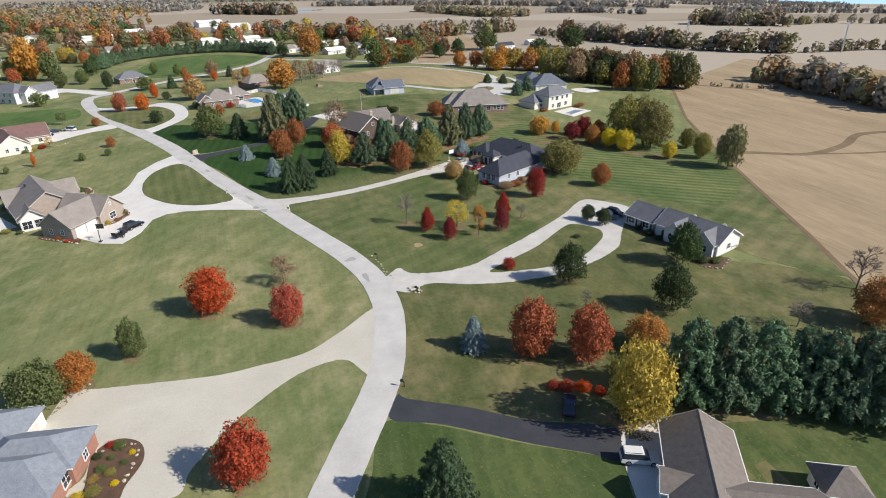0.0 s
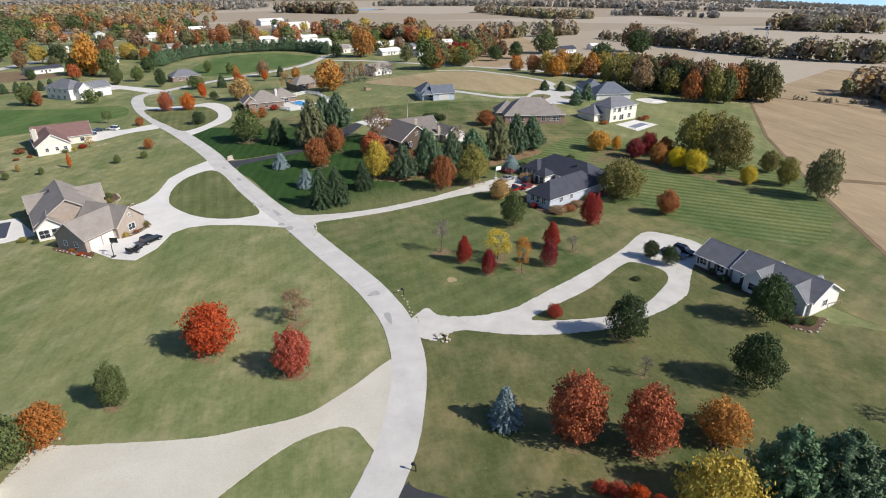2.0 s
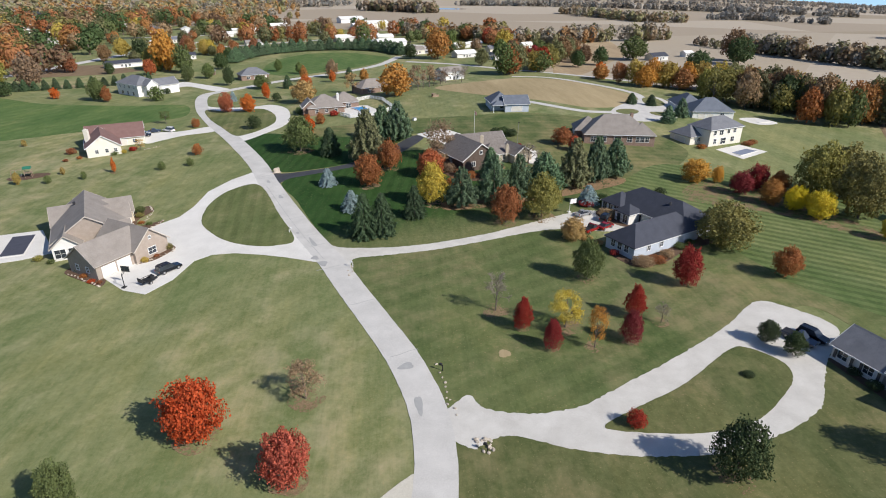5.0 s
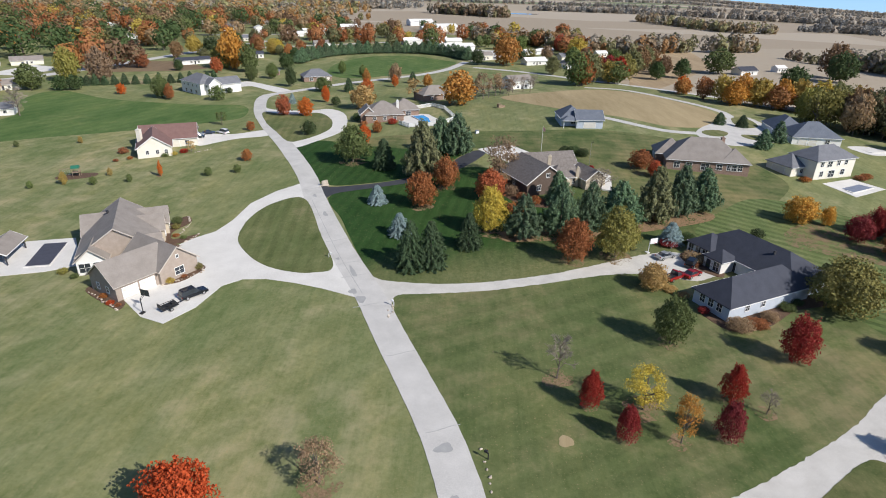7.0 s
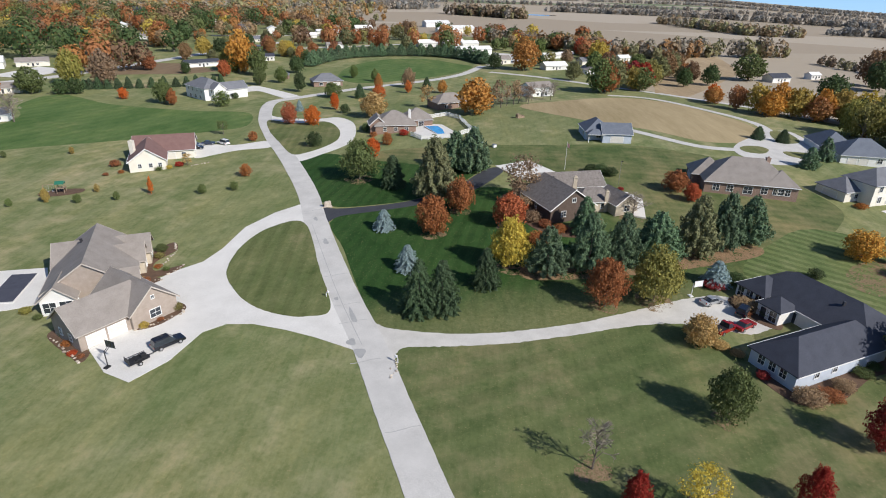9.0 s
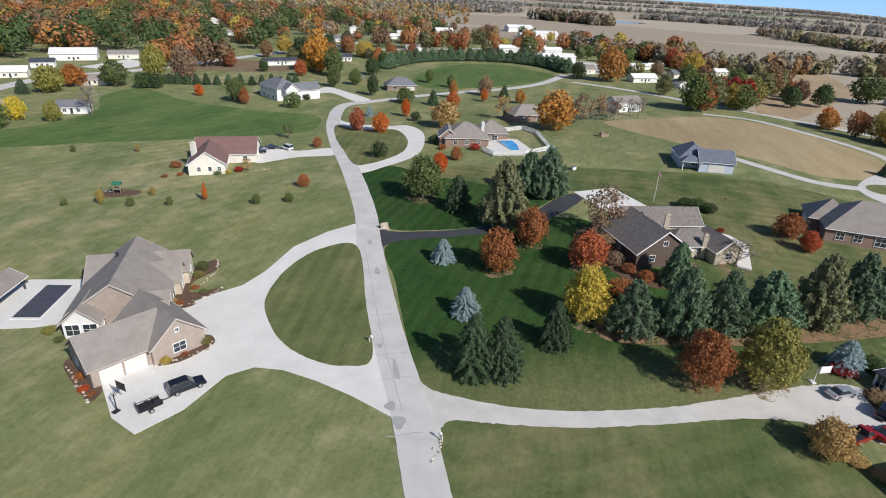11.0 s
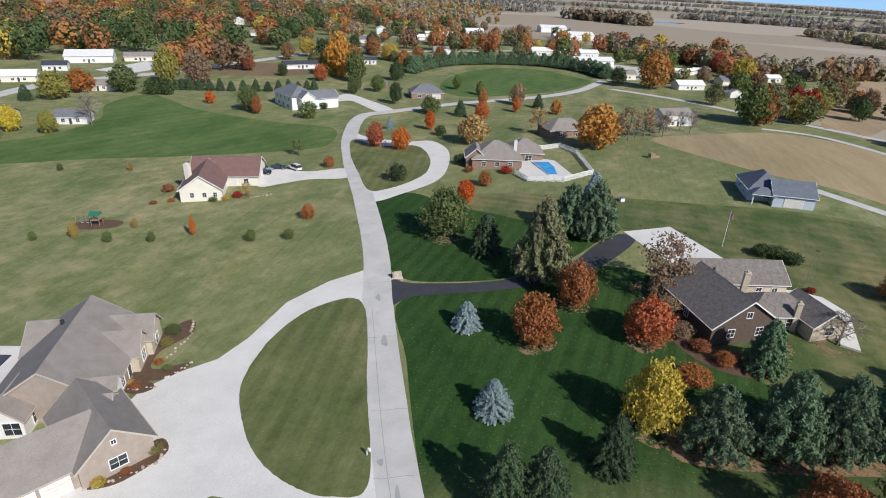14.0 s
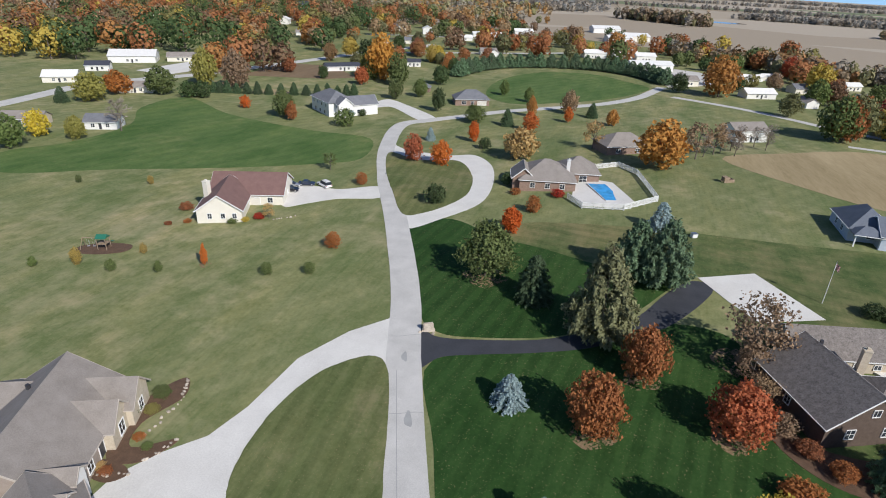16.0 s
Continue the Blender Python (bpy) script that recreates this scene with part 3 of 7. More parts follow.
LEAF = {
    "coral": ((0.36, 0.066, 0.03), "coral-red"), "coral2": ((0.45, 0.105, 0.045), "salmon-red"), "red": ((0.42, 0.13, 0.042), "deep red"),
    "crimson": ((0.25, 0.034, 0.03), "crimson"), "scarlet": ((0.42, 0.1, 0.03), "scarlet-orange"), "rust": ((0.29, 0.115, 0.042), "rust-brown"),
    "orange": ((0.36, 0.18, 0.055), "orange"), "gold": ((0.36, 0.27, 0.07), "golden-olive"), "yellow": ((0.53, 0.42, 0.05), "bright yellow"),
    "olive": ((0.21, 0.19, 0.06), "olive-green"), "green": ((0.115, 0.145, 0.05), "green"), "dark": ((0.062, 0.09, 0.036), "dark green"),
    "tan": ((0.38, 0.26, 0.11), "tan-yellow"), "brown": ((0.26, 0.18, 0.11), "thin brown"), "blue": ((0.15, 0.21, 0.22), "blue-green"), "x": ((0.2, 0.15, 0.1), "bare grey"),
    "amber": ((0.6, 0.35, 0.035), "amber-yellow"), "umber": ((0.2, 0.125, 0.07), "umber-brown"), "moss": ((0.15, 0.15, 0.07), "faded green"), "russet": ((0.3, 0.135, 0.06), "russet"),
}
FAR_LEAVES = {k: leaf_material("far_crown_" + k, c, 0.1, 0.3) for k, (c, _) in LEAF.items()}
LEAVES = {k: leaf_material("leaves_" + k, c) for k, (c, _) in LEAF.items()}
NEEDLES = {"blue": leaf_material("needles_blue", (0.22, 0.285, 0.29), 0.3, 0.1), "dark": leaf_material("needles_dark", (0.055, 0.085, 0.042), 0.3, 0.1),
           "green": leaf_material("needles_green", (0.104, 0.158, 0.086), 0.35, 0.15), "olive": leaf_material("needles_olive", (0.16, 0.165, 0.08), 0.35, 0.1)}
BARK = surface("bark", (0.09, 0.07, 0.055), (0.2, 0.165, 0.135), 2.0, 8, 0.9, 0.5, 0.03)
TWIG = surface("grey_twigs", (0.2, 0.165, 0.13), (0.33, 0.285, 0.235), 2.0, 8, 0.9, 0.0)
rng = np.random.default_rng(7)


def tubes(segments, sides=5):
    """Tapered limbs from (start, end, radius at start, radius at end)."""
    verts, faces = [], []
    for a, b, ra, rb in segments:
        a, b = np.array(a), np.array(b)
        d = (b - a) / (np.linalg.norm(b - a) + 1e-9)
        u = np.cross(d, (0.3, 0.9, 0.2))
        u /= np.linalg.norm(u)
        v = np.cross(d, u)
        k = len(verts)
        for p, r in ((a, ra), (b, rb)):
            for s in range(sides):
                w = 2 * math.pi * s / sides
                verts.append(tuple(p + r * (math.cos(w) * u + math.sin(w) * v)))
        faces += [(k + s, k + (s + 1) % sides, k + sides + (s + 1) % sides, k + sides + s) for s in range(sides)]
    return verts, faces


def leaf_quads(points, outward, size, slim=1.0):
    """Small bent leaf clumps, turned mostly outward."""
    n = len(points)
    nor = outward * 0.8 + rng.normal(size=(n, 3)) * 0.55
    nor /= np.linalg.norm(nor, axis=1, keepdims=True) + 1e-9
    u = np.cross(nor, rng.normal(size=(n, 3)))
    u /= np.linalg.norm(u, axis=1, keepdims=True) + 1e-9
    v = np.cross(nor, u)
    s = size * rng.uniform(0.6, 1.35, (n, 1))
    k = rng.uniform(0.6, 1.0, (n, 1)) * slim
    bend = nor * s * rng.uniform(-0.3, 0.3, (n, 1))
    verts = np.stack([points - u * s, points - v * s * k + bend, points + u * s, points + v * s * k + bend], 1).reshape(-1, 3)
    return verts.tolist(), [(4 * i, 4 * i + 1, 4 * i + 2, 4 * i + 3) for i in range(n)]


def deciduous(shape, count, size):
    """Crown points for a tree of height 1 and crown radius 1, with lobes and gaps; and its trunk and limbs."""
    low, mid = {"maple": (0.03, 0.5), "round": (0.06, 0.5), "oval": (0.1, 0.46), "column": (0.06, 0.52), "airy": (0.2, 0.6), "bush": (0.0, 0.45)}[shape]
    tips = []
    if shape == "airy":
        lobes = []
        for i in range(24):
            w, zc = rng.uniform(0, 2 * math.pi), rng.uniform(low + 0.1, 0.95)
            t = (zc - low) / (1 - low)
            r = (0.5 + 0.25 * rng.uniform()) * math.sqrt(max(0.02, math.sin(math.pi * min(1, t ** 0.75))))
            lobes.append(np.array((r * math.cos(w), r * math.sin(w), zc)))
        tips = lobes
        pts, outs = [], []
        per = count // len(lobes)
        for c in lobes:
            d = rng.normal(size=(per, 3))
            d /= np.linalg.norm(d, axis=1, keepdims=True)
            p = c + d * 0.34 * rng.uniform(0.75, 1.2) * rng.uniform(0.4, 1.08, (per, 1)) * np.array((1, 1, 0.3))
            pts.append(p)
            outs.append(d * 0.6 + (p - np.array((0, 0, mid - 0.1))) * np.array((0.6, 0.6, 1.4)))
        pts, outs = np.concatenate(pts), np.concatenate(outs)
    else:
        d = rng.normal(size=(count, 3))
        d /= np.linalg.norm(d, axis=1, keepdims=True)
        off = rng.uniform(0, 50, 3)
        bumps = np.array([noise.noise(Vector(q * 2.2 + off)) * 0.36 + noise.noise(Vector(q * 5.5 + off)) * 0.28 for q in d])
        depth = np.where(rng.uniform(size=count) < 0.72, rng.uniform(0.84, 1.03, count), rng.uniform(0.35, 0.86, count))
        k = (0.93 + bumps) * depth
        half, mid = (1 - low) / 2, (1 + low) / 2
        taper = {"column": 1.1 - 0.5 * d[:, 2], "oval": 1.08 - 0.34 * d[:, 2], "bush": 1.05 - 0.12 * d[:, 2]}.get(shape, 1.02 - 0.1 * d[:, 2])
        pts = np.stack([d[:, 0] * k * taper, d[:, 1] * k * taper, mid + d[:, 2] * half * k], 1)
        outs = d + 0.25 * rng.normal(size=d.shape)
        pts[:, 2] = np.minimum(pts[:, 2], 1.04)
        tips = [pts[i] * np.array((0.7, 0.7, 0.95)) for i in range(0, 9)]
    pts[:, 2] = np.maximum(pts[:, 2], 0.02 + 0.06 * rng.uniform(size=len(pts)))
    outs /= np.linalg.norm(outs, axis=1, keepdims=True) + 1e-9
    limbs = [((0, 0, -0.03), (0.01, 0, 0.3), 0.05, 0.035), ((0.01, 0, 0.3), (0.0, 0.02, 0.75), 0.035, 0.012)]
    for c in tips[:9]:
        z = rng.uniform(0.15, 0.45)
        limbs.append(((0.005, 0, z), tuple(c * np.array((0.9, 0.9, 1))), 0.018, 0.005))
    return pts, outs, limbs


def conifer(kind, count):
    pts, outs = [], []
    tiers = 17 if kind == "spruce" else 11
    for i in range(tiers):
        t = i / tiers
        z = 0.05 + 0.93 * t if kind == "spruce" else 0.08 + 0.86 * t
        reach = min(1.0, 0.84 + 1.6 * t) * (1 - t) ** 0.6 * 1.05 + 0.03 if kind == "spruce" else min(1.0, 0.74 + 2.0 * t) * (1 - t) ** 0.8 * 1.16 + 0.04
        boughs = max(5, int(15 * (1 - t * 0.6)))
        for b in range(boughs):
            w = 2 * math.pi * (b + rng.uniform(-0.4, 0.4)) / boughs + i
            long = reach * rng.uniform(0.78, 1.12)
            k = max(3, int(count / (tiers * 11) * (0.5 + long)))
            s = rng.uniform(0.25, 1.0, k) ** 0.7
            side = rng.normal(size=k) * 0.09 * (1.25 - s)
            droop = -0.05 * s ** 2 if kind == "spruce" else 0.035 * s
            lift = rng.normal(size=k) * (0.012 if kind == "spruce" else 0.025)
            x, y = np.cos(w) * s * long - np.sin(w) * side, np.sin(w) * s * long + np.cos(w) * side
            pts.append(np.stack([x, y, np.maximum(z + droop + lift, 0.015)], 1))
            outs.append(np.stack([np.cos(w) * s, np.sin(w) * s, (1.0 if kind == "spruce" else 1.5) + 0 * s], 1))
    return np.concatenate(pts), np.concatenate(outs), [((0, 0, -0.03), (0, 0, 0.95), 0.045, 0.006)]


def bare_limbs():
    segs, twigs = [((0, 0, -0.03), (0.02, 0.01, 0.28), 0.05, 0.036)], []

    def grow(p, d, length, r, depth):
        e = p + d * length
        (segs if depth < 2 else twigs).append((tuple(p), tuple(e), r, r * 0.6))
        if depth == 4:
            return
        for _ in range((5, 3, 4, 4)[depth]):
            nd = d * 0.75 + rng.normal(size=3) * 0.48 + np.array((0, 0, 0.14))
            nd /= np.linalg.norm(nd)
            grow(p + d * length * rng.uniform(0.55, 1.0), nd, length * rng.uniform(0.6, 0.82), max(r * 0.55, 0.005), depth + 1)

    segs.append(((0.02, 0.01, 0.28), (0.0, 0.0, 0.62), 0.034, 0.014))
    for i in range(11):
        z, w = 0.16 + 0.045 * i, i * 2.4
        out = np.array((math.cos(w) * 0.55, math.sin(w) * 0.55, 0.75))
        grow(np.array((0.01, 0.005, z)), out / np.linalg.norm(out), 0.2 - 0.006 * i, 0.014, 1)
    for lst in (segs, twigs):
        for i, (a, b, ra, rb) in enumerate(lst):
            lst[i] = ((a[0] * 2.6, a[1] * 2.6, a[2]), (b[0] * 2.6, b[1] * 2.6, b[2]), ra, rb)
    return segs, twigs


TREES = {}
KIND_WORDS = {"maple": "maple with a dense round crown", "round": "broad tree with a full rounded crown", "oval": "tree with a dense oval crown", "column": "slender upright ornamental tree",
              "airy": "thin-leaved tree with an open crown", "bush": "rounded garden shrub", "spruce": "spruce with drooping boughs to the ground", "pine": "pine with layered spreading boughs", "bare": "leafless tree with fine branching"}


def prototype(kind, colour, far, variant):
    key = (kind, colour, far, variant)
    if key in TREES:
        return TREES[key]
    name = {"bush": "shrub", "spruce": "spruce_tree", "pine": "pine_tree", "maple": "maple_tree", "bare": "bare_tree"}.get(kind, "tree")
    root = new(name)
    where = "" if kind == "bare" else LEAF[colour][1] + " "
    tagged(root, where + KIND_WORDS[kind] + (" on the lawn" if not far else " among the houses"), "shrub" if kind == "bush" else "tree")
    if kind == "bare":
        segs, twigs = bare_limbs()
        quads_object("trunk", *tubes(segs, 5), BARK, root)
        quads_object("twig_crown", *tubes(twigs, 3), TWIG, root, "fine leafless twigs")
    else:
        if kind in ("spruce", "pine"):
            p, o, limbs = conifer(kind, (12000, 9000, 3000)[far])
            size, stuff = (0.034, 0.044, 0.07)[far], NEEDLES.get(colour, NEEDLES["green"])
        else:
            p, o, limbs = deciduous(kind, int((8000, 4800, 2000)[far] * {"airy": 0.34, "bush": 0.45}.get(kind, 1.0)), 0)
            size, stuff = (0.041, 0.053, 0.08)[far], (FAR_LEAVES if far == 2 and colour in FAR_LEAVES else LEAVES)[colour]
            if kind == "airy":
                size *= 0.8
            elif kind == "bush":
                size *= 1.3
        verts, faces = leaf_quads(p * np.array((1, 1, 2.0)), o * np.array((1, 1, 0.8)), size * (1.25 if kind in ("spruce", "pine") else 1.0), 0.5 if kind in ("spruce", "pine") else 1.0)
        verts = [(x, y, z / 2.0) for x, y, z in verts]
        quads_object("trunk", *tubes(limbs), BARK, root)
        quads_object("crown", verts, faces, stuff, root)
    TREES[key] = root
    root["unused"] = 1
    return root


PLACED, RINGED = [], ("maple", "round", "column", "airy", "oval", "bare")


def plant(kind, colour, x, y, tall, wide, group="", far=None):
    """A tree of that kind on the ground at x, y, with its height and the radius of its crown."""
    far = (2 if y > 250 or x > 160 or x < -130 else 1 if y > 185 else 0) if far is None else 2
    variant = int(abs(x * 7 + y * 3)) % (1 if far == 2 else 2)
    proto = prototype(kind, colour, far, variant)
    if kind in ("spruce", "pine"):
        wide *= 1.3 if colour == "blue" else 1.12 if kind == "spruce" else 1.18
        tall *= 0.94 if colour == "blue" else 1.0
    elif kind in ("maple", "round", "oval"):
        wide *= 0.95
    elif kind == "column":
        wide *= 0.74
    m = pose(x, y, height(x, y), 0, 0, (x * 37 + y * 61) % 360) @ Matrix.Diagonal((wide, wide, tall, 1))
    if "unused" in proto:
        del proto["unused"]
        proto.matrix_basis = m
        ob = proto
    else:
        ob = proto.copy()
        scene.collection.objects.link(ob)
        ob.matrix_basis = m
        for c in proto.children:
            d = c.copy()
            scene.collection.objects.link(d)
            d.parent = ob
    if group:
        tagged(ob, group=group)
    if kind in RINGED and far < 2 and x < 66:
        PLACED.append((x, y, wide * 0.8))
    return ob


plant("maple", "coral", -12.4, 100.2, 9.1, 3.9)
plant("maple", "coral2", 0.8, 91.8, 7.9, 3.0)
plant("maple", "coral", -7.2, 57.3, 8.5, 3.4)
plant("round", "green", -24.1, 89.5, 7.0, 2.1)
plant("airy", "brown", 1.0, 106.7, 6.3, 3.2)
plant("round", "green", -35.0, 80.2, 7.5, 3.9)
plant("round", "rust", -31.0, 83.4, 6.1, 2.9)
plant("spruce", "dark", 14.6, 45.4, 11.1, 3.7)
plant("spruce", "blue", 29.4, 74.0, 7.1, 1.9)
plant("maple", "red", 37.6, 69.3, 10.5, 3.7)
plant("maple", "red", 45.6, 65.0, 9.8, 3.6)
plant("round", "orange", 55.9, 64.2, 5.9, 3.4)
plant("round", "gold", 43.9, 49.9, 13.1, 4.5)
plant("pine", "green", 54.3, 52.3, 13.6, 4.7)
plant("pine", "green", 58.4, 50.1, 14.2, 4.7)
plant("pine", "green", 63.0, 48.0, 13.8, 4.7)
plant("pine", "green", 68.1, 46.4, 12.6, 4.7)
plant("pine", "green", 69.9, 43.9, 13.1, 4.7)
plant("pine", "green", 73.2, 41.4, 14.0, 4.7)
plant("pine", "green", 75.8, 39.2, 13.7, 4.7)
plant("round", "orange", 96.6, 56.1, 8.6, 4.4)
plant("bare", "x", 104.9, 66.3, 10.7, 4.3)
plant("bare", "x", 83.6, 60.2, 6.6, 2.9)
plant("oval", "dark", 81.3, 86.6, 9.4, 3.2)
plant("oval", "dark", 67.3, 72.3, 9.1, 3.3)
plant("oval", "dark", 55.0, 87.8, 8.5, 3.1)
plant("round", "dark", 75.3, 114.2, 4.2, 1.8)
plant("round", "dark", 77.3, 110.4, 4.4, 1.7)
plant("bush", "crimson", 46.3, 97.3, 2.6, 1.3)
plant("bare", "x", 53.1, 78.4, 4.7, 1.6)
plant("column", "crimson", 35.9, 121.8, 6.2, 1.9)
plant("column", "crimson", 39.5, 115.7, 5.6, 1.8)
plant("airy", "yellow", 43.3, 121.5, 7.6, 3.5)
plant("airy", "orange", 46.5, 115.3, 7.7, 2.0)
plant("column", "crimson", 56.5, 123.8, 6.4, 2.2)
plant("column", "crimson", 52.9, 116.3, 6.2, 2.2)
plant("bare", "x", 32.2, 127.9, 9.6, 2.9)
plant("bare", "x", 60.4, 121.4, 4.9, 1.9)
plant("maple", "crimson", 70.8, 133.9, 8.4, 2.6)
plant("oval", "green", 52.4, 138.1, 8.9, 2.8)
plant("round", "olive", 87.3, 150.0, 10.2, 6.3)
plant("round", "rust", 92.5, 135.6, 6.6, 2.8)
plant("bush", "tan", 54.8, 157.1, 5.1, 2.3)
plant("round", "amber", 100.7, 190.6, 6.5, 4.1)
plant("round", "amber", 106.7, 189.3, 4.9, 1.7)
plant("maple", "crimson", 108.7, 180.6, 6.7, 3.0)
plant("maple", "crimson", 115.4, 184.0, 7.4, 2.9)
plant("round", "rust", 119.7, 180.8, 6.3, 2.7)
plant("round", "orange", 112.8, 173.5, 6.7, 2.9)
plant("round", "yellow", 116.6, 168.9, 6.8, 2.9)
plant("round", "yellow", 119.0, 163.3, 7.5, 3.3)
plant("round", "olive", 127.8, 176.9, 15.3, 6.1)
plant("round", "olive", 134.9, 176.8, 14.6, 6.7)
plant("round", "green", 191.8, 466.4, 16.1, 10.2)
plant("round", "dark", 199.1, 385.5, 14.9, 7.6)
plant("round", "orange", 146.2, 337.4, 10.2, 5.8)
plant("round", "gold", 157.8, 339.9, 12.3, 6.6)
plant("round", "orange", 164.5, 332.0, 10.1, 6.4)
plant("round", "olive", 183.5, 318.7, 12.3, 6.9)
plant("round", "rust", 179.2, 297.1, 11.1, 5.0)
plant("round", "olive", 180.4, 274.6, 12.0, 5.1)
plant("round", "rust", 179.6, 255.9, 13.7, 4.8)
plant("round", "olive", 188.4, 252.3, 16.2, 5.0)
plant("round", "dark", 254.1, 434.5, 18.6, 9.2)
plant("round", "orange", 133.2, 368.3, 8.2, 4.8)
plant("round", "green", 107.4, 407.4, 12.3, 7.0)
plant("round", "rust", 85.0, 391.9, 16.5, 6.7)
plant("round", "green", 193.5, 250.2, 14.6, 4.6)
plant("round", "olive", 175.7, 325.4, 11.2, 7.0)
plant("round", "gold", 181.3, 287.7, 9.4, 4.5)
plant("spruce", "blue", -4.4, 197.8, 5.7, 2.1)
plant("spruce", "blue", 3.4, 178.6, 6.2, 2.3)
plant("spruce", "dark", 7.3, 162.5, 11.2, 3.4)
plant("spruce", "dark", 11.4, 163.5, 10.8, 3.4)
plant("spruce", "dark", 19.3, 172.6, 8.8, 2.8)
plant("oval", "yellow", 24.3, 180.4, 11.3, 3.7)
plant("oval", "rust", 41.3, 167.1, 9.9, 3.5)
plant("maple", "rust", 7.3, 195.9, 9.3, 3.8)
plant("maple", "rust", 13.1, 209.2, 9.1, 3.5)
plant("maple", "red", 25.2, 201.4, 8.1, 4.2)
plant("oval", "green", -16.7, 231.8, 11.4, 5.3)
plant("spruce", "dark", -6.2, 225.9, 9.7, 3.5)
plant("pine", "olive", 6.2, 218.1, 17.5, 5.2)
plant("pine", "green", 16.1, 239.2, 14.0, 4.7)
plant("pine", "green", 10.8, 240.4, 12.4, 4.6)
plant("round", "scarlet", -16.4, 253.1, 6.2, 2.2)
plant("pine", "green", 31.8, 179.0, 11.0, 3.9)
plant("spruce", "green", 42.4, 198.4, 9.5, 3.1)
plant("pine", "green", 40.6, 181.2, 13.4, 4.0)
plant("pine", "green", 47.6, 183.0, 12.6, 3.8)
plant("pine", "green", 55.2, 185.7, 12.0, 5.0)
plant("pine", "olive", 64.7, 189.7, 14.5, 4.2)
plant("pine", "green", 72.1, 193.3, 13.7, 3.8)
plant("pine", "green", 79.0, 196.8, 11.8, 3.9)
plant("oval", "olive", 50.7, 169.5, 11.1, 4.5)
plant("spruce", "blue", 64.8, 176.9, 5.8, 2.3)
plant("maple", "rust", 71.1, 225.4, 6.0, 3.3)
plant("maple", "scarlet", 73.5, 219.1, 4.8, 2.2)
plant("airy", "brown", 28.5, 217.8, 11.5, 5.9)
plant("bare", "x", 55.8, 208.3, 7.3, 4.7)
plant("bush", "tan", 54.8, 156.1, 5.3, 2.6)
plant("maple", "red", -58.2, 299.6, 8.4, 3.2)
plant("maple", "red", -48.5, 298.6, 7.4, 3.3)
plant("bush", "dark", -39.0, 265.9, 5.2, 2.7)
plant("round", "scarlet", -16.6, 255.2, 5.0, 2.2)
plant("bush", "rust", -13.8, 266.8, 4.5, 1.7)
plant("spruce", "blue", 15.8, 264.7, 7.3, 2.4)
plant("round", "tan", -26.3, 312.5, 10.4, 5.7)
plant("airy", "tan", -5.4, 333.9, 10.0, 4.1)
plant("round", "orange", 15.9, 315.2, 14.0, 8.0)
plant("airy", "brown", 27.3, 330.4, 11.9, 5.0)
plant("airy", "brown", 33.5, 339.9, 10.8, 4.7)
plant("airy", "brown", 39.9, 349.4, 7.0, 4.4)
plant("oval", "green", -55.0, 361.4, 7.3, 4.2)
plant("round", "scarlet", -46.7, 330.0, 7.3, 2.0)
plant("spruce", "blue", -61.5, 325.6, 5.5, 1.4)
plant("bush", "dark", -40.5, 322.1, 3.9, 2.1)
plant("oval", "orange", -35.6, 383.3, 8.9, 2.2)
plant("maple", "red", -30.9, 355.3, 7.4, 3.1)
plant("round", "brown", -21.1, 397.6, 10.3, 3.8)
plant("round", "red", -19.2, 378.4, 6.3, 1.9)
plant("spruce", "dark", -41.4, 360.8, 7.4, 2.7)
plant("spruce", "dark", -10.7, 393.2, 7.0, 2.5)
plant("round", "orange", -1.5, 379.3, 6.4, 2.9)
plant("round", "green", -43.3, 417.7, 7.0, 2.5)
plant("round", "green", -58.1, 430.0, 7.6, 2.6)
plant("round", "green", -128.1, 336.2, 10.6, 4.3)
plant("round", "rust", -122.6, 332.3, 7.3, 2.3)
plant("bush", "green", -99.7, 333.1, 6.8, 3.6)
plant("bush", "scarlet", -152.1, 343.3, 5.5, 2.1)
plant("airy", "green", -77.6, 281.1, 6.3, 2.5)
plant("bush", "rust", -63.3, 272.8, 3.5, 1.6)
plant("bush", "rust", -51.1, 233.5, 3.9, 1.6)
plant("bush", "green", -50.1, 221.8, 2.6, 1.1)
plant("bush", "green", -57.6, 218.5, 2.8, 1.1)
plant("column", "red", -71.6, 217.6, 4.8, 0.8)
plant("bush", "green", -78.0, 212.0, 2.5, 0.8)
plant("bush", "gold", -86.8, 217.4, 2.3, 0.7)
plant("bush", "green", -86.9, 209.1, 2.5, 1.0)
plant("bush", "gold", -95.1, 208.7, 3.9, 1.0)
plant("bush", "green", -102.4, 205.0, 2.2, 0.8)
plant("bush", "green", -134.6, 244.6, 2.3, 0.8)
plant("bush", "gold", -116.3, 251.1, 2.5, 0.8)
plant("spruce", "dark", -224.3, 316.8, 7.2, 2.9)
plant("round", "olive", -216.2, 324.1, 11.9, 6.8)
plant("round", "rust", -219.4, 341.7, 10.2, 6.5)
plant("round", "green", -202.8, 349.8, 12.3, 6.8)
plant("round", "olive", -200.1, 377.6, 18.1, 6.6)
plant("round", "brown", -182.6, 378.8, 18.0, 7.0)
plant("bush", "dark", -187.6, 350.6, 7.5, 3.9)
plant("bush", "dark", -181.5, 352.6, 7.8, 3.9)
plant("bare", "x", -166.5, 290.8, 14.1, 6.1)
plant("round", "yellow", -184.7, 274.0, 8.6, 3.9)
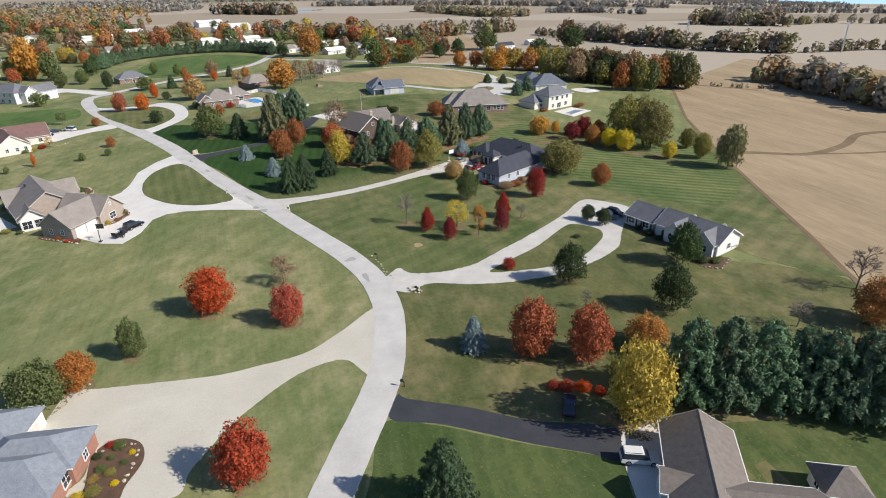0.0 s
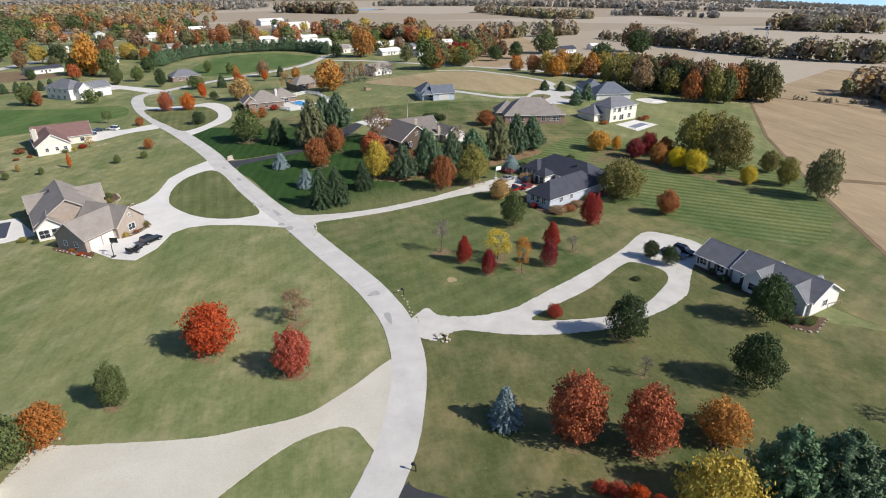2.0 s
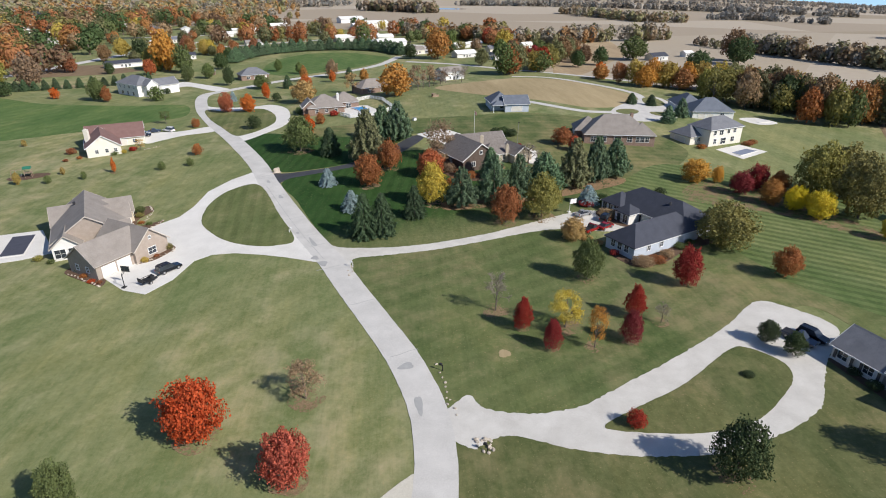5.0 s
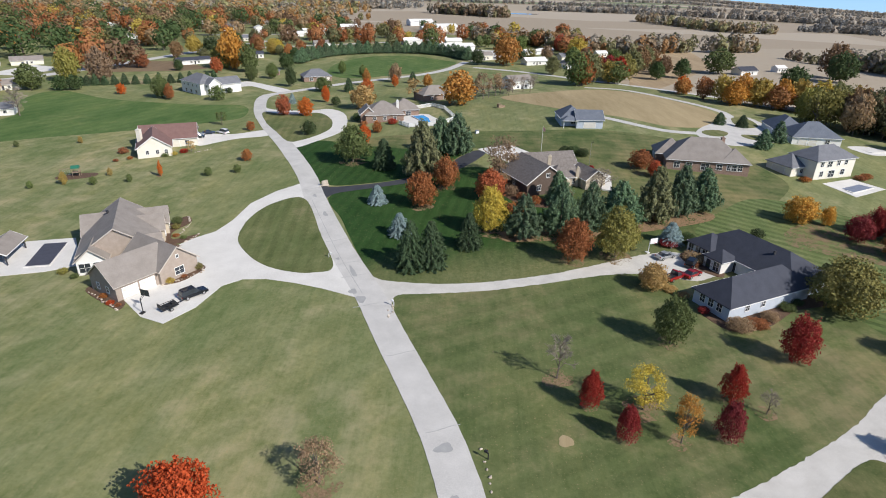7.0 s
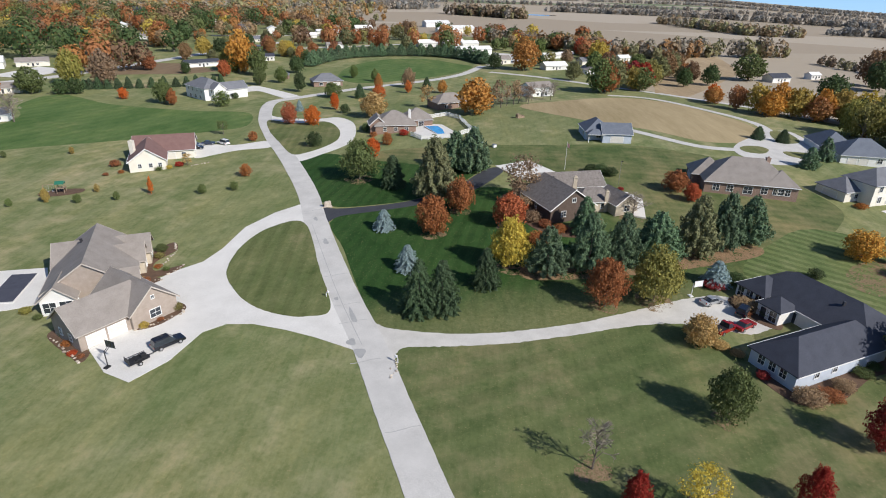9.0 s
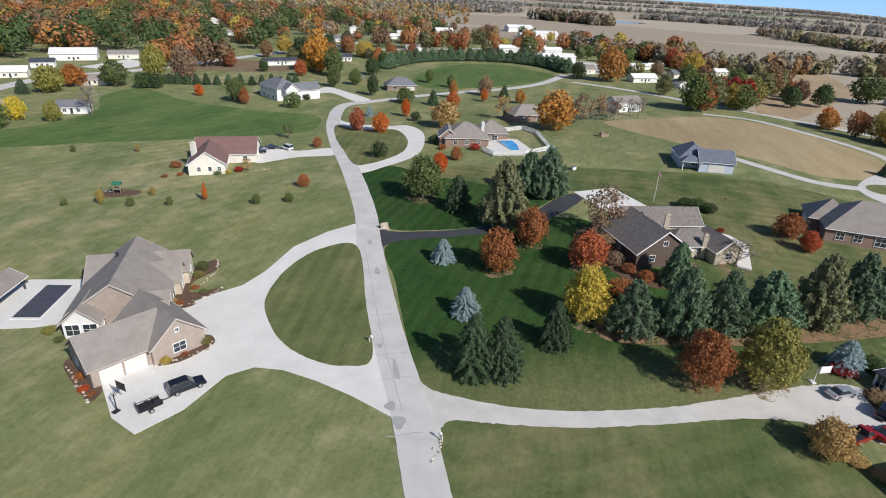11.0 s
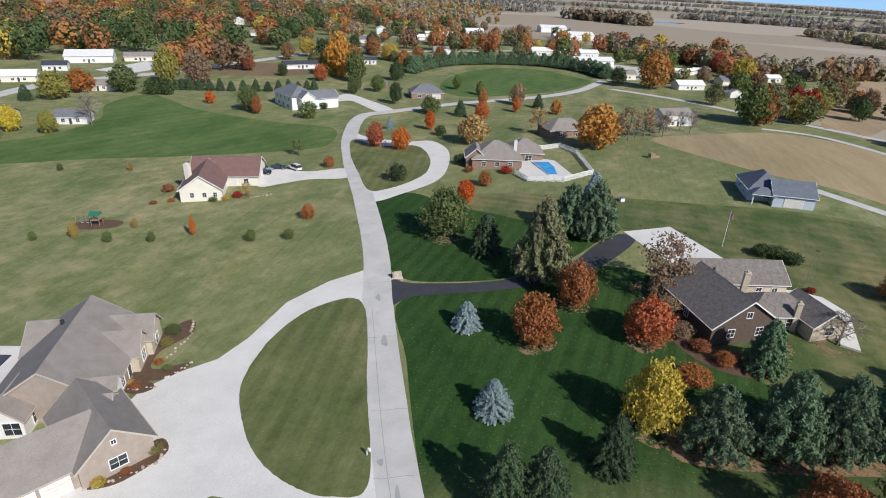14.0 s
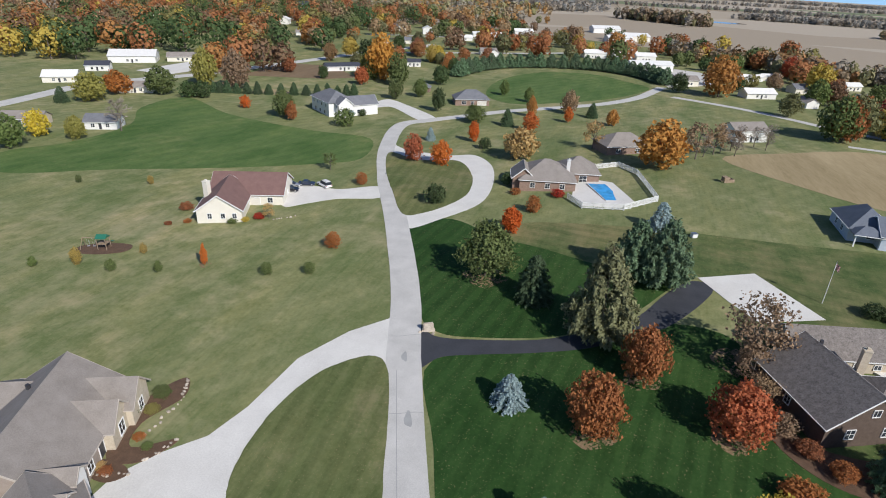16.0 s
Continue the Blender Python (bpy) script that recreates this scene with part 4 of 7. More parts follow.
plant("round", "olive", -171.0, 276.6, 7.7, 3.4)
plant("round", "green", -180.7, 260.0, 10.8, 5.4)
plant("round", "orange", -131.9, 440.4, 24.1, 8.3)
plant("round", "green", -116.5, 428.2, 16.6, 6.1)
plant("round", "dark", -97.6, 443.9, 10.5, 4.7)
plant("round", "orange", 49.1, 486.6, 21.0, 10.0)
plant("round", "gold", 107.2, 530.4, 17.1, 8.0)
plant("round", "green", 82.8, 390.7, 17.1, 7.7)
plant("round", "green", 95.0, 481.1, 13.8, 5.9)
plant("round", "rust", 106.4, 447.4, 11.6, 6.6)
plant("round", "crimson", 106.9, 422.6, 14.1, 5.4)
plant("round", "dark", -76.0, 376.1, 10.3, 3.0)
plant("round", "green", -103.7, 393.7, 9.3, 3.8)
plant("round", "green", -94.4, 403.9, 8.7, 3.6)
plant("round", "red", -134.9, 421.1, 9.4, 4.0)
plant("round", "dark", 28.6, 488.3, 11.2, 4.8)
plant("round", "green", 87.9, 646.1, 13.0, 7.4)
plant("round", "scarlet", 103.7, 593.0, 14.4, 5.8)
plant("round", "green", 128.6, 500.0, 11.3, 6.0)

for x, y, tall in ((30, 335, 9), (36, 344, 10), (43, 354, 10), (49, 361, 9), (55, 369, 9), (24, 330, 8), (40, 340, 8), (52, 356, 8)):
    plant("bare", "x", x, y, tall, 3.6)
# clipped evergreen hedge row and the evergreens that edge the playing field
HEDGE = [(-186.0, 366.0), (-166.0, 372.0), (-140.0, 383.0), (-122.0, 392.0)]
for i in range(15):
    a = curve_through(HEDGE, False, 5)[i]
    plant("spruce", "dark", a.x, a.y, 5.2 + 0.6 * (i % 3), 2.2, "hedge row of evergreens")
EDGE = [(-98.0, 478.0), (-88.0, 520.0), (-60.0, 548.0), (-22.0, 556.0), (6.0, 540.0), (22.0, 515.0)]
for i, a in enumerate(curve_through(EDGE, False, 5)):
    plant("pine", "green", a.x, a.y, 9.5 + 1.5 * ((i * 7) % 4) / 3, 4.6, "evergreens edging the field")

# the town's buildings: place, turn, length, depth, eave, pale roof or not
TOWN_HOUSES = [
    (-42, 912, 24, 34, 18, 5.5, 1), (-10, 816, 24, 40, 18, 5.5, 1), (-20, 796, 24, 26, 14, 4.5, 1), (12, 580, 24, 30, 13, 4.5, 1), (33, 522, 24, 14, 9, 3.5, 0), (70, 497, 24, 17, 9, 3.0, 1), (76, 566, 24, 15, 5, 3.0, 1),
    (89, 577, 24, 13, 5, 3.0, 1), (91, 480, 114, 10, 7, 3.0, 0), (101, 532, 24, 18, 9, 3.0, 0), (-31, 633, 24, 18, 10, 4.0, 1), (-8, 650, 24, 20, 10, 4.0, 1), (8, 638, 24, 16, 9, 4.0, 1), (-85, 698, 112, 16, 10, 5.0, 0),
    (-110, 598, 24, 13, 9, 3.0, 0), (-407, 525, 30, 34, 16, 4.5, 1), (-292, 426, 35, 26, 18, 4.0, 1), (-267, 354, 35, 15, 10, 3.0, 1), (-281, 389, 35, 12, 8, 3.0, 0),
    (-270, 443, 35, 18, 9, 3.0, 0), (-217, 350, 35, 15, 8, 2.8, 0), (-495, 661, 24, 20, 12, 5.0, 1), (-440, 640, 24, 16, 10, 3.0, 0), (-250, 752, 24, 16, 10, 5.0, 0), (-212, 739, 112, 16, 10, 5.4, 1), (-161, 698, 24, 18, 9, 3.0, 1), (-150, 749, 24, 30, 10, 3.5, 1),
    (-104, 589, 112, 14, 9, 3.4, 0), (-137, 504, 24, 9, 7, 3.0, 0), (-330, 700, 24, 16, 10, 5.0, 1), (-300, 640, 24, 15, 9, 3.0, 0), (-385, 740, 112, 18, 11, 5.0, 1), (-190, 640, 24, 15, 9, 3.0, 0), (-205, 600, 24, 14, 8, 3.0, 1), (-60, 745, 24, 18, 10, 4.0, 0),
    (-120, 790, 24, 20, 11, 5.0, 1), (-210, 830, 24, 22, 12, 5.0, 0), (-320, 830, 24, 18, 12, 5.0, 1), (-454, 900, 30, 46, 26, 12.0, 0), (124, 508, 24, 12, 8, 3.0, 0), (47, 374, 30, 14, 9, 4.6, 0), (209, 466, 20, 14, 9, 3.0, 0), (241, 484, 20, 8, 6, 3.0, 1), (132, 560, 24, 10, 7, 3.0, 1)]

# the town's trees
TOWN = ["umber", "umber", "rust", "russet", "moss", "moss", "green", "olive", "dark", "brown", "brown", "gold", "orange", "russet", "green", "dark"]
town_rng = random.Random(4)
SPOTS = {}


def open_ground(x, y, clear=9.0):
    """True where a tree neither stands on a road nor hides a house from the lane."""
    for hx, hy, *_ in TOWN_HOUSES:
        way = Vector((10 - hx, 90 - hy)).normalized()
        d = Vector((x - hx, y - hy))
        if -12 < d.dot(way) < 30 and abs(d.x * way.y - d.y * way.x) < clear:
            return False
    return not (abs(x + 250 - (y - 250) * 0.12) < 20 and y < 640)


for i in range(980):
    x, y = town_rng.uniform(-640, 130), town_rng.uniform(400, 960)
    if (x > -215 and y < 590 and x < 45) or (x > -100 and y < 520) or y < 430 - (x + 215) * 0.25 and x > -300 or y > 640 - 0.5 * x + 170 or not open_ground(x, y):
        continue
    if town_rng.random() < (0.45 if x > -230 else 0.25):
        continue
    SPOTS.setdefault(town_rng.choice(TOWN), []).append((x, y, town_rng.uniform(9, 17) + (7 if x < -260 else 0)))
for x, y, t in ((-420, 470, 18), (-400, 440, 19), (-350, 425, 22), (-440, 420, 18), (-465, 455, 20), (-335, 405, 19), (-360, 400, 18)):
    SPOTS.setdefault("gold", []).append((x, y, t))
for x, y, t in ((-291, 470, 25), (-305, 480, 24), (-278, 485, 23), (-240, 505, 21), (-330, 490, 22), (-225, 540, 18)):
    SPOTS.setdefault("dark", []).append((x, y, t))
for x, y, t, colour in ((-214, 424, 21, "russet"), (-203, 432, 19, "umber"), (-232, 470, 19, "olive"), (-195, 440, 16, "umber"), (-222, 414, 17, "orange")):
    SPOTS.setdefault(colour, []).append((x, y, t))


def woods(colour, spots):
    """Far town trees of one colour, too many and too small to pick apart: crowns of leaf clumps on short trunks, in one mesh."""
    pts, outs, limbs, k = [], [], [], 340
    for x, y, tall in spots:
        d = rng.normal(size=(k, 3))
        d /= np.linalg.norm(d, axis=1, keepdims=True)
        off = rng.uniform(0, 50, 3)
        b = np.array([1 + 0.5 * noise.noise(Vector(q * 2.4 + off)) for q in d])[:, None]
        z0 = height(x, y)
        pts.append(np.array((x, y, z0 + tall * 0.55)) + d * b * rng.uniform(0.75, 1.0, (k, 1)) * tall * np.array((0.44, 0.44, 0.46)))
        outs.append(d)
        limbs.append(((x, y, z0 - 0.3), (x, y, z0 + tall * 0.7), tall * 0.03, tall * 0.012))
    verts, faces = leaf_quads(np.concatenate(pts), np.concatenate(outs) * 2.2, np.repeat([min(1.15, t * 0.07) for _, _, t in spots], k)[:, None])
    lv, lf = tubes(limbs)
    n = len(verts)
    me = bpy.data.meshes.new("town_woods")
    me.from_pydata(verts + lv, [], faces + [tuple(i + n for i in f) for f in lf])
    me.materials.append(FAR_LEAVES[colour])
    me.materials.append(BARK)
    me.polygons.foreach_set("material_index", [0] * len(faces) + [1] * len(lf))
    return tagged(new("town_woods", me), LEAF[colour][1] + " autumn trees crowding between the town's houses", "woods", kind="stuff")


for colour, spots in SPOTS.items():
    woods(colour, spots)
for i in range(46):
    x, y = town_rng.uniform(-212, -95), town_rng.uniform(425, 600)
    if not open_ground(x, y) or (-185 < x < -150 and 440 < y < 475):
        continue
    size = town_rng.uniform(7, 14)
    plant(town_rng.choice(["round", "oval", "maple"]), town_rng.choice(TOWN), x, y, size, size * 0.42, far=True)
for i in range(34):
    x, y = town_rng.uniform(58, 165), town_rng.uniform(425, 610)
    if x * 0.8 + y * 0.6 < 420 and open_ground(x, y):
        size = town_rng.uniform(7, 13)
        plant(town_rng.choice(["round", "oval", "airy"]), town_rng.choice(TOWN), x, y, size, size * 0.42, far=True)
# the wood east of the turning circle
for i in range(52):
    t = i / 51
    x, y = 163 + 46 * t + town_rng.uniform(-5, 12), 296 - 48 * t + town_rng.uniform(-4, 14)
    size = town_rng.uniform(12, 18)
    plant(town_rng.choice(["round", "oval", "maple", "airy"]), town_rng.choice(["umber", "moss", "umber", "dark", "brown", "olive", "orange" if t > 0.7 else "umber", "moss"]), x, y, size, size * 0.34, far=True)
for x, y, colour, size in ((139, 354, "russet", 11), (145, 347, "gold", 13), (152, 342, "orange", 14), (160, 339, "gold", 13), (168, 336, "orange", 13), (176, 335, "gold", 14), (184, 333, "gold", 14), (191, 330, "moss", 14), (198, 327, "gold", 13), (206, 322, "moss", 14),
                           (135, 374, "scarlet", 9), (104, 408, "gold", 13), (110, 414, "crimson", 14), (118, 426, "olive", 15), (128, 446, "moss", 16), (137, 464, "umber", 17), (146, 480, "moss", 15), (157, 502, "umber", 13), (90, 398, "moss", 18), (262, 455, "umber", 22), (215, 318, "gold", 12)):
    plant("round", colour, x, y, size, size * 0.42, far=True)


# ---- far tree lines and woods ----
def tree_line(line, deep, tall, materials, label, gap=7.0, k=70):
    """A belt of many trees along a line: leaf clumps from the ground up, each tree in one of the belt's colours."""
    pts, outs, picks = [], [], []
    for a, b in zip(line[:-1], line[1:]):
        a, b = np.array(a, float), np.array(b, float)
        long = np.linalg.norm(b - a)
        for _ in range(max(1, int(long / gap * max(1, deep / 14)))):
            c = a + (b - a) * rng.uniform() + rng.normal(size=2) * deep / 3
            h = tall * rng.uniform(0.5, 1.12)
            d = rng.normal(size=(k, 3))
            d /= np.linalg.norm(d, axis=1, keepdims=True)
            r = h * rng.uniform(0.75, 1.05, (k, 1)) * np.array((rng.uniform(0.28, 0.42), rng.uniform(0.28, 0.42), 0.5))
            p = np.array((c[0], c[1], height(c[0], c[1]) + h * 0.5)) + d * r
            pts.append(p)
            outs.append(d * 2.0)
            picks += [int(rng.integers(len(materials)))] * k
    verts, faces = leaf_quads(np.concatenate(pts), np.concatenate(outs), tall * 0.1 * (70 / k) ** 0.5)
    ob = quads_object("far_woods", verts, faces, materials[0], None)
    for m in materials[1:]:
        ob.data.materials.append(m)
    ob.data.polygons.foreach_set("material_index", picks)
    return tagged(ob, label, "woods", kind="stuff")


for spec in (("round", "olive", 129.6, 163.1, 16.0, 6.6), ("round", "moss", 138.5, 136.4, 13.0, 4.4), ("round", "olive", 137.9, 147.6, 8.3, 3.0), ("round", "yellow", 127.6, 150.6, 5.8, 2.4), ("round", "olive", 141.7, 159.0, 6.7, 3.0)):
    plant(*spec)
BELT = [leaf_material("belt_leaves_" + k, c, 0.15, 0.3) for k, c in (("brown", (0.24, 0.18, 0.115)), ("olive", (0.215, 0.2, 0.105)), ("grey", (0.23, 0.205, 0.165)), ("rust", (0.3, 0.18, 0.085)))]
# leaves of the farthest trees, greyed and lightened to put distance haze into their colour
HAZY = [leaf_material("hazed_leaves_" + k, c, 0.15, 0.3) for k, c in (("brown", (0.235, 0.205, 0.17)), ("grey", (0.22, 0.215, 0.2)))]
DULL = BELT[:3]
tree_line([(306, 515), (312, 485), (327, 427), (344, 389), (360, 362), (388, 339)], 7, 15, DULL, "dense hedgerow of tall trees between harvested fields", 2.0)
tree_line([(396, 338), (432, 334), (480, 322)], 5, 9, DULL, "thin hedgerow between harvested fields", 3.0)
tree_line([(280, 258), (278, 240), (270, 215), (268, 194), (262, 172)], 15, 14, BELT, "belt of autumn trees beside the stubble", 1.3)
tree_line([(218, 266), (245, 242), (262, 232)], 2, 2.2, DULL, "scrub along a field ditch", 1.6, 30)
tree_line([(524, 618), (548, 572), (586, 532)], 20, 17, DULL, "wood between far fields", 2.4)
tree_line([(604, 545), (660, 556), (740, 500)], 10, 11, DULL, "far hedgerow", 4.0)
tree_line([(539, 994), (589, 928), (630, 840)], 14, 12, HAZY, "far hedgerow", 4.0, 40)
tree_line([(108, 610), (133, 590), (156, 586), (187, 594), (221, 620)], 18, 15, BELT, "brown tree belt at the edge of town", 1.8)
tree_line([(238, 610), (265, 616), (288, 618)], 12, 16, DULL, "stand of tall trees in the fields", 2.2)
tree_line([(290, 582), (296, 538), (306, 515)], 6, 8, DULL, "low hedgerow between fields", 3.0)
tree_line([(30, 690), (70, 655), (108, 610)], 22, 14, BELT, "tree belt at the edge of town", 2.6)
tree_line([(330, 1140), (354, 1000), (376, 898), (430, 880)], 26, 14, DULL, "brown woods beyond the fields", 3.0, 46)
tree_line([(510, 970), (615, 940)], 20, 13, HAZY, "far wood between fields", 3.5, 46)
tree_line([(-30, 1260), (30, 1210), (95, 1160)], 40, 20, DULL, "dark wood beyond the town", 3.2, 46)
tree_line([(-900, 980), (-520, 1010), (-200, 1010)], 90, 17, BELT, "autumn woods beyond the town", 4.0, 46)
tree_line([(-1000, 1180), (-500, 1230), (-240, 1230)], 130, 19, BELT, "autumn woods rising behind the town", 5.0, 40)
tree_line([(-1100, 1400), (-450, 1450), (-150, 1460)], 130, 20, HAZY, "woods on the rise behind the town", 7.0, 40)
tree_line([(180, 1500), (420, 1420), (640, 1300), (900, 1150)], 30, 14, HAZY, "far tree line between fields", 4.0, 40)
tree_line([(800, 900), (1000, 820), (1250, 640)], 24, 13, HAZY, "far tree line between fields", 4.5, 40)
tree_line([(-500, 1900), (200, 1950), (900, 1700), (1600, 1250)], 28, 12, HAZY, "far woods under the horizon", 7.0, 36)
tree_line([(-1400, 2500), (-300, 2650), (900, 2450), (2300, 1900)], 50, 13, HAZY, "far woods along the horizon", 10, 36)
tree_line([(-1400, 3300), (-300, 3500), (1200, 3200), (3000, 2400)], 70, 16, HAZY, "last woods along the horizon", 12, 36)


# ---- houses ----
SHINGLE_TAUPE = surface("shingles_taupe", (0.20, 0.175, 0.155), (0.30, 0.27, 0.245), 0.5, 14, 0.9, 0.5, 0.03)
SHINGLE_BROWN = surface("shingles_weathered", (0.10, 0.088, 0.08), (0.27, 0.24, 0.22), 1.6, 3, 0.92, 0.6, 0.03)
SHINGLE_NAVY = surface("shingles_navy", (0.034, 0.038, 0.054), (0.06, 0.066, 0.088), 0.5, 14, 0.9, 0.4, 0.03)
SHINGLE_GREY = surface("shingles_grey", (0.115, 0.12, 0.135), (0.20, 0.205, 0.225), 0.6, 12, 0.9, 0.5, 0.03)
SHINGLE_BLUE = surface("shingles_slate_blue", (0.10, 0.115, 0.145), (0.165, 0.185, 0.22), 0.6, 12, 0.9, 0.5, 0.03)
SHINGLE_RED = surface("shingles_maroon", (0.15, 0.085, 0.075), (0.22, 0.13, 0.115), 0.6, 12, 0.9, 0.4, 0.03)
SHINGLE_TAN = surface("shingles_tan", (0.13, 0.112, 0.1), (0.235, 0.205, 0.18), 1.4, 6, 0.92, 0.5, 0.03)
SHINGLE_PALE = surface("shingles_pale_slate", (0.16, 0.18, 0.21), (0.28, 0.305, 0.345), 1.6, 5, 0.9, 0.5, 0.03)
SHINGLES = [SHINGLE_TAUPE, SHINGLE_BROWN, SHINGLE_NAVY, SHINGLE_GREY, SHINGLE_RED, SHINGLE_TAN]
WHITE = surface("white_siding", (0.68, 0.67, 0.64), (0.8, 0.79, 0.77), 0.6, 20, 0.6, 0.1, 0.01)
CREAM = surface("cream_siding", (0.66, 0.62, 0.53), (0.77, 0.73, 0.65), 0.6, 20, 0.65, 0.1, 0.01)
TAUPE = surface("taupe_siding", (0.28, 0.23, 0.19), (0.40, 0.335, 0.285), 1.2, 14, 0.8, 0.2, 0.01)
BRICK = surface("brown_brick", (0.18, 0.115, 0.085), (0.34, 0.24, 0.19), 2.2, 5, 0.85, 0.4, 0.02)
RED_BRICK = surface("red_brick", (0.26, 0.12, 0.085), (0.42, 0.22, 0.165), 2.2, 5, 0.85, 0.4, 0.02)
PALE_BLUE = surface("pale_blue_siding", (0.40, 0.45, 0.53), (0.52, 0.57, 0.64), 0.6, 20, 0.65, 0.1, 0.01)
STONE_WALL = surface("buff_stone", (0.42, 0.35, 0.26), (0.6, 0.53, 0.42), 1.6, 6, 0.85, 0.4, 0.03)
TRIM = surface("white_trim", (0.72, 0.72, 0.71), (0.82, 0.82, 0.81), 1.0, 10, 0.5, 0.0)
TAN_TRIM = surface("tan_trim", (0.42, 0.37, 0.32), (0.52, 0.465, 0.41), 1.0, 10, 0.6, 0.0)
DARK_FRAME = surface("dark_frame", (0.03, 0.03, 0.035), (0.06, 0.06, 0.07), 1.0, 10, 0.5, 0.0)
GARAGE = surface("garage_door_paint", (0.6, 0.57, 0.52), (0.7, 0.67, 0.62), 1.0, 10, 0.55, 0.1, 0.01)
STONE = surface("garden_stone", (0.32, 0.26, 0.2), (0.6, 0.54, 0.46), 1.5, 5, 0.9, 0.6, 0.05, spread=0.5)
# brown gable siding, its colour darkened to carry the shade of overhang and trees
SHADED_SIDING = surface("shaded_brown_siding", (0.075, 0.052, 0.04), (0.13, 0.095, 0.075), 2.0, 8, 0.8, 0.3, 0.02)
WOOD = surface("weathered_wood", (0.2, 0.14, 0.09), (0.36, 0.27, 0.19), 2.0, 8, 0.85, 0.3, 0.02)


def glass_material(name, tint, rough=0.05):
    m, n, l, b = nodes_of(name)
    l.new(ramp_node(n, l, noise_node(n, l, position(n), 0.6, 2.0), [(0.3, tint), (0.7, tuple(c * 1.6 for c in tint))]), b.inputs["Base Color"])
    b.inputs["Roughness"].default_value, b.inputs["Specular IOR Level"].default_value = rough, 0.7
    return m


GLASS = glass_material("window_glass", (0.025, 0.03, 0.038))


def box(bm, x0, x1, y0, y1, z0, z1):
    v = [bm.verts.new(p) for p in ((x0, y0, z0), (x1, y0, z0), (x1, y1, z0), (x0, y1, z0), (x0, y0, z1), (x1, y0, z1), (x1, y1, z1), (x0, y1, z1))]
    for f in ((3, 2, 1, 0), (4, 5, 6, 7), (0, 1, 5, 4), (1, 2, 6, 5), (2, 3, 7, 6), (3, 0, 4, 7)):
        bm.faces.new([v[i] for i in f])


def boxes(*specs):
    bm = bmesh.new()
    for s in specs:
        box(bm, *s)
    return bm


def prism(section, x0, x1):
    """A cross-section of (y, z) points drawn out along x."""
    bm = bmesh.new()
    a, b = ([bm.verts.new((x, y, z)) for y, z in section] for x in (x0, x1))
    n = len(section)
    for i in range(n):
        bm.faces.new((a[i], a[(i + 1) % n], b[(i + 1) % n], b[i]))
    bm.faces.new(a[::-1])
    bm.faces.new(b)
    bmesh.ops.recalc_face_normals(bm, faces=bm.faces[:])
    return bm


def opening(house, to, side, at, wide, tall, sill, long, deep, sort="window"):
    """A window or door in one side (S, N, E, W) of a wall block: a frame proud of the wall with its pane or leaf."""
    turn, out = {"S": (0, deep / 2), "N": (180, deep / 2), "E": (90, long / 2), "W": (-90, long / 2)}[side]
    frame_mat = TRIM
    w = 0.09 if sort == "window" else 0.12
    bm = boxes((-wide / 2 - w, -wide / 2, -0.1, 0.05, sill, sill + tall), (wide / 2, wide / 2 + w, -0.1, 0.05, sill, sill + tall),
               (-wide / 2 - w, wide / 2 + w, -0.1, 0.05, sill + tall, sill + tall + w))
    if sort == "window":
        box(bm, -wide / 2 - w, wide / 2 + w, -0.14, 0.05, sill - w, sill)
        box(bm, -0.025, 0.025, -0.07, 0.05, sill, sill + tall)
        if tall > 1.0:
            box(bm, -wide / 2, -0.025, -0.06, 0.05, sill + tall / 2 - 0.025, sill + tall / 2 + 0.025)
            box(bm, 0.025, wide / 2, -0.06, 0.05, sill + tall / 2 - 0.025, sill + tall / 2 + 0.025)
    ob = part({"window": "window", "garage": "garage_door", "door": "door"}[sort], bm, frame_mat, house)
    ob.matrix_local = to @ pose(0, 0, 0, 0, 0, turn) @ Matrix.Translation((at, -out, 0))
    if sort == "window":
        part("pane", boxes((-wide / 2, wide / 2, -0.03, 0.03, sill, sill + tall)), GLASS, ob, "dark reflecting window pane")
    elif sort == "garage":
        for i in range(4):
            part("door_panel", boxes((-wide / 2, wide / 2, -0.05, 0.03, sill + i * tall / 4 + 0.015, sill + (i + 1) * tall / 4 - 0.015)), GARAGE, ob)
    else:
        part("door_leaf", boxes((-wide / 2, wide / 2, -0.05, 0.03, sill, sill + tall)), DARK_FRAME, ob, "dark door leaf")
    return ob


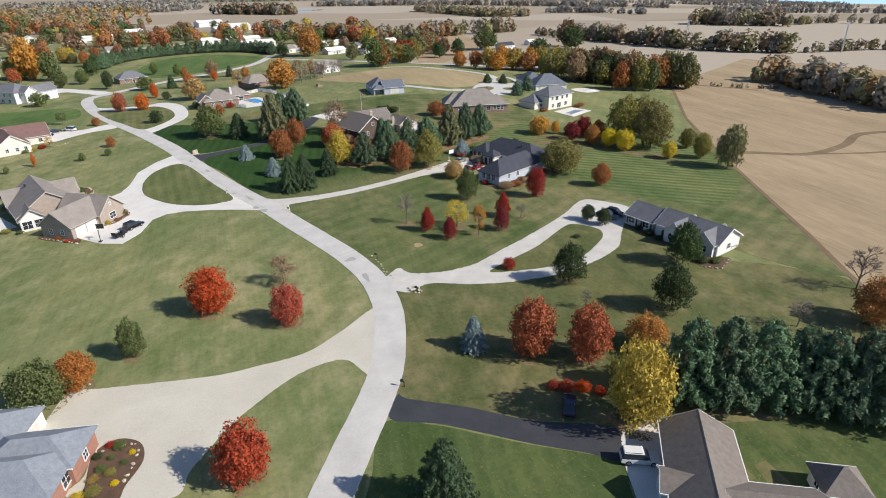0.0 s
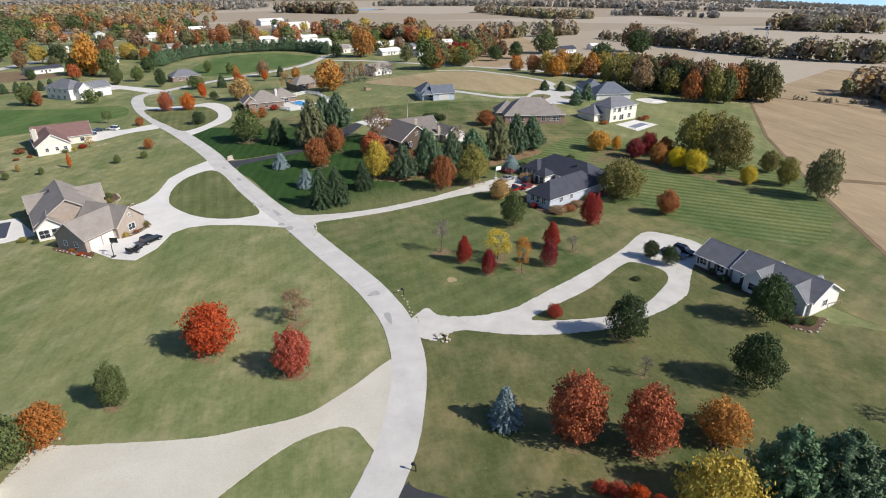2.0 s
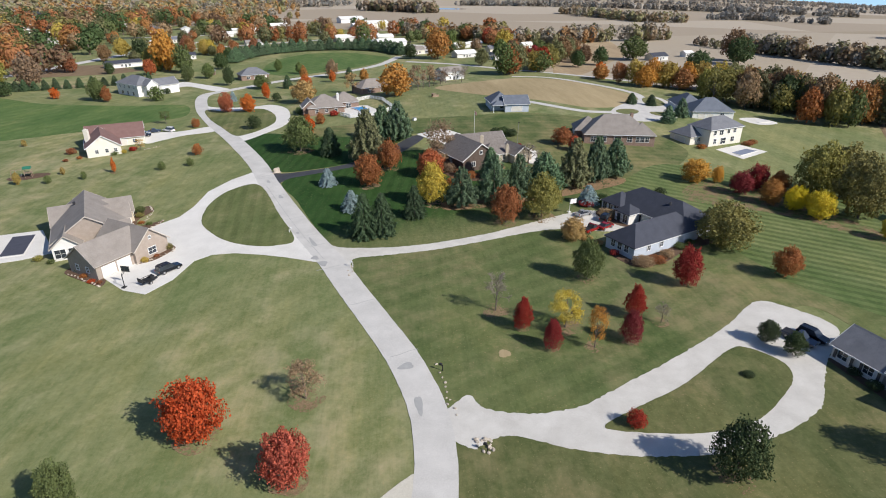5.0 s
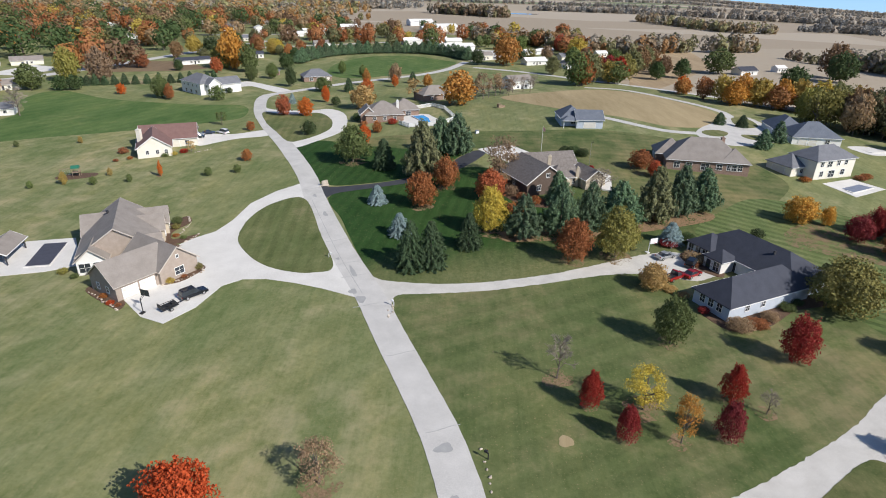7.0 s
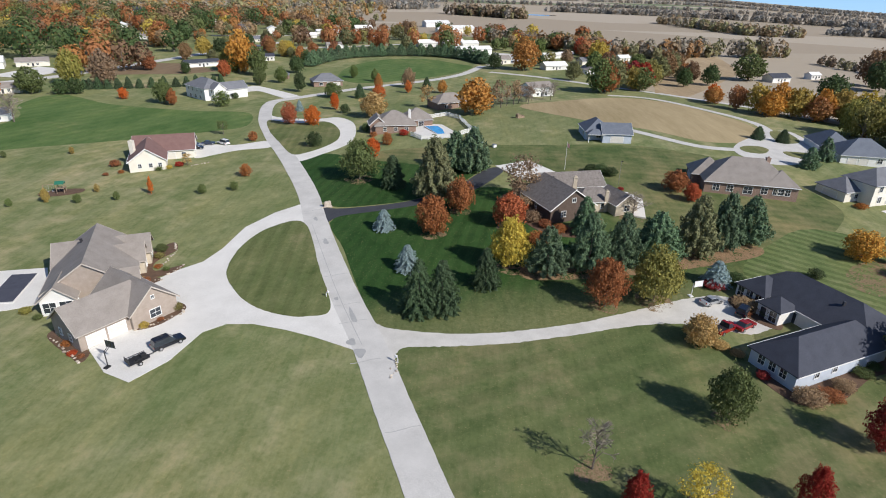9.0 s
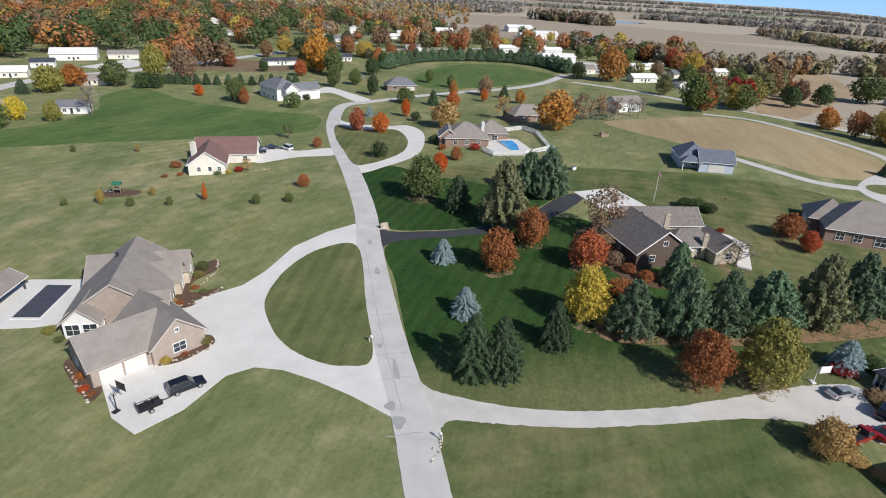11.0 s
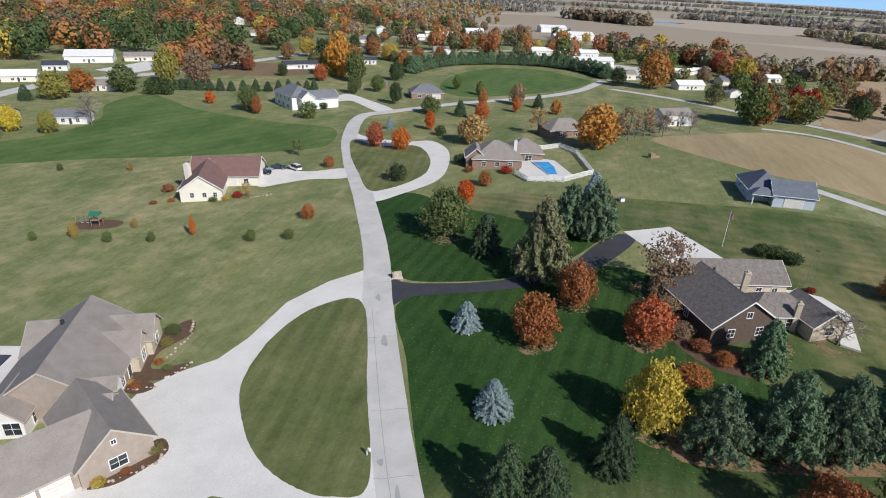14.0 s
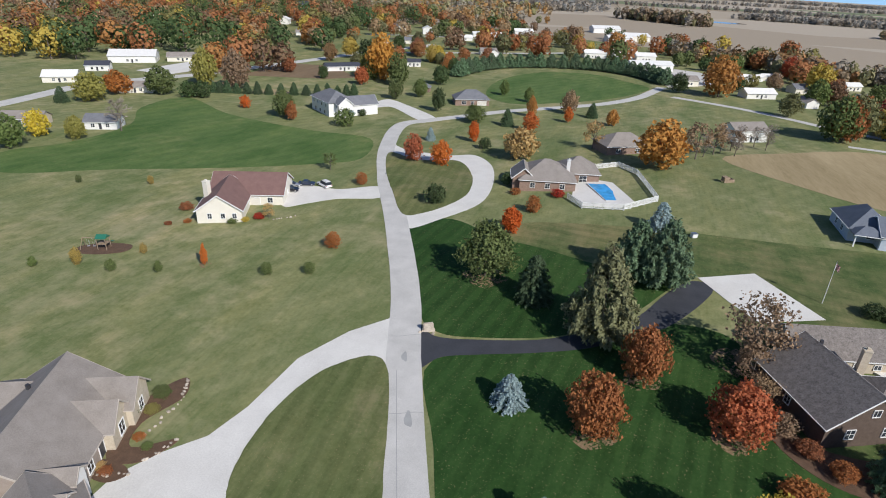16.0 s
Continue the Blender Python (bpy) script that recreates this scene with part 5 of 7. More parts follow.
def block(house, x, y, turn, long, deep, eave, rise, roof, wall_mat, roof_mat, holes="", over=0.45, rake=True, base=-0.6, open_walls=False, trim=None):
    """One wing of a house: its walls, its roof with eaves, trim and gutters, and its openings as 'S window at wide tall sill; ...'."""
    to = house.matrix_world.inverted() @ pose(x, y, house.matrix_world.translation.z, 0, 0, turn)
    trim = trim or TRIM
    hw, slope = deep / 2, rise / (deep / 2)
    drop = over * slope
    if roof == "gable":
        bm = prism([(-hw, base), (hw, base), (hw, eave - 0.02), (0, eave + rise - 0.05), (-hw, eave - 0.02)], -long / 2, long / 2)
    else:
        bm = boxes((-long / 2, long / 2, -hw, hw, base, eave - 0.02))
    if open_walls:
        bm.free()
        bm = boxes(*[(sx * (long / 2 - 0.2) - 0.12, sx * (long / 2 - 0.2) + 0.12, sy * (hw - 0.2) - 0.12, sy * (hw - 0.2) + 0.12, base, eave) for sx in (-1, 1) for sy in (-1, 1)],
                   (-long / 2, long / 2, -hw, hw, eave - 0.25, eave - 0.05))
    wall = part("wall", bm, wall_mat, house)
    wall.matrix_local = to
    l0, th = long / 2 + over, 0.16
    if roof == "gable":
        sec = [(-hw - over, eave - drop), (0, eave + rise), (hw + over, eave - drop), (hw + over, eave - drop + th), (0, eave + rise + th), (-hw - over, eave - drop + th)]
        top = part("roof", prism(sec, -l0, l0), roof_mat, house)
        top.matrix_local = to
        if rake:
            lip = [(y0, z0 - 0.10 if i < 3 else z0 + 0.02) for i, (y0, z0) in enumerate(sec)]
            for sgn in (-1, 1):
                rk = part("rake_board", prism(lip, sgn * l0, sgn * (l0 + 0.05)), trim, top, "painted rake board")
        cap = part("ridge_cap", prism([(-0.16, eave + rise + th - 0.16 * slope + 0.02), (0, eave + rise + th + 0.035), (0.16, eave + rise + th - 0.16 * slope + 0.02)], -l0, l0), roof_mat, top)
    else:
        a, r = hw + over, max(0.0, (long - deep) / 2)
        e0, e1 = eave - drop, eave - drop + th
        bm = bmesh.new()
        low = [bm.verts.new(p) for p in ((-l0, -a, e0), (l0, -a, e0), (l0, a, e0), (-l0, a, e0))]
        up = [bm.verts.new(p) for p in ((-l0, -a, e1), (l0, -a, e1), (l0, a, e1), (-l0, a, e1))]
        k1, k2 = bm.verts.new((-r - 0.01, 0, eave + rise + th)), bm.verts.new((r + 0.01, 0, eave + rise + th))
        bm.faces.new(low[::-1])
        for i in range(4):
            bm.faces.new((low[i], low[(i + 1) % 4], up[(i + 1) % 4], up[i]))
        bm.faces.new((up[0], up[1], k2, k1))
        bm.faces.new((up[1], up[2], k2))
        bm.faces.new((up[2], up[3], k1, k2))
        bm.faces.new((up[3], up[0], k1))
        top = part("roof", bm, roof_mat, house)
        top.matrix_local = to
    for sgn in (-1, 1):
        y0 = sgn * (hw + over)
        part("gutter", boxes((-l0, l0, min(y0, y0 + sgn * 0.11), max(y0, y0 + sgn * 0.11), eave - drop + 0.02, eave - drop + 0.15)), trim, top, "painted gutter")
    for spec in filter(None, (s.split() for s in holes.split(";"))):
        side, sort, at, wide, tall, sill = spec[0], spec[1], *map(float, spec[2:6])
        opening(house, to, side, at, wide, tall, sill, long, deep, sort)
    return wall, top


def chimney(house, x, y, wide, top, material):
    bm = boxes((-wide / 2, wide / 2, -wide / 2, wide / 2, 0, top), (-wide / 2 - 0.08, wide / 2 + 0.08, -wide / 2 - 0.08, wide / 2 + 0.08, top, top + 0.15), (-0.18, 0.18, -0.18, 0.18, top + 0.15, top + 0.5))
    ob = part("chimney", bm, material, house)
    ob.matrix_local = house.matrix_world.inverted() @ Matrix.Translation((x, y, house.matrix_world.translation.z))
    return ob


def vent(house, x, y, z, turn=0):
    ob = part("roof_vent", boxes((-0.2, 0.2, -0.2, 0.2, -0.5, 0.25)), DARK_FRAME, house, "small dark roof vent")
    ob.matrix_local = house.matrix_world.inverted() @ pose(x, y, house.matrix_world.translation.z + z, 0, 0, turn)


def heading(ax, ay, bx, by):
    return math.degrees(math.atan2(by - ay, bx - ax))


def wing(house, a, b, deep, eave, rise, roof, wall_mat, roof_mat, holes="", **more):
    """A block whose front eave runs from a to b, left to right as one faces it."""
    a, b = Vector(a), Vector(b)
    d = (b - a).normalized()
    c = (a + b) / 2 + Vector((-d.y, d.x)) * deep / 2
    over = more.get("over", 0.45)
    return block(house, c.x, c.y, heading(*a, *b), (b - a).length - 2 * over, deep - 2 * over, eave, rise, roof, wall_mat, roof_mat, holes, **more)


# taupe house by the teardrop lawn
west = thing("house", -50, 162, 0, "taupe house with many gables and a two-bay garage", "house")
wing(west, (-44.9, 145.6), (-38.6, 155.9), 9.6, 3.2, 3.3, "gable", TAUPE, SHINGLE_TAUPE, "S garage -3.0 2.8 2.2 0.0; S garage 0.4 2.8 2.2 0.0; W window -1.6 0.9 1.2 1.0; W window 1.6 0.9 1.2 1.0", trim=TAN_TRIM)
block(west, -43.2, 159.4, heading(-44.9, 145.6, -38.6, 155.9) - 90 + 1, 12.0, 8.2, 3.2, 3.5, "gable", TAUPE, SHINGLE_TAUPE, "E window 0 1.9 1.5 0.9; E window 0 0.5 0.6 4.4", trim=TAN_TRIM)
block(west, -56.6, 169.6, 115, 19.0, 14.5, 3.2, 4.9, "gable", TAUPE, SHINGLE_TAUPE, "W window -3 1.2 1.4 0.9; W window 3 1.2 1.4 0.9; S door -1 1.2 2.2 0.2; S window -4 1.2 1.5 0.8", trim=TAN_TRIM)
block(west, -61.8, 174.2, 25, 9.5, 9.0, 3.2, 3.0, "gable", TAUPE, SHINGLE_TAUPE, "W window 0 1.6 1.4 0.9", trim=TAN_TRIM)
block(west, -53.6, 173.6, 25, 8.0, 5.0, 3.4, 2.5, "gable", STONE_WALL, SHINGLE_TAUPE, "E window 0 1.4 1.8 0.8", trim=TAN_TRIM)
block(west, -54.3, 178.2, 25, 7.0, 5.5, 3.4, 2.6, "gable", STONE_WALL, SHINGLE_TAUPE, "E window 0 1.2 1.6 0.9", trim=TAN_TRIM)
block(west, -47.6, 165.0, 28, 4.0, 2.6, 4.2, 1.1, "gable", WHITE, SHINGLE_TAUPE, over=0.25, trim=TAN_TRIM)
block(west, -45.6, 161.8, 28, 4.0, 2.6, 4.2, 1.1, "gable", WHITE, SHINGLE_TAUPE, over=0.25, trim=TAN_TRIM)
block(west, -56.9, 159.6, -68, 6.0, 5.4, 3.0, 2.3, "gable", WHITE, SHINGLE_TAUPE, "E window -1.3 2.0 1.9 0.5; E window 1.3 2.0 1.9 0.5; N window 0 2.0 1.9 0.5; S window 0 2.0 1.9 0.5", trim=TAN_TRIM)
vent(west, -60.5, 172.5, 7.2)
vent(west, -51.6, 163.0, 5.9)

# navy-roofed house at the end of the gravel drive
navy = thing("house", 74, 160, 0, "low navy-roofed house with pale blue siding", "house")
A, B = Vector((0.44, -0.898)), Vector((0.898, 0.44))
NW = Vector((68.6, 174.2))
along = math.degrees(math.atan2(A.y, A.x))
c = NW + A * 12 + B * 6
block(navy, c.x, c.y, along, 23.5, 11.5, 3.0, 3.6, "hip", WHITE, SHINGLE_NAVY, "E window -3 0.9 1.2 1.0; E window 0 0.9 1.2 1.0; E window 3 0.9 1.2 1.0; S window -9.6 1.8 1.7 0.7; S window -7.4 1.8 1.7 0.7; S door -1 1.2 2.1 0.1; N window -4 1.6 1.5 0.8")
c = Vector((72.3, 153.2))
block(navy, c.x, c.y, along + 90, 21.0, 8.0, 2.8, 3.1, "hip", PALE_BLUE, SHINGLE_NAVY, "W window -1.9 1.1 1.5 0.8; W window 0 1.1 1.5 0.8; W window 1.9 1.1 1.5 0.8; N garage 5.5 2.6 2.2 0; S window -6 1.0 1.2 1.0; S window -2 1.0 1.2 1.0")
c = NW + A * 8.8 - B * 1.2
block(navy, c.x, c.y, along + 90, 4.4, 4.4, 2.9, 1.5, "hip", WHITE, SHINGLE_NAVY, "W door -0.9 1.1 2.2 0.1; W window 1.1 1.4 2.0 0.4", over=0.35)
c = NW + A * 3.0 + B * 2.0
block(navy, c.x, c.y, along + 90, 6.5, 6.0, 3.0, 2.2, "hip", WHITE, SHINGLE_NAVY, "W window -1.9 1.3 2.1 0.5; W window 0 1.3 2.1 0.5; W window 1.9 1.3 2.1 0.5", over=0.35)
vent(navy, 79.5, 161.5, 6.1)

# white ranch house by the gravel loop
ranch = thing("house", 89, 99, 0, "long white ranch house with grey shingles and dark shutters", "house")
wing(ranch, (82.3, 109.6), (84.9, 101.3), 9.2, 2.7, 2.3, "gable", WHITE, SHINGLE_GREY, "S window -2.2 1.5 1.3 0.9; S window 1.8 1.5 1.3 0.9; W garage 0 3.0 2.1 0")
wing(ranch, (84.8, 101.6), (89.7, 86.0), 9.6, 3.0, 2.5, "gable", WHITE, SHINGLE_GREY, "S door -5.4 1.1 2.1 0.1; S window -3.6 1.4 1.3 0.9; S window 2.0 1.2 1.2 0.9; E window 0 1.2 1.2 0.9")
block(ranch, 89.2, 96.7, 17.3, 7.4, 4.6, 2.9, 2.2, "gable", WHITE, SHINGLE_GREY, "W window 0 2.2 1.4 0.8", over=0.35)
block(ranch, 91.7, 90.2, 17.3, 7.4, 4.8, 2.9, 2.2, "gable", WHITE, SHINGLE_GREY, "W window 0 2.0 1.3 0.8", over=0.35)
SHUTTERS = [(83.06, 107.2), (84.3, 103.4), (85.95, 95.75), (88.35, 89.15)]
for x, y in SHUTTERS:
    for sgn in (-1, 1):
        q = part("shutter", boxes((-0.04, 0.04, -0.22, 0.22, 0.85, 2.25)), DARK_FRAME, ranch, "dark louvred shutter")
        q.matrix_local = ranch.matrix_world.inverted() @ pose(x - sgn * 0.39, y + sgn * 1.25, ranch.matrix_world.translation.z, 0, 0, 17.3)
rail = part("ramp_rail", boxes((0, 5.5, -0.05, 0.05, 0.8, 0.9), *[(k - 0.05, k + 0.05, -0.05, 0.05, -0.2, 0.8) for k in (0.2, 2.0, 3.8, 5.3)]), WOOD, ranch, "pale timber rail")
rail.matrix_local = ranch.matrix_world.inverted() @ pose(93.5, 88.0, ranch.matrix_world.translation.z, 0, 0, 8)
block(ranch, 93.6, 101.0, 100, 4.0, 4.0, 2.5, 1.2, "gable", WHITE, SHINGLE_GREY, over=0.3)

# brown-shingled house among the pines
brown = thing("house", 40, 215, 0, "brown-shingled house with steep white gable ends", "house")
block(brown, 37.6, 211.2, -65, 14.0, 12.4, 3.0, 4.3, "gable", SHADED_SIDING, SHINGLE_BROWN, "E window -2.6 1.2 1.4 0.8; E window 2.6 1.2 1.4 0.8; E window 0 1.0 1.0 4.2; N window -3 1.0 1.2 0.9; N window 2 1.0 1.2 0.9; S window 0 1.0 1.2 0.9")
block(brown, 41.9, 224.6, 15, 17.5, 8.6, 3.0, 2.7, "gable", STONE_WALL, SHINGLE_BROWN, "S window 3.5 1.0 0.8 1.3; S door 0.5 1.0 2.1 0.1; S window 6.5 1.0 0.8 1.3; W window 0 1.2 1.2 0.9")
block(brown, 46.5, 213.6, 15, 11.0, 7.0, 2.8, 2.4, "hip", STONE_WALL, SHINGLE_BROWN, "S window -2.5 1.2 1.3 0.8; S window 1.5 1.2 1.3 0.8")
block(brown, 52.8, 213.0, -65, 8.0, 6.5, 2.8, 2.2, "gable", STONE_WALL, SHINGLE_BROWN, "E window 0 1.6 1.4 0.8")
chimney(brown, 42.6, 217.5, 1.0, 6.4, STONE_WALL)
chimney(brown, 49.5, 210.6, 0.8, 5.2, STONE_WALL)
vent(brown, 37.0, 218.0, 6.2)

# cream house with a maroon roof
red = thing("house", -85, 250, 0, "cream gabled house with a maroon shingle roof", "house")
block(red, -85.6, 254.0, 21.7, 18.0, 13.0, 3.0, 3.6, "gable", CREAM, SHINGLE_RED, "E window 0 1.0 1.2 0.9; S window 5.8 1.2 1.3 0.8; S garage 2 2.6 2.1 0")
block(red, -85.6, 243.0, -64, 15.0, 10.2, 3.0, 3.6, "gable", CREAM, SHINGLE_RED, "E window -2.2 0.9 1.2 0.9; E window 0.8 0.9 1.2 0.9; E window 3.4 0.9 1.2 0.9; N window 2 1.0 1.2 0.9; S window 0 1.0 1.2 0.9")
chimney(red, -89.4, 241.5, 1.3, 7.4, CREAM)

# brick house with the fenced pool
pool_house = thing("house", -13, 291, 0, "brown-brick house with hipped taupe roofs", "house")
block(pool_house, -14.6, 289.6, 14, 15.0, 13.5, 3.0, 4.0, "hip", BRICK, SHINGLE_TAUPE, "S window -4 1.2 1.3 0.8; S window 0 1.2 1.3 0.8; S window 4 1.2 1.3 0.8; E window 0 2.0 2.0 0.2")
block(pool_house, -6.8, 298.6, 14, 11.0, 10.0, 3.0, 3.4, "hip", BRICK, SHINGLE_TAUPE, "S window 1 2.0 2.0 0.2; E window 0 1.2 1.3 0.8")
block(pool_house, -20.4, 286.8, 104, 8.0, 6.0, 3.0, 2.6, "gable", BRICK, SHINGLE_TAUPE)
chimney(pool_house, -8.8, 291.8, 0.9, 6.8, WHITE)

# slate-blue house in the meadow
blue = thing("house", 61, 272, 0, "pale blue house with a slate-blue roof", "house")
block(blue, 64.0, 271.6, 0, 9.5, 9.5, 3.0, 2.6, "gable", PALE_BLUE, SHINGLE_BLUE, "S garage 0 4.2 2.1 0; E window 0 1.0 1.2 0.9")
block(blue, 58.4, 276.2, 92, 12.0, 9.0, 3.0, 3.2, "hip", PALE_BLUE, SHINGLE_BLUE, "W window 0 1.8 1.5 0.8; W door 2.6 1.1 2.1 0.1; N window 2 1.2 1.3 0.8; N window -2 1.2 1.3 0.8")
block(blue, 57.0, 268.8, 0, 5.0, 3.6, 2.7, 1.2, "hip", TRIM, SHINGLE_BLUE, open_walls=True)

# large grey hip-roofed house
grey = thing("house", 90, 230, 0, "large brick house under a grey hipped roof", "house")
block(grey, 91.0, 231.0, -10, 22.0, 14.0, 3.2, 5.2, "hip", BRICK, SHINGLE_TAUPE, "S window -8 1.6 1.6 0.7; S window -4.5 1.6 1.6 0.7; S window 0 2.2 1.9 0.4; S window 4 1.6 1.6 0.7; S window 8 1.6 1.6 0.7; E window -2 1.2 1.4 0.8; E window 2 1.2 1.4 0.8", base=-3.0)
block(grey, 98.6, 226.6, -10, 8.0, 8.0, 3.2, 3.2, "hip", BRICK, SHINGLE_TAUPE, "S window -1.5 1.2 1.6 0.7; S window 1.5 1.2 1.6 0.7; E window 0 1.4 1.6 0.7", base=-3.0)
block(grey, 83.0, 236.4, -10, 9.0, 9.0, 3.2, 3.6, "hip", BRICK, SHINGLE_TAUPE, "W garage 0 4.4 2.1 0", base=-3.0)
chimney(grey, 96.2, 230.4, 1.0, 8.6, BRICK)

# two-storey cream house with a pool
cream = thing("house", 126, 229, 0, "two-storey cream house with a grey hipped roof", "house")
block(cream, 126.6, 229.4, 21, 15.5, 9.5, 5.6, 3.0, "hip", CREAM, SHINGLE_GREY, "S window -5.5 1.2 1.4 3.6; S window -2.5 1.8 1.6 3.4; S window 1 1.2 1.4 3.6; S window 4 1.2 1.4 3.6; S window -5 1.3 1.6 0.6; S window -1 2.4 2.0 0.2; S window 3.5 1.6 1.6 0.6; W window -2 1.0 1.2 3.6", base=-2.0)
block(cream, 117.4, 229.6, 21, 8.0, 9.0, 3.0, 2.6, "hip", CREAM, SHINGLE_GREY, "W garage 0 4.4 2.1 0; S window 0 1.2 1.2 0.9", base=-2.0)

# slate-roofed house by the wood
slate = thing("house", 142, 268, 0, "long white house under a slate-blue hipped roof", "house")
block(slate, 143.0, 265.6, -8, 16.0, 12.5, 3.0, 4.2, "hip", WHITE, SHINGLE_BLUE, "S garage -4.5 2.6 2.1 0; S garage -1.2 2.6 2.1 0; S window 3.5 1.4 1.4 0.8; W window 0 1.2 1.2 0.9")
block(slate, 140.0, 278.0, 82, 15.0, 11.0, 3.0, 3.8, "hip", WHITE, SHINGLE_BLUE, "W window 0 1.2 1.2 0.9")

# two-storey white house on a brick basement
white = thing("house", -114, 352, 0, "two-storey white house with a grey hipped roof", "house")
block(white, -116.0, 354.6, -39, 19.0, 12.0, 5.8, 3.4, "hip", WHITE, SHINGLE_GREY, "S window -6.5 1.0 1.4 3.6; S window -2.2 1.0 1.4 3.6; S window 2.2 1.0 1.4 3.6; S window 6.5 1.0 1.4 3.6; S window -5 1.6 1.4 0.6; S window 0 1.6 1.4 0.6; S window 5 1.6 1.4 0.6; E window 0 1.0 1.4 3.6", base=-2.0)
block(white, -104.6, 356.5, 48, 13.0, 8.0, 4.6, 2.8, "gable", WHITE, SHINGLE_GREY, "W window 0 1.6 1.8 1.0; S window -2 1.4 1.5 1.0; E window 0 1.2 1.4 0.9", base=-2.0)
block(white, -107.6, 347.6, -39, 5.0, 6.0, 5.6, 2.4, "gable", WHITE, SHINGLE_GREY, "E window 0 1.6 2.6 1.2; S window 0 1.0 1.4 3.6", base=-2.0)
block(white, -125.5, 361.5, -39, 5.0, 5.0, 3.4, 1.2, "gable", WHITE, SHINGLE_GREY, open_walls=True)

# taupe-roofed house at the foot of the black drive, with its garden pavilion
south = thing("house", 45, 38, 0, "house with a two-tone tan shingle roof", "house")
block(south, 44.0, 36.9, -122, 17.0, 8.2, 2.7, 2.3, "gable", WHITE, SHINGLE_TAN, "N window -3 1.2 1.3 0.9; N window 3 1.2 1.3 0.9; S window 0 1.2 1.3 0.9; W window 0 1.2 1.2 0.9")
block(south, 40.8, 37.2, -32, 4.6, 3.6, 2.7, 1.3, "gable", WHITE, SHINGLE_TAN, over=0.3)
block(south, 48.0, 31.0, -27, 10.0, 6.0, 2.7, 1.8, "gable", WHITE, SHINGLE_TAN)
pavilion = thing("pavilion", 58, 31.4, 0, "small square garden building with a hipped roof", "pavilion")
block(pavilion, 58.0, 31.4, -28, 4.6, 4.2, 2.6, 1.8, "hip", WHITE, SHINGLE_TAN, "W window 0 1.0 1.0 1.0; S door 0 1.0 2.0 0.1")

# grey-shingled house by the wide buff driveway
near = thing("house", -31, 66, 0, "red-brick house with grey-blue shingles", "house")
block(near, -31.8, 67.2, -10.5, 11.0, 6.6, 3.0, 1.9, "hip", RED_BRICK, SHINGLE_PALE, "E window 0 1.0 1.2 0.9")
block(near, -33.4, 63.4, -10.5, 11.6, 7.4, 3.0, 2.1, "hip", RED_BRICK, SHINGLE_PALE, "E window 0 1.6 1.7 0.7; S window 2 1.2 1.3 0.9")
block(near, -39.6, 73.6, -10.5, 11.0, 7.4, 3.0, 2.1, "hip", WHITE, SHINGLE_PALE, "E garage 0 4.4 2.1 0")

# low house beyond the lane, and the one behind the tan tree
low = thing("house", -68, 400, 0, "low house with a grey hipped roof", "house")
block(low, -68.0, 400.6, 25, 16.0, 11.0, 3.0, 3.4, "hip", BRICK, SHINGLE_GREY, "S garage 4.5 4.0 2.1 0; S door 0 1.2 2.1 0; S window -4 2.0 1.4 0.7")
summer = thing("summer_house", -98, 420, 0, "small garden building with a hipped roof", "pavilion")
block(summer, -98, 420, 10, 5.0, 5.0, 2.6, 1.8, "hip", BRICK, SHINGLE_GREY, "S window 0 1.4 1.2 0.9")
behind = thing("house", 4, 335, 0, "low brick house with a taupe hipped roof", "house")
block(behind, 4.0, 335.0, 30, 16.0, 11.0, 3.0, 3.2, "hip", BRICK, SHINGLE_TAUPE, "S window -4 1.4 1.3 0.8; S window 3 1.4 1.3 0.8; E garage 0 4 2.1 0")


# ---- the town's small houses and sheds ----
def cottage(x, y, turn, long, deep, eave, rise, wall_mat, roof_mat, label, name="house"):
    ob = thing(name, x, y, 0, label, "house" if name == "house" else "shed", "town buildings")
    block(ob, x, y, turn, long, deep, eave, rise, "gable", wall_mat, roof_mat, "S window -2.5 1.2 1.2 0.9; S door 0 1.0 2.1 0.1; S window 2.5 1.2 1.2 0.9; E window 0 1.0 1.2 0.9", rake=False)
    return ob


cottage(-176, 293, 25, 11, 8, 2.8, 2.0, WHITE, SHINGLE_GREY, "small white house with a grey roof beside the crop field")
cottage(-203, 284, 25, 14, 8, 2.8, 2.0, STONE_WALL, SHINGLE_TAUPE, "low buff house with a taupe roof")
cottage(-168, 463, 42, 22, 9, 2.8, 1.6, WHITE, SHINGLE_NAVY, "long white house with a dark roof behind the hedge")
street = random.Random(11)
for x, y, turn, long, deep, eave, pale in TOWN_HOUSES:
    big = long >= 26
    cottage(x, y, turn, long, deep, eave, deep * (0.16 if big else 0.24), street.choice([WHITE, WHITE, CREAM]), WHITE if pale else street.choice([SHINGLE_GREY, SHINGLE_NAVY, SHINGLE_TAUPE]),
            ("large white metal-clad building at the edge of town" if big else "small white town building under a pale roof") if pale else "pale town house under a dark shingle roof", "shed" if big else "house")
drape("car_park", [(-264, 398), (-240, 394), (-236, 430), (-264, 440)], 0.06, CONCRETE, "pale concrete yard beside the main road", "yard", smooth=False)
drape("road", ribbon([(-200, 548), (-140, 590), (-70, 640), (-20, 690)], 6.0), 0.06, CHIP, "pale town street among the trees", "road", smooth=False)
drape("road", ribbon([(-260, 690), (-180, 720), (-90, 730)], 6.0), 0.06, CHIP, "pale town street between houses", "road", smooth=False)
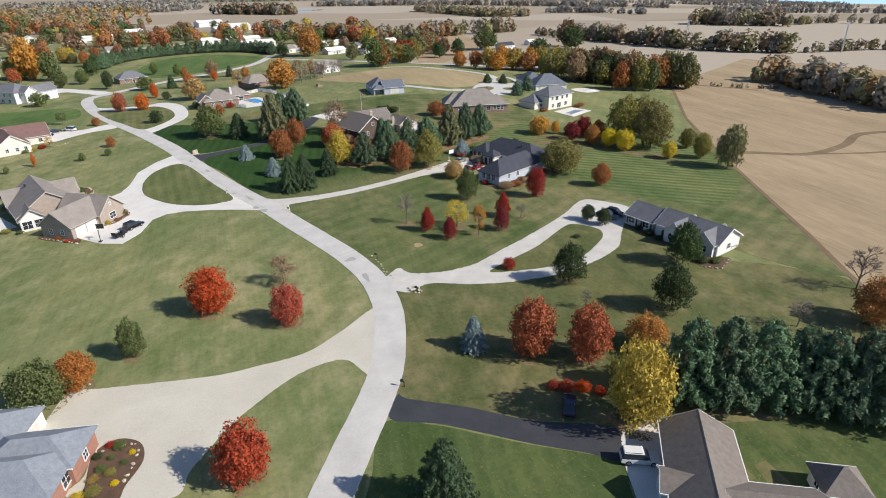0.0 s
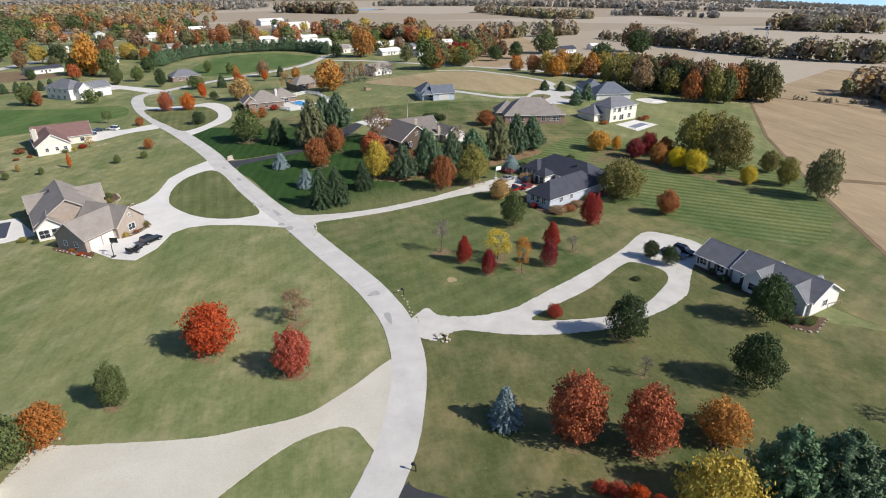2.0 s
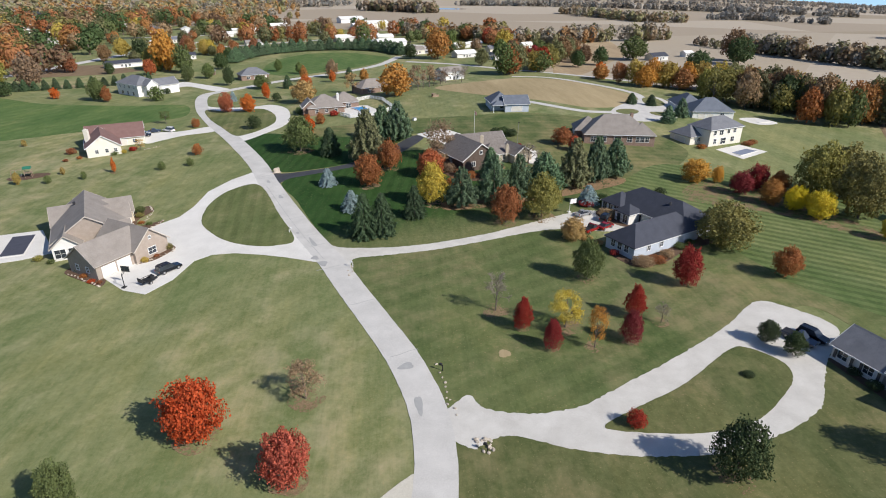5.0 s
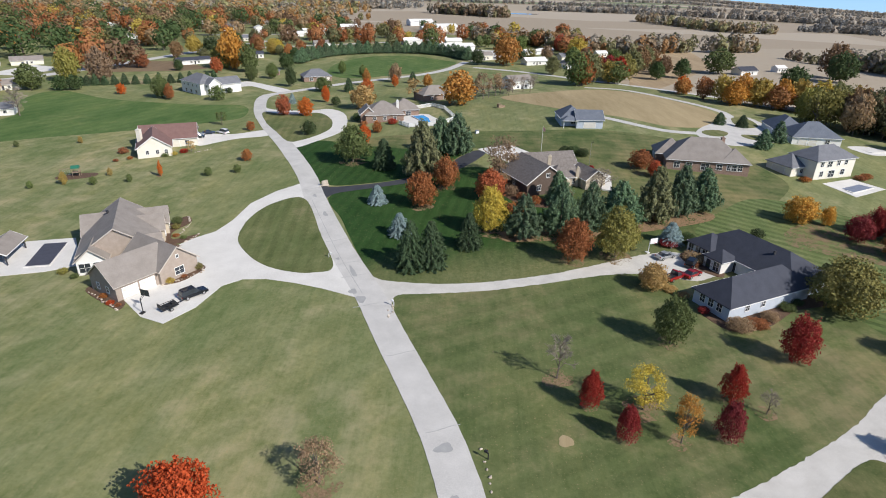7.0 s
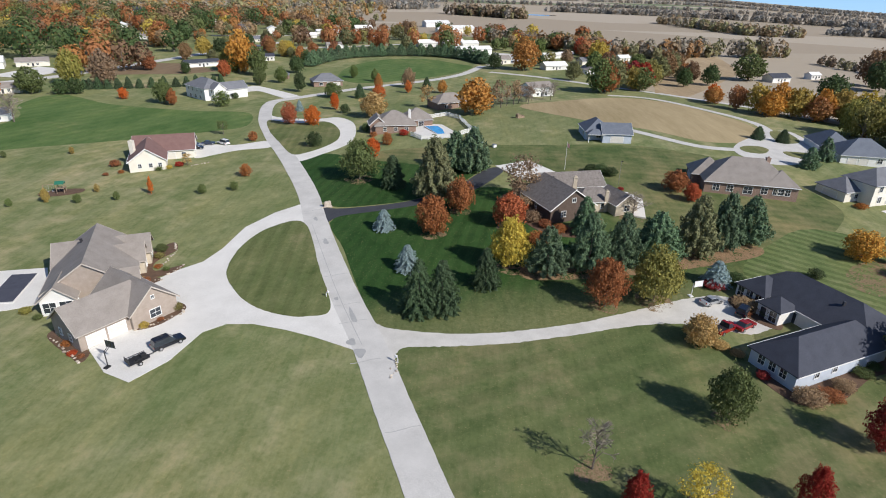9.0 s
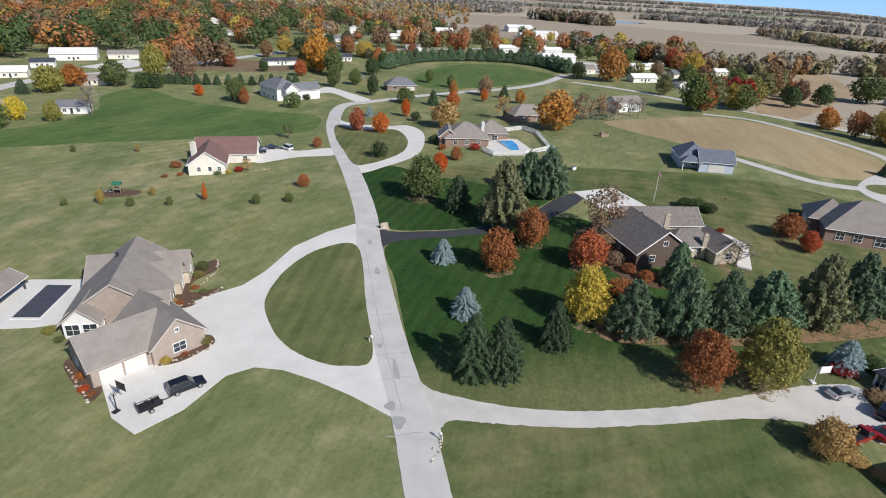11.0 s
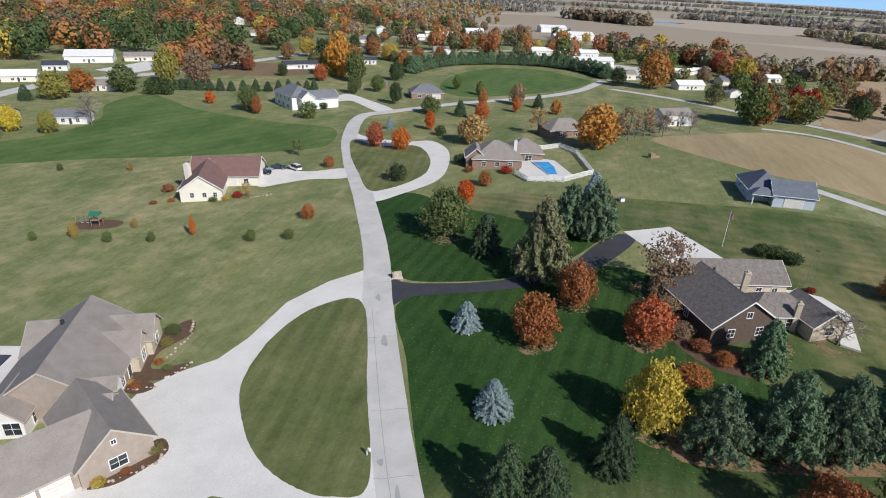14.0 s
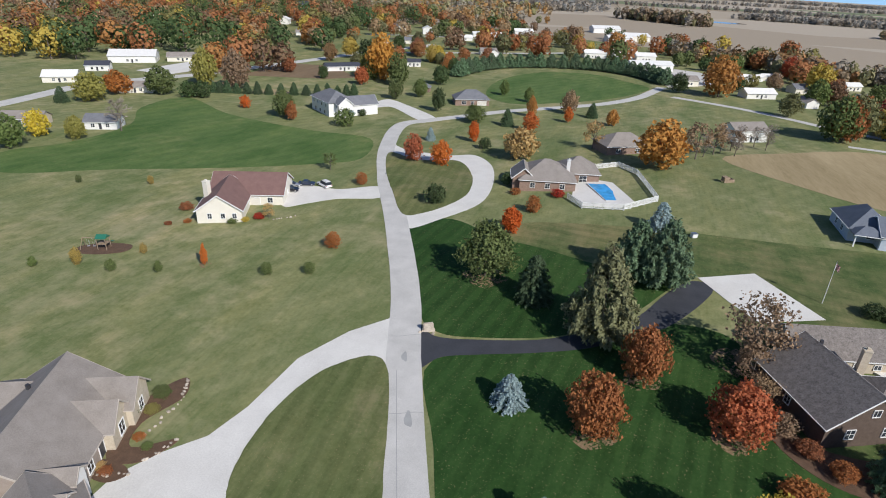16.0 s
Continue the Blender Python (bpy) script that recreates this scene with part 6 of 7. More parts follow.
drape("bare_plot", [(-206, 414), (-160, 428), (-148, 442), (-182, 474), (-214, 470)], 0.05, FURROW, "bare brown soil behind the hedge row", "plot", smooth=False)
drape("sand_court", [(-172, 374), (-154, 374), (-152, 386), (-170, 387)], 0.06, DRY_GRASS, "pale sand court beside the hedge row", "court", smooth=False)
drape("pond", [(40, 1330), (90, 1305), (150, 1290), (170, 1320), (110, 1345), (60, 1352)], 0.15, GLASS, "still pond shining among far fields", "water")


# ---- pools, decks and fences ----
WATER = glass_material("pool_water", (0.05, 0.27, 0.55), 0.04)
SLATE_COVER = surface("slate_pool_cover", (0.16, 0.19, 0.26), (0.24, 0.27, 0.34), 1.0, 10, 0.6, 0.2, 0.02)
COVER = surface("pool_cover", (0.045, 0.045, 0.06), (0.085, 0.085, 0.105), 1.0, 10, 0.6, 0.3, 0.03)


def pool(corners, name, surface_mat, label):
    ob = thing(name, corners[0][0], corners[0][1], 0, label, "swimming pool")
    ob_inv = ob.matrix_world.inverted()
    for nm, grow, lift, mat in (("coping", 0.5, 0.16, CONCRETE), ("water", 0.0, 0.18, surface_mat)):
        c = Vector((sum(p[0] for p in corners) / len(corners), sum(p[1] for p in corners) / len(corners)))
        bm = bmesh.new()
        top = []
        for p in corners:
            v = Vector(p) - c
            v = c + v * (1 + grow / v.length)
            top.append(bm.verts.new(ob_inv @ Vector((v.x, v.y, height(c.x, c.y) + lift))))
        f = bm.faces.new(top)
        r = bmesh.ops.extrude_face_region(bm, geom=[f])
        for v in r["geom"]:
            if isinstance(v, bmesh.types.BMVert):
                v.co.z -= 0.3
        bmesh.ops.recalc_face_normals(bm, faces=bm.faces[:])
        part(nm, bm, mat, ob)
    return ob


drape("pool_deck", [(-79.5, 171.0), (-70.0, 173.6), (-60.8, 160.4), (-66.0, 157.2), (-74.0, 154.6), (-80.5, 162.0)], 0.06, CONCRETE, "pale concrete deck round the covered pool", "deck", smooth=False)
pool([(-74.8, 169.9), (-70.3, 171.0), (-67.0, 160.0), (-71.4, 158.9)], "pool", COVER, "swimming pool under a dark winter cover")
cabana = thing("pool_cabana", -78, 163.5, 0, "open pool shelter with a dark taupe roof", "shelter")
block(cabana, -78.6, 163.0, 104, 9.0, 5.0, 2.6, 1.4, "gable", DARK_FRAME, SHINGLE_TAUPE, open_walls=True)
drape("pool_deck", [(-6.5, 292.0), (-1.5, 297.0), (3.5, 295.5), (10.0, 280.5), (6.5, 275.5), (-3.0, 274.5), (-6.0, 281.0)], 0.06, CONCRETE, "pale deck round the blue pool", "deck", smooth=False)
pool([(-3.0, 291.5), (1.7, 293.0), (7.0, 281.4), (2.8, 279.8)], "pool", WATER, "bright blue rectangular swimming pool")
drape("pool_deck", [(122.5, 219.5), (134.0, 225.0), (139.5, 217.5), (126.5, 209.8)], 0.06, CONCRETE, "pale deck round the small pool", "deck", smooth=False)
pool([(126.2, 216.2), (133.6, 220.4), (135.8, 217.6), (127.6, 213.0)], "pool", SLATE_COVER, "small swimming pool under a slate-blue cover")
drape("pool_deck", [(155.0, 262.0), (164.0, 264.0), (168.0, 256.0), (158.0, 253.0)], 0.06, CONCRETE, "pale deck of a round-ended pool", "deck")
pool([(158.0, 261.0), (163.0, 262.0), (165.0, 257.0), (160.0, 256.0)], "pool", CONCRETE, "pale covered swimming pool beside the wood")


def fence(line, tall, material, label):
    pts = []
    for a, b in zip(line[:-1], line[1:]):
        a, b = Vector(a), Vector(b)
        n = max(1, round((b - a).length / 2.4))
        pts += [a + (b - a) * i / n for i in range(n)]
    pts.append(Vector(line[-1]))
    ob = thing("fence", pts[0].x, pts[0].y, 0, label, "fence")
    z0 = ob.matrix_world.translation
    picket = bpy.data.meshes.new("picket")
    bm = boxes((-0.07, 0.07, -0.05, -0.03, 0.1, tall))
    bm.to_mesh(picket)
    bm.free()
    picket.materials.append(material)
    for p in pts:
        q = part("post", boxes((-0.09, 0.09, -0.09, 0.09, -0.2, tall + 0.1)), material, ob)
        q.location = (p.x - z0.x, p.y - z0.y, height(p.x, p.y) - z0.z)
    for a, b in zip(pts[:-1], pts[1:]):
        long = (b - a).length
        base = Matrix.Translation((a.x - z0.x, a.y - z0.y, height(a.x, a.y) - z0.z)) @ pose(0, 0, 0, 0, 0, heading(*a, *b))
        for z in (0.15, tall - 0.15):
            q = part("rail", boxes((0.09, long - 0.09, -0.04, 0.04, z, z + 0.12)), material, ob)
            q.matrix_local = base
        k = 0.22
        while k < long - 0.15:
            q = new("picket", picket)
            q.parent = ob
            q.matrix_local = base @ Matrix.Translation((k, 0, 0))
            k += 0.24
    return ob


drape("patio", [(46, 221.5), (49.2, 223.7), (53.3, 224), (57.8, 222.8), (60.8, 218.3), (58.8, 207), (56.2, 208), (56.6, 217), (50.1, 217)], 0.4, CONCRETE, "raised pale concrete patio behind the house", "patio", smooth=False, skirt=0.9)
fence([(-2.4, 308.1), (4.2, 313.0), (9.8, 305.4), (15.4, 282.5), (7.5, 274.0), (-2.5, 272.6), (-6.9, 278.6)], 1.6, TRIM, "white vinyl picket fence round the pool")


# ---- vehicles ----
def paint(name, colour, rough=0.25, metal=0.3):
    m, n, l, b = nodes_of(name)
    l.new(ramp_node(n, l, noise_node(n, l, position(n), 3.0, 3.0), [(0.3, tuple(c * 0.9 for c in colour)), (0.7, colour)]), b.inputs["Base Color"])
    b.inputs["Roughness"].default_value, b.inputs["Metallic"].default_value = rough, metal
    b.inputs["Coat Weight"].default_value = 0.6
    return m


CAR_BLACK, CAR_WHITE, CAR_SILVER, CAR_RED, CAR_BLUE = paint("car_paint_navy_black", (0.012, 0.014, 0.022)), paint("car_paint_white", (0.75, 0.75, 0.74), 0.3, 0.0), paint("car_paint_silver", (0.55, 0.56, 0.58), 0.3, 0.6), paint("car_paint_red", (0.35, 0.015, 0.015)), paint("car_paint_dark_blue", (0.03, 0.04, 0.07))
TYRE = surface("tyre_rubber", (0.015, 0.015, 0.015), (0.04, 0.04, 0.04), 4, 6, 0.9, 0.2, 0.01)
RIM = surface("wheel_alloy", (0.45, 0.45, 0.46), (0.6, 0.6, 0.61), 4, 6, 0.35, 0.0, metal=0.9)
LAMP_RED, LAMP_CLEAR = paint("tail_lamp", (0.4, 0.01, 0.01), 0.15, 0.0), paint("head_lamp", (0.7, 0.72, 0.75), 0.1, 0.2)
STEEL = surface("dark_steel", (0.02, 0.02, 0.022), (0.06, 0.06, 0.065), 3, 6, 0.55, 0.2, 0.01, metal=0.5)


def disc(radius, wide, sides=14):
    bm = bmesh.new()
    bmesh.ops.create_cone(bm, cap_ends=True, segments=sides, radius1=radius, radius2=radius, depth=wide, matrix=Matrix.Rotation(radians(90), 4, "Y"))
    return bm


def wheel(car, x, y, radius):
    t = part("wheel", disc(radius, 0.24), TYRE, car)
    t.location = (x, y, radius)
    r = part("rim", disc(radius * 0.62, 0.27, 10), RIM, t, "silver alloy rim")
    return t


def tapered(section, wide, narrow, z0, z1):
    """A side profile of (y, z) drawn across, leaning in towards the top."""
    bm = prism(section, -wide / 2, wide / 2)
    for v in bm.verts:
        k = min(1.0, max(0.0, (v.co.z - z0) / (z1 - z0)))
        v.co.x *= 1 - (1 - narrow) * k
    bmesh.ops.bevel(bm, geom=bm.edges[:], offset=0.05, segments=2, affect="EDGES", profile=0.5)
    return bm


def car(x, y, turn, colour, label, style="suv", long=4.8, wide=1.9, tall=1.75):
    """A parked vehicle; its nose points along turn (degrees from +y)."""
    ob = thing("pickup_truck" if style == "pickup" else "car", x, y, turn, label, "car", lift=0.08)
    h, waist = long / 2, 0.95 if style != "sedan" else 0.85
    tall = tall if style != "sedan" else 1.45
    body = [(-h, 0.35), (h - 0.1, 0.32), (h, 0.5), (h - 0.05, 0.75), (h * 0.5, waist), (-h + 0.05, waist + 0.03), (-h, 0.7)]
    part("body", tapered(body, wide, 0.9, 0.5, 1.1), colour, ob)
    back = {"suv": (-h + 0.08, -h + 0.3), "sedan": (-h * 0.72, -h * 0.38), "pickup": (-h * 0.18, -h * 0.1)}[style]
    cab = [(back[0], waist - 0.02), (h * 0.46, waist - 0.02), (h * 0.12, tall - 0.06), (back[1], tall - 0.06)]
    part("cabin_glass", tapered(cab, wide * 0.93, 0.82, waist, tall), GLASS, ob, "dark tinted car windows")
    top = [(back[1] - 0.04, tall - 0.1), (h * 0.14, tall - 0.1), (h * 0.08, tall), (back[1] + 0.06, tall)]
    part("roof_panel", tapered(top, wide * 0.8, 0.92, tall - 0.1, tall), colour, ob)
    if style == "suv":
        for sx in (-1, 1):
            part("roof_rail", boxes((sx * wide * 0.34 - 0.02, sx * wide * 0.34 + 0.02, -h + 0.5, h * 0.05, tall, tall + 0.06)), STEEL, ob)
    if style == "pickup":
        part("load_bed", boxes((-wide * 0.4, wide * 0.4, -h + 0.15, -h * 0.22, waist - 0.02, waist + 0.04)), STEEL, ob, "dark load bed liner")
    for sx in (-1, 1):
        for sy in (-0.62, 0.62):
            wheel(ob, sx * (wide / 2 - 0.1), sy * h, 0.36)
        part("headlight", boxes((sx * wide * 0.36 - 0.16, sx * wide * 0.36 + 0.16, h - 0.12, h + 0.01, 0.6, 0.74)), LAMP_CLEAR, ob)
        part("tail_light", boxes((sx * wide * 0.4 - 0.1, sx * wide * 0.4 + 0.1, -h - 0.015, -h + 0.1, 0.66, 0.9)), LAMP_RED, ob)
        part("side_mirror", boxes((sx * wide * 0.52 - 0.08, sx * wide * 0.52 + 0.08, h * 0.3, h * 0.3 + 0.12, waist, waist + 0.16)), colour, ob)
    return ob


car(-32.4, 149.3, -39, CAR_BLACK, "navy-black sport utility car hitched to a trailer", "suv", 5.1, 2.0, 1.85)
trailer = thing("utility_trailer", -34.6, 144.5, -36, "black open utility trailer loaded with gear", "trailer", lift=0.08)
part("deck", boxes((-0.9, 0.9, -1.7, 1.3, 0.55, 0.63)), STEEL, trailer)
for sx in (-1, 1):
    part("side_rail", boxes((sx * 0.92 - 0.03, sx * 0.92 + 0.03, -1.7, 1.3, 0.63, 0.72), (sx * 0.92 - 0.03, sx * 0.92 + 0.03, -1.7, 1.3, 0.95, 1.02), *[(sx * 0.92 - 0.03, sx * 0.92 + 0.03, k - 0.03, k + 0.03, 0.72, 0.95) for k in (-1.6, -0.6, 0.4, 1.25)]), STEEL, trailer)
    wheel(trailer, sx * 1.08, -0.3, 0.34)
part("tailgate", boxes((-0.9, 0.9, -1.78, -1.72, 0.6, 1.5)), STEEL, trailer, "raised mesh ramp gate")
part("drawbar", boxes((-0.06, 0.06, 1.3, 2.6, 0.5, 0.6), (-0.25, 0.25, 1.3, 1.5, 0.5, 0.6)), STEEL, trailer)
part("crate", boxes((-0.55, 0.2, 0.35, 1.15, 0.63, 1.1), (0.1, 0.6, -0.6, 0.2, 0.63, 0.9)), STEEL, trailer, "dark equipment load")
car(40.2, 43.8, -114, CAR_WHITE, "white sport utility car with roof rails on the pad", "suv", 4.9, 2.0, 1.8)
car(36.9, 55.6, -32, CAR_BLUE, "dark blue car in the shade of a tree", "sedan", 4.6, 1.85)
car(61.5, 169.6, -62, CAR_SILVER, "silver sedan parked on the gravel", "sedan", 4.5, 1.85)
car(60.6, 160.6, -55, CAR_RED, "red pickup truck with a dark bed", "pickup", 5.4, 2.0, 1.85)
car(64.4, 161.8, -55, CAR_RED, "red car beside the garage", "sedan", 4.5, 1.85)
car(66.2, 166.6, -40, CAR_BLACK, "black car beside the shrubs", "suv", 4.7, 1.9)
car(80.9, 114.2, -150, CAR_BLUE, "dark pickup truck beside the ranch house", "pickup", 5.4, 2.0, 1.85)
car(83.6, 114.6, -150, CAR_BLACK, "black car beside the ranch house", "suv", 4.8, 1.95)
car(-72.0, 267.4, 60, CAR_WHITE, "white van on the concrete drive", "suv", 5.0, 2.0, 1.9)
car(-78.6, 260.6, -68, CAR_BLACK, "black car beside the cream house", "suv", 4.7, 1.9)
car(-80.2, 264.0, -68, CAR_SILVER, "silver car beside the cream house", "sedan", 4.6, 1.85)
car(-77.0, 266.5, -68, CAR_BLUE, "dark car beside the cream house", "sedan", 4.6, 1.85)
car(110, 452, -60, CAR_BLACK, "dark car on the town street", "sedan")


# ---- basketball hoops, mailboxes, flagpole, sign, play set ----
def tube(bm, a, b, r0, r1=None, sides=8):
    a, b = Vector(a), Vector(b)
    d = b - a
    m = Matrix.Translation((a + b) / 2) @ d.to_track_quat("Z", "Y").to_matrix().to_4x4()
    bmesh.ops.create_cone(bm, cap_ends=True, segments=sides, radius1=r0, radius2=r0 if r1 is None else r1, depth=d.length, matrix=m)


def tube_mesh(*specs, sides=8):
    bm = bmesh.new()
    for s in specs:
        tube(bm, *s, sides=sides)
    return bm


def hoop(x, y, turn, post_mat, label):
    ob = thing("basketball_hoop", x, y, turn, label, "basketball hoop")
    part("base", boxes((-0.35, 0.35, -0.6, 0.3, 0, 0.2)), post_mat, ob)
    part("post", tube_mesh(((0, 0, 0.1), (0, 0, 2.9), 0.08), ((0, 0, 2.5), (0, 1.2, 3.2), 0.05), ((0, 0, 2.9), (0, 1.2, 3.5), 0.05)), post_mat, ob)
    part("backboard", boxes((-0.9, 0.9, 1.2, 1.25, 2.9, 3.95)), GLASS if post_mat is STEEL else TRIM, ob, "rectangular backboard")
    part("frame_edge", boxes((-0.95, 0.95, 1.18, 1.27, 3.95, 4.02), (-0.95, 0.95, 1.18, 1.27, 2.83, 2.9)), post_mat, ob)
    bm = bmesh.new()
    for i in range(14):
        w0, w1 = 2 * math.pi * i / 14, 2 * math.pi * (i + 1) / 14
        tube(bm, (0.23 * math.cos(w0), 1.52 + 0.23 * math.sin(w0), 3.05), (0.23 * math.cos(w1), 1.52 + 0.23 * math.sin(w1), 3.05), 0.015, sides=5)
    part("rim", bm, LAMP_RED, ob, "thin red metal rim")


hoop(-38.7, 142.9, -15, STEEL, "black portable basketball hoop beside the garage drive")
hoop(58.5, 171.8, 200, TRIM, "white basketball hoop at the edge of the gravel")


def mailbox(x, y, turn, material, label):
    ob = thing("mailbox", x, y, turn, label, "mailbox")
    part("post", boxes((-0.06, 0.06, -0.06, 0.06, -0.1, 1.05), (-0.05, 0.05, -0.06, 0.55, 0.95, 1.05)), material, ob)
    bm = prism([(0.1, 1.05), (0.6, 1.05), (0.6, 1.25), (0.52, 1.36), (0.18, 1.36), (0.1, 1.25)], -0.13, 0.13)
    part("letter_box", bm, material, ob)
    part("flag", boxes((0.14, 0.16, 0.2, 0.24, 1.15, 1.45)), LAMP_RED, ob, "small red flag")


mailbox(15.9, 68.5, 60, STEEL, "dark mailbox on a post beside the lane")
mailbox(25.6, 94.6, 60, STEEL, "dark mailbox on a post among white stones")
mailbox(-10.6, 166.6, -110, TRIM, "white mailbox beside the teardrop lawn")
mailbox(5.4, 147.4, 60, TRIM, "white mailbox where the gravel drive begins")
mailbox(21.2, 111.4, 60, STEEL, "dark mailbox at the lawn's edge")

pole = thing("flagpole", 43.3, 240.2, 0, "tall white flagpole with a small drooping flag", "flagpole")
part("pole", tube_mesh(((0, 0, -0.2), (0, 0, 8.2), 0.07, 0.04)), TRIM, pole)
part("ball", tube_mesh(((0, 0, 8.2), (0, 0, 8.35), 0.09)), RIM, pole)
bm = bmesh.new()
rows = [[bm.verts.new((0.06 + 0.12 * i, 0.1 * math.sin(i * 1.3 + j * 0.4), 8.0 - 0.28 * j - 0.09 * i)) for i in range(7)] for j in range(5)]
for j in range(4):
    for i in range(6):
        bm.faces.new((rows[j][i], rows[j][i + 1], rows[j + 1][i + 1], rows[j + 1][i]))
bmesh.ops.solidify(bm, geom=bm.faces[:], thickness=0.02)
part("flag", bm, paint("flag_cloth", (0.5, 0.3, 0.28), 0.8, 0.0), pole, "faded red and white cloth")
mast = thing("light_pole", 56.5, 228.1, 0, "slim pale pole behind the house", "pole")
part("pole", tube_mesh(((0, 0, -0.2), (0, 0, 7.0), 0.06, 0.04)), RIM, mast)
part("lamp_head", boxes((-0.12, 0.5, -0.1, 0.1, 6.95, 7.08)), STEEL, mast)


def rock(seed, size, flat=0.65):
    r = random.Random(seed)
    bm = bmesh.new()
    bmesh.ops.create_icosphere(bm, subdivisions=1, radius=size)
    for v in bm.verts:
        v.co *= r.uniform(0.75, 1.2)
        v.co.z *= flat
    return bm


ROCKS = []
for s in range(4):
    me = bpy.data.meshes.new("stone")
    bm = rock(s, 1.0)
    bm.to_mesh(me)
    bm.free()
    me.materials.append(STONE)
    ROCKS.append(me)


def stone(x, y, size, label="rough buff garden stone", group="garden stones"):
    ob = new("stone", ROCKS[int(abs(x * 13 + y * 7)) % 4])
    ob.matrix_basis = pose(x, y, height(x, y) + size * 0.3, 0, 0, (x * 91 + y * 57) % 360) @ Matrix.Diagonal((size, size * 0.8, size, 1))
    return tagged(ob, label, "stone", group)


sign = thing("stone_sign", -21.1, 211.0, 20, "rough upright entrance stone beside the lane", "stone")
bm = boxes((-0.9, 0.9, -0.35, 0.35, -0.2, 1.5))
bmesh.ops.bevel(bm, geom=bm.edges[:], offset=0.18, segments=2, affect="EDGES")
for v in bm.verts:
    v.co += Vector((math.sin(v.co.z * 4) * 0.08, 0, math.sin(v.co.x * 3) * 0.12))
part("slab", bm, STONE, sign)
part("plinth", boxes((-1.1, 1.1, -0.5, 0.5, -0.1, 0.14)), STONE, sign)
stone(-20.0, 210.2, 0.4)
stone(-22.2, 210.0, 0.35)
for i in range(16):
    stone(25.2 + random.uniform(-1.6, 1.6), 95.6 + random.uniform(-1.3, 1.3), random.uniform(0.2, 0.42), "pale limestone rubble at the driveway corner", "driveway corner stones")
for i in range(12):
    stone(20.6 + 0.12 * i + random.uniform(-0.5, 0.5), 112.5 - 1.0 * i + random.uniform(-0.6, 0.6), random.uniform(0.14, 0.3), "pale stone along the lane's edge", "lane edge stones")
for i in range(9):
    stone(4.6 + random.uniform(-0.9, 0.9), 148.0 - 0.9 * i * 0.6, random.uniform(0.15, 0.3), "pale stone along the lane's edge", "lane edge stones")

SLIDE = paint("green_plastic", (0.03, 0.16, 0.1), 0.4, 0.0)
drape("play_bed", [(-101.5, 215.0), (-97.5, 218.5), (-92.0, 219.5), (-91.0, 216.5), (-95.0, 213.5), (-99.5, 212.6)], 0.05, MULCH, "dark mulch bed under the play set", "bed")
play = thing("play_set", -96.0, 216.2, 20, "wooden climbing frame with a green slide", "play set")
for sx in (-1, 1):
    for sy in (-1, 1):
        part("post", boxes((sx * 0.9 - 0.06, sx * 0.9 + 0.06, sy * 0.9 - 0.06, sy * 0.9 + 0.06, 0, 2.6)), WOOD, play)
part("platform", boxes((-0.96, 0.96, -0.96, 0.96, 1.3, 1.4)), WOOD, play)
part("canopy", prism([(-1.1, 2.6), (1.1, 2.6), (0, 3.3)], -1.1, 1.1), SLIDE, play, "green pitched canopy")
part("slide", prism([(0.9, 1.4), (3.4, 0.25), (3.6, 0.25), (3.6, 0.15), (3.4, 0.15), (0.9, 1.3)], -0.3, 0.3), SLIDE, play, "green plastic slide")
part("swing_beam", tube_mesh(((-0.9, 0, 2.4), (-4.2, 0, 2.4), 0.07), ((-4.2, 0, 2.4), (-4.5, -1.1, 0), 0.06), ((-4.2, 0, 2.4), (-4.5, 1.1, 0), 0.06)), WOOD, play)
for k in (-2.0, -3.2):
    part("swing", boxes((k - 0.25, k + 0.25, -0.1, 0.1, 0.5, 0.55), (k - 0.24, k - 0.22, -0.01, 0.01, 0.55, 2.35), (k + 0.22, k + 0.24, -0.01, 0.01, 0.55, 2.35)), LAMP_CLEAR, play, "pale swing seat on chains")
cart = thing("wooden_cart", 34.1, 305.4, 30, "weathered timber play structure on the open lawn", "cart")
part("frame", boxes((-1.6, 1.6, -0.8, -0.65, 0, 0.9), (-1.6, 1.6, 0.65, 0.8, 0, 0.9), (-1.6, -1.4, -0.65, 0.65, 0.3, 1.5), (1.4, 1.6, -0.65, 0.65, 0.3, 0.9)), WOOD, cart)
part("roof_board", boxes((-1.8, -0.2, -0.9, 0.9, 1.5, 1.6)), WOOD, cart)
crate = thing("utility_box", 22.9, 262.0, 30, "small pale utility box on the lawn", "utility box")
part("cabinet", boxes((-0.6, 0.6, -0.5, 0.5, 0, 0.9)), TRIM, crate)
part("lid", boxes((-0.66, 0.66, -0.56, 0.56, 0.9, 1.0)), RIM, crate)

# twin-pole power pylon in the fields
for x, y in ((346, 410), (420, 330)):
    py = thing("power_pylon", x, y, 30, "tall pale steel power pylon in the stubble", "pylon")
    part("mast", tube_mesh(((-2, 0, 0), (-1.2, 0, 22), 0.35, 0.2), ((2, 0, 0), (1.2, 0, 22), 0.35, 0.2)), RIM, py)
    part("crossarm", tube_mesh(((-6, 0, 20), (6, 0, 20), 0.2), ((-4, 0, 16), (4, 0, 16), 0.2)), RIM, py)

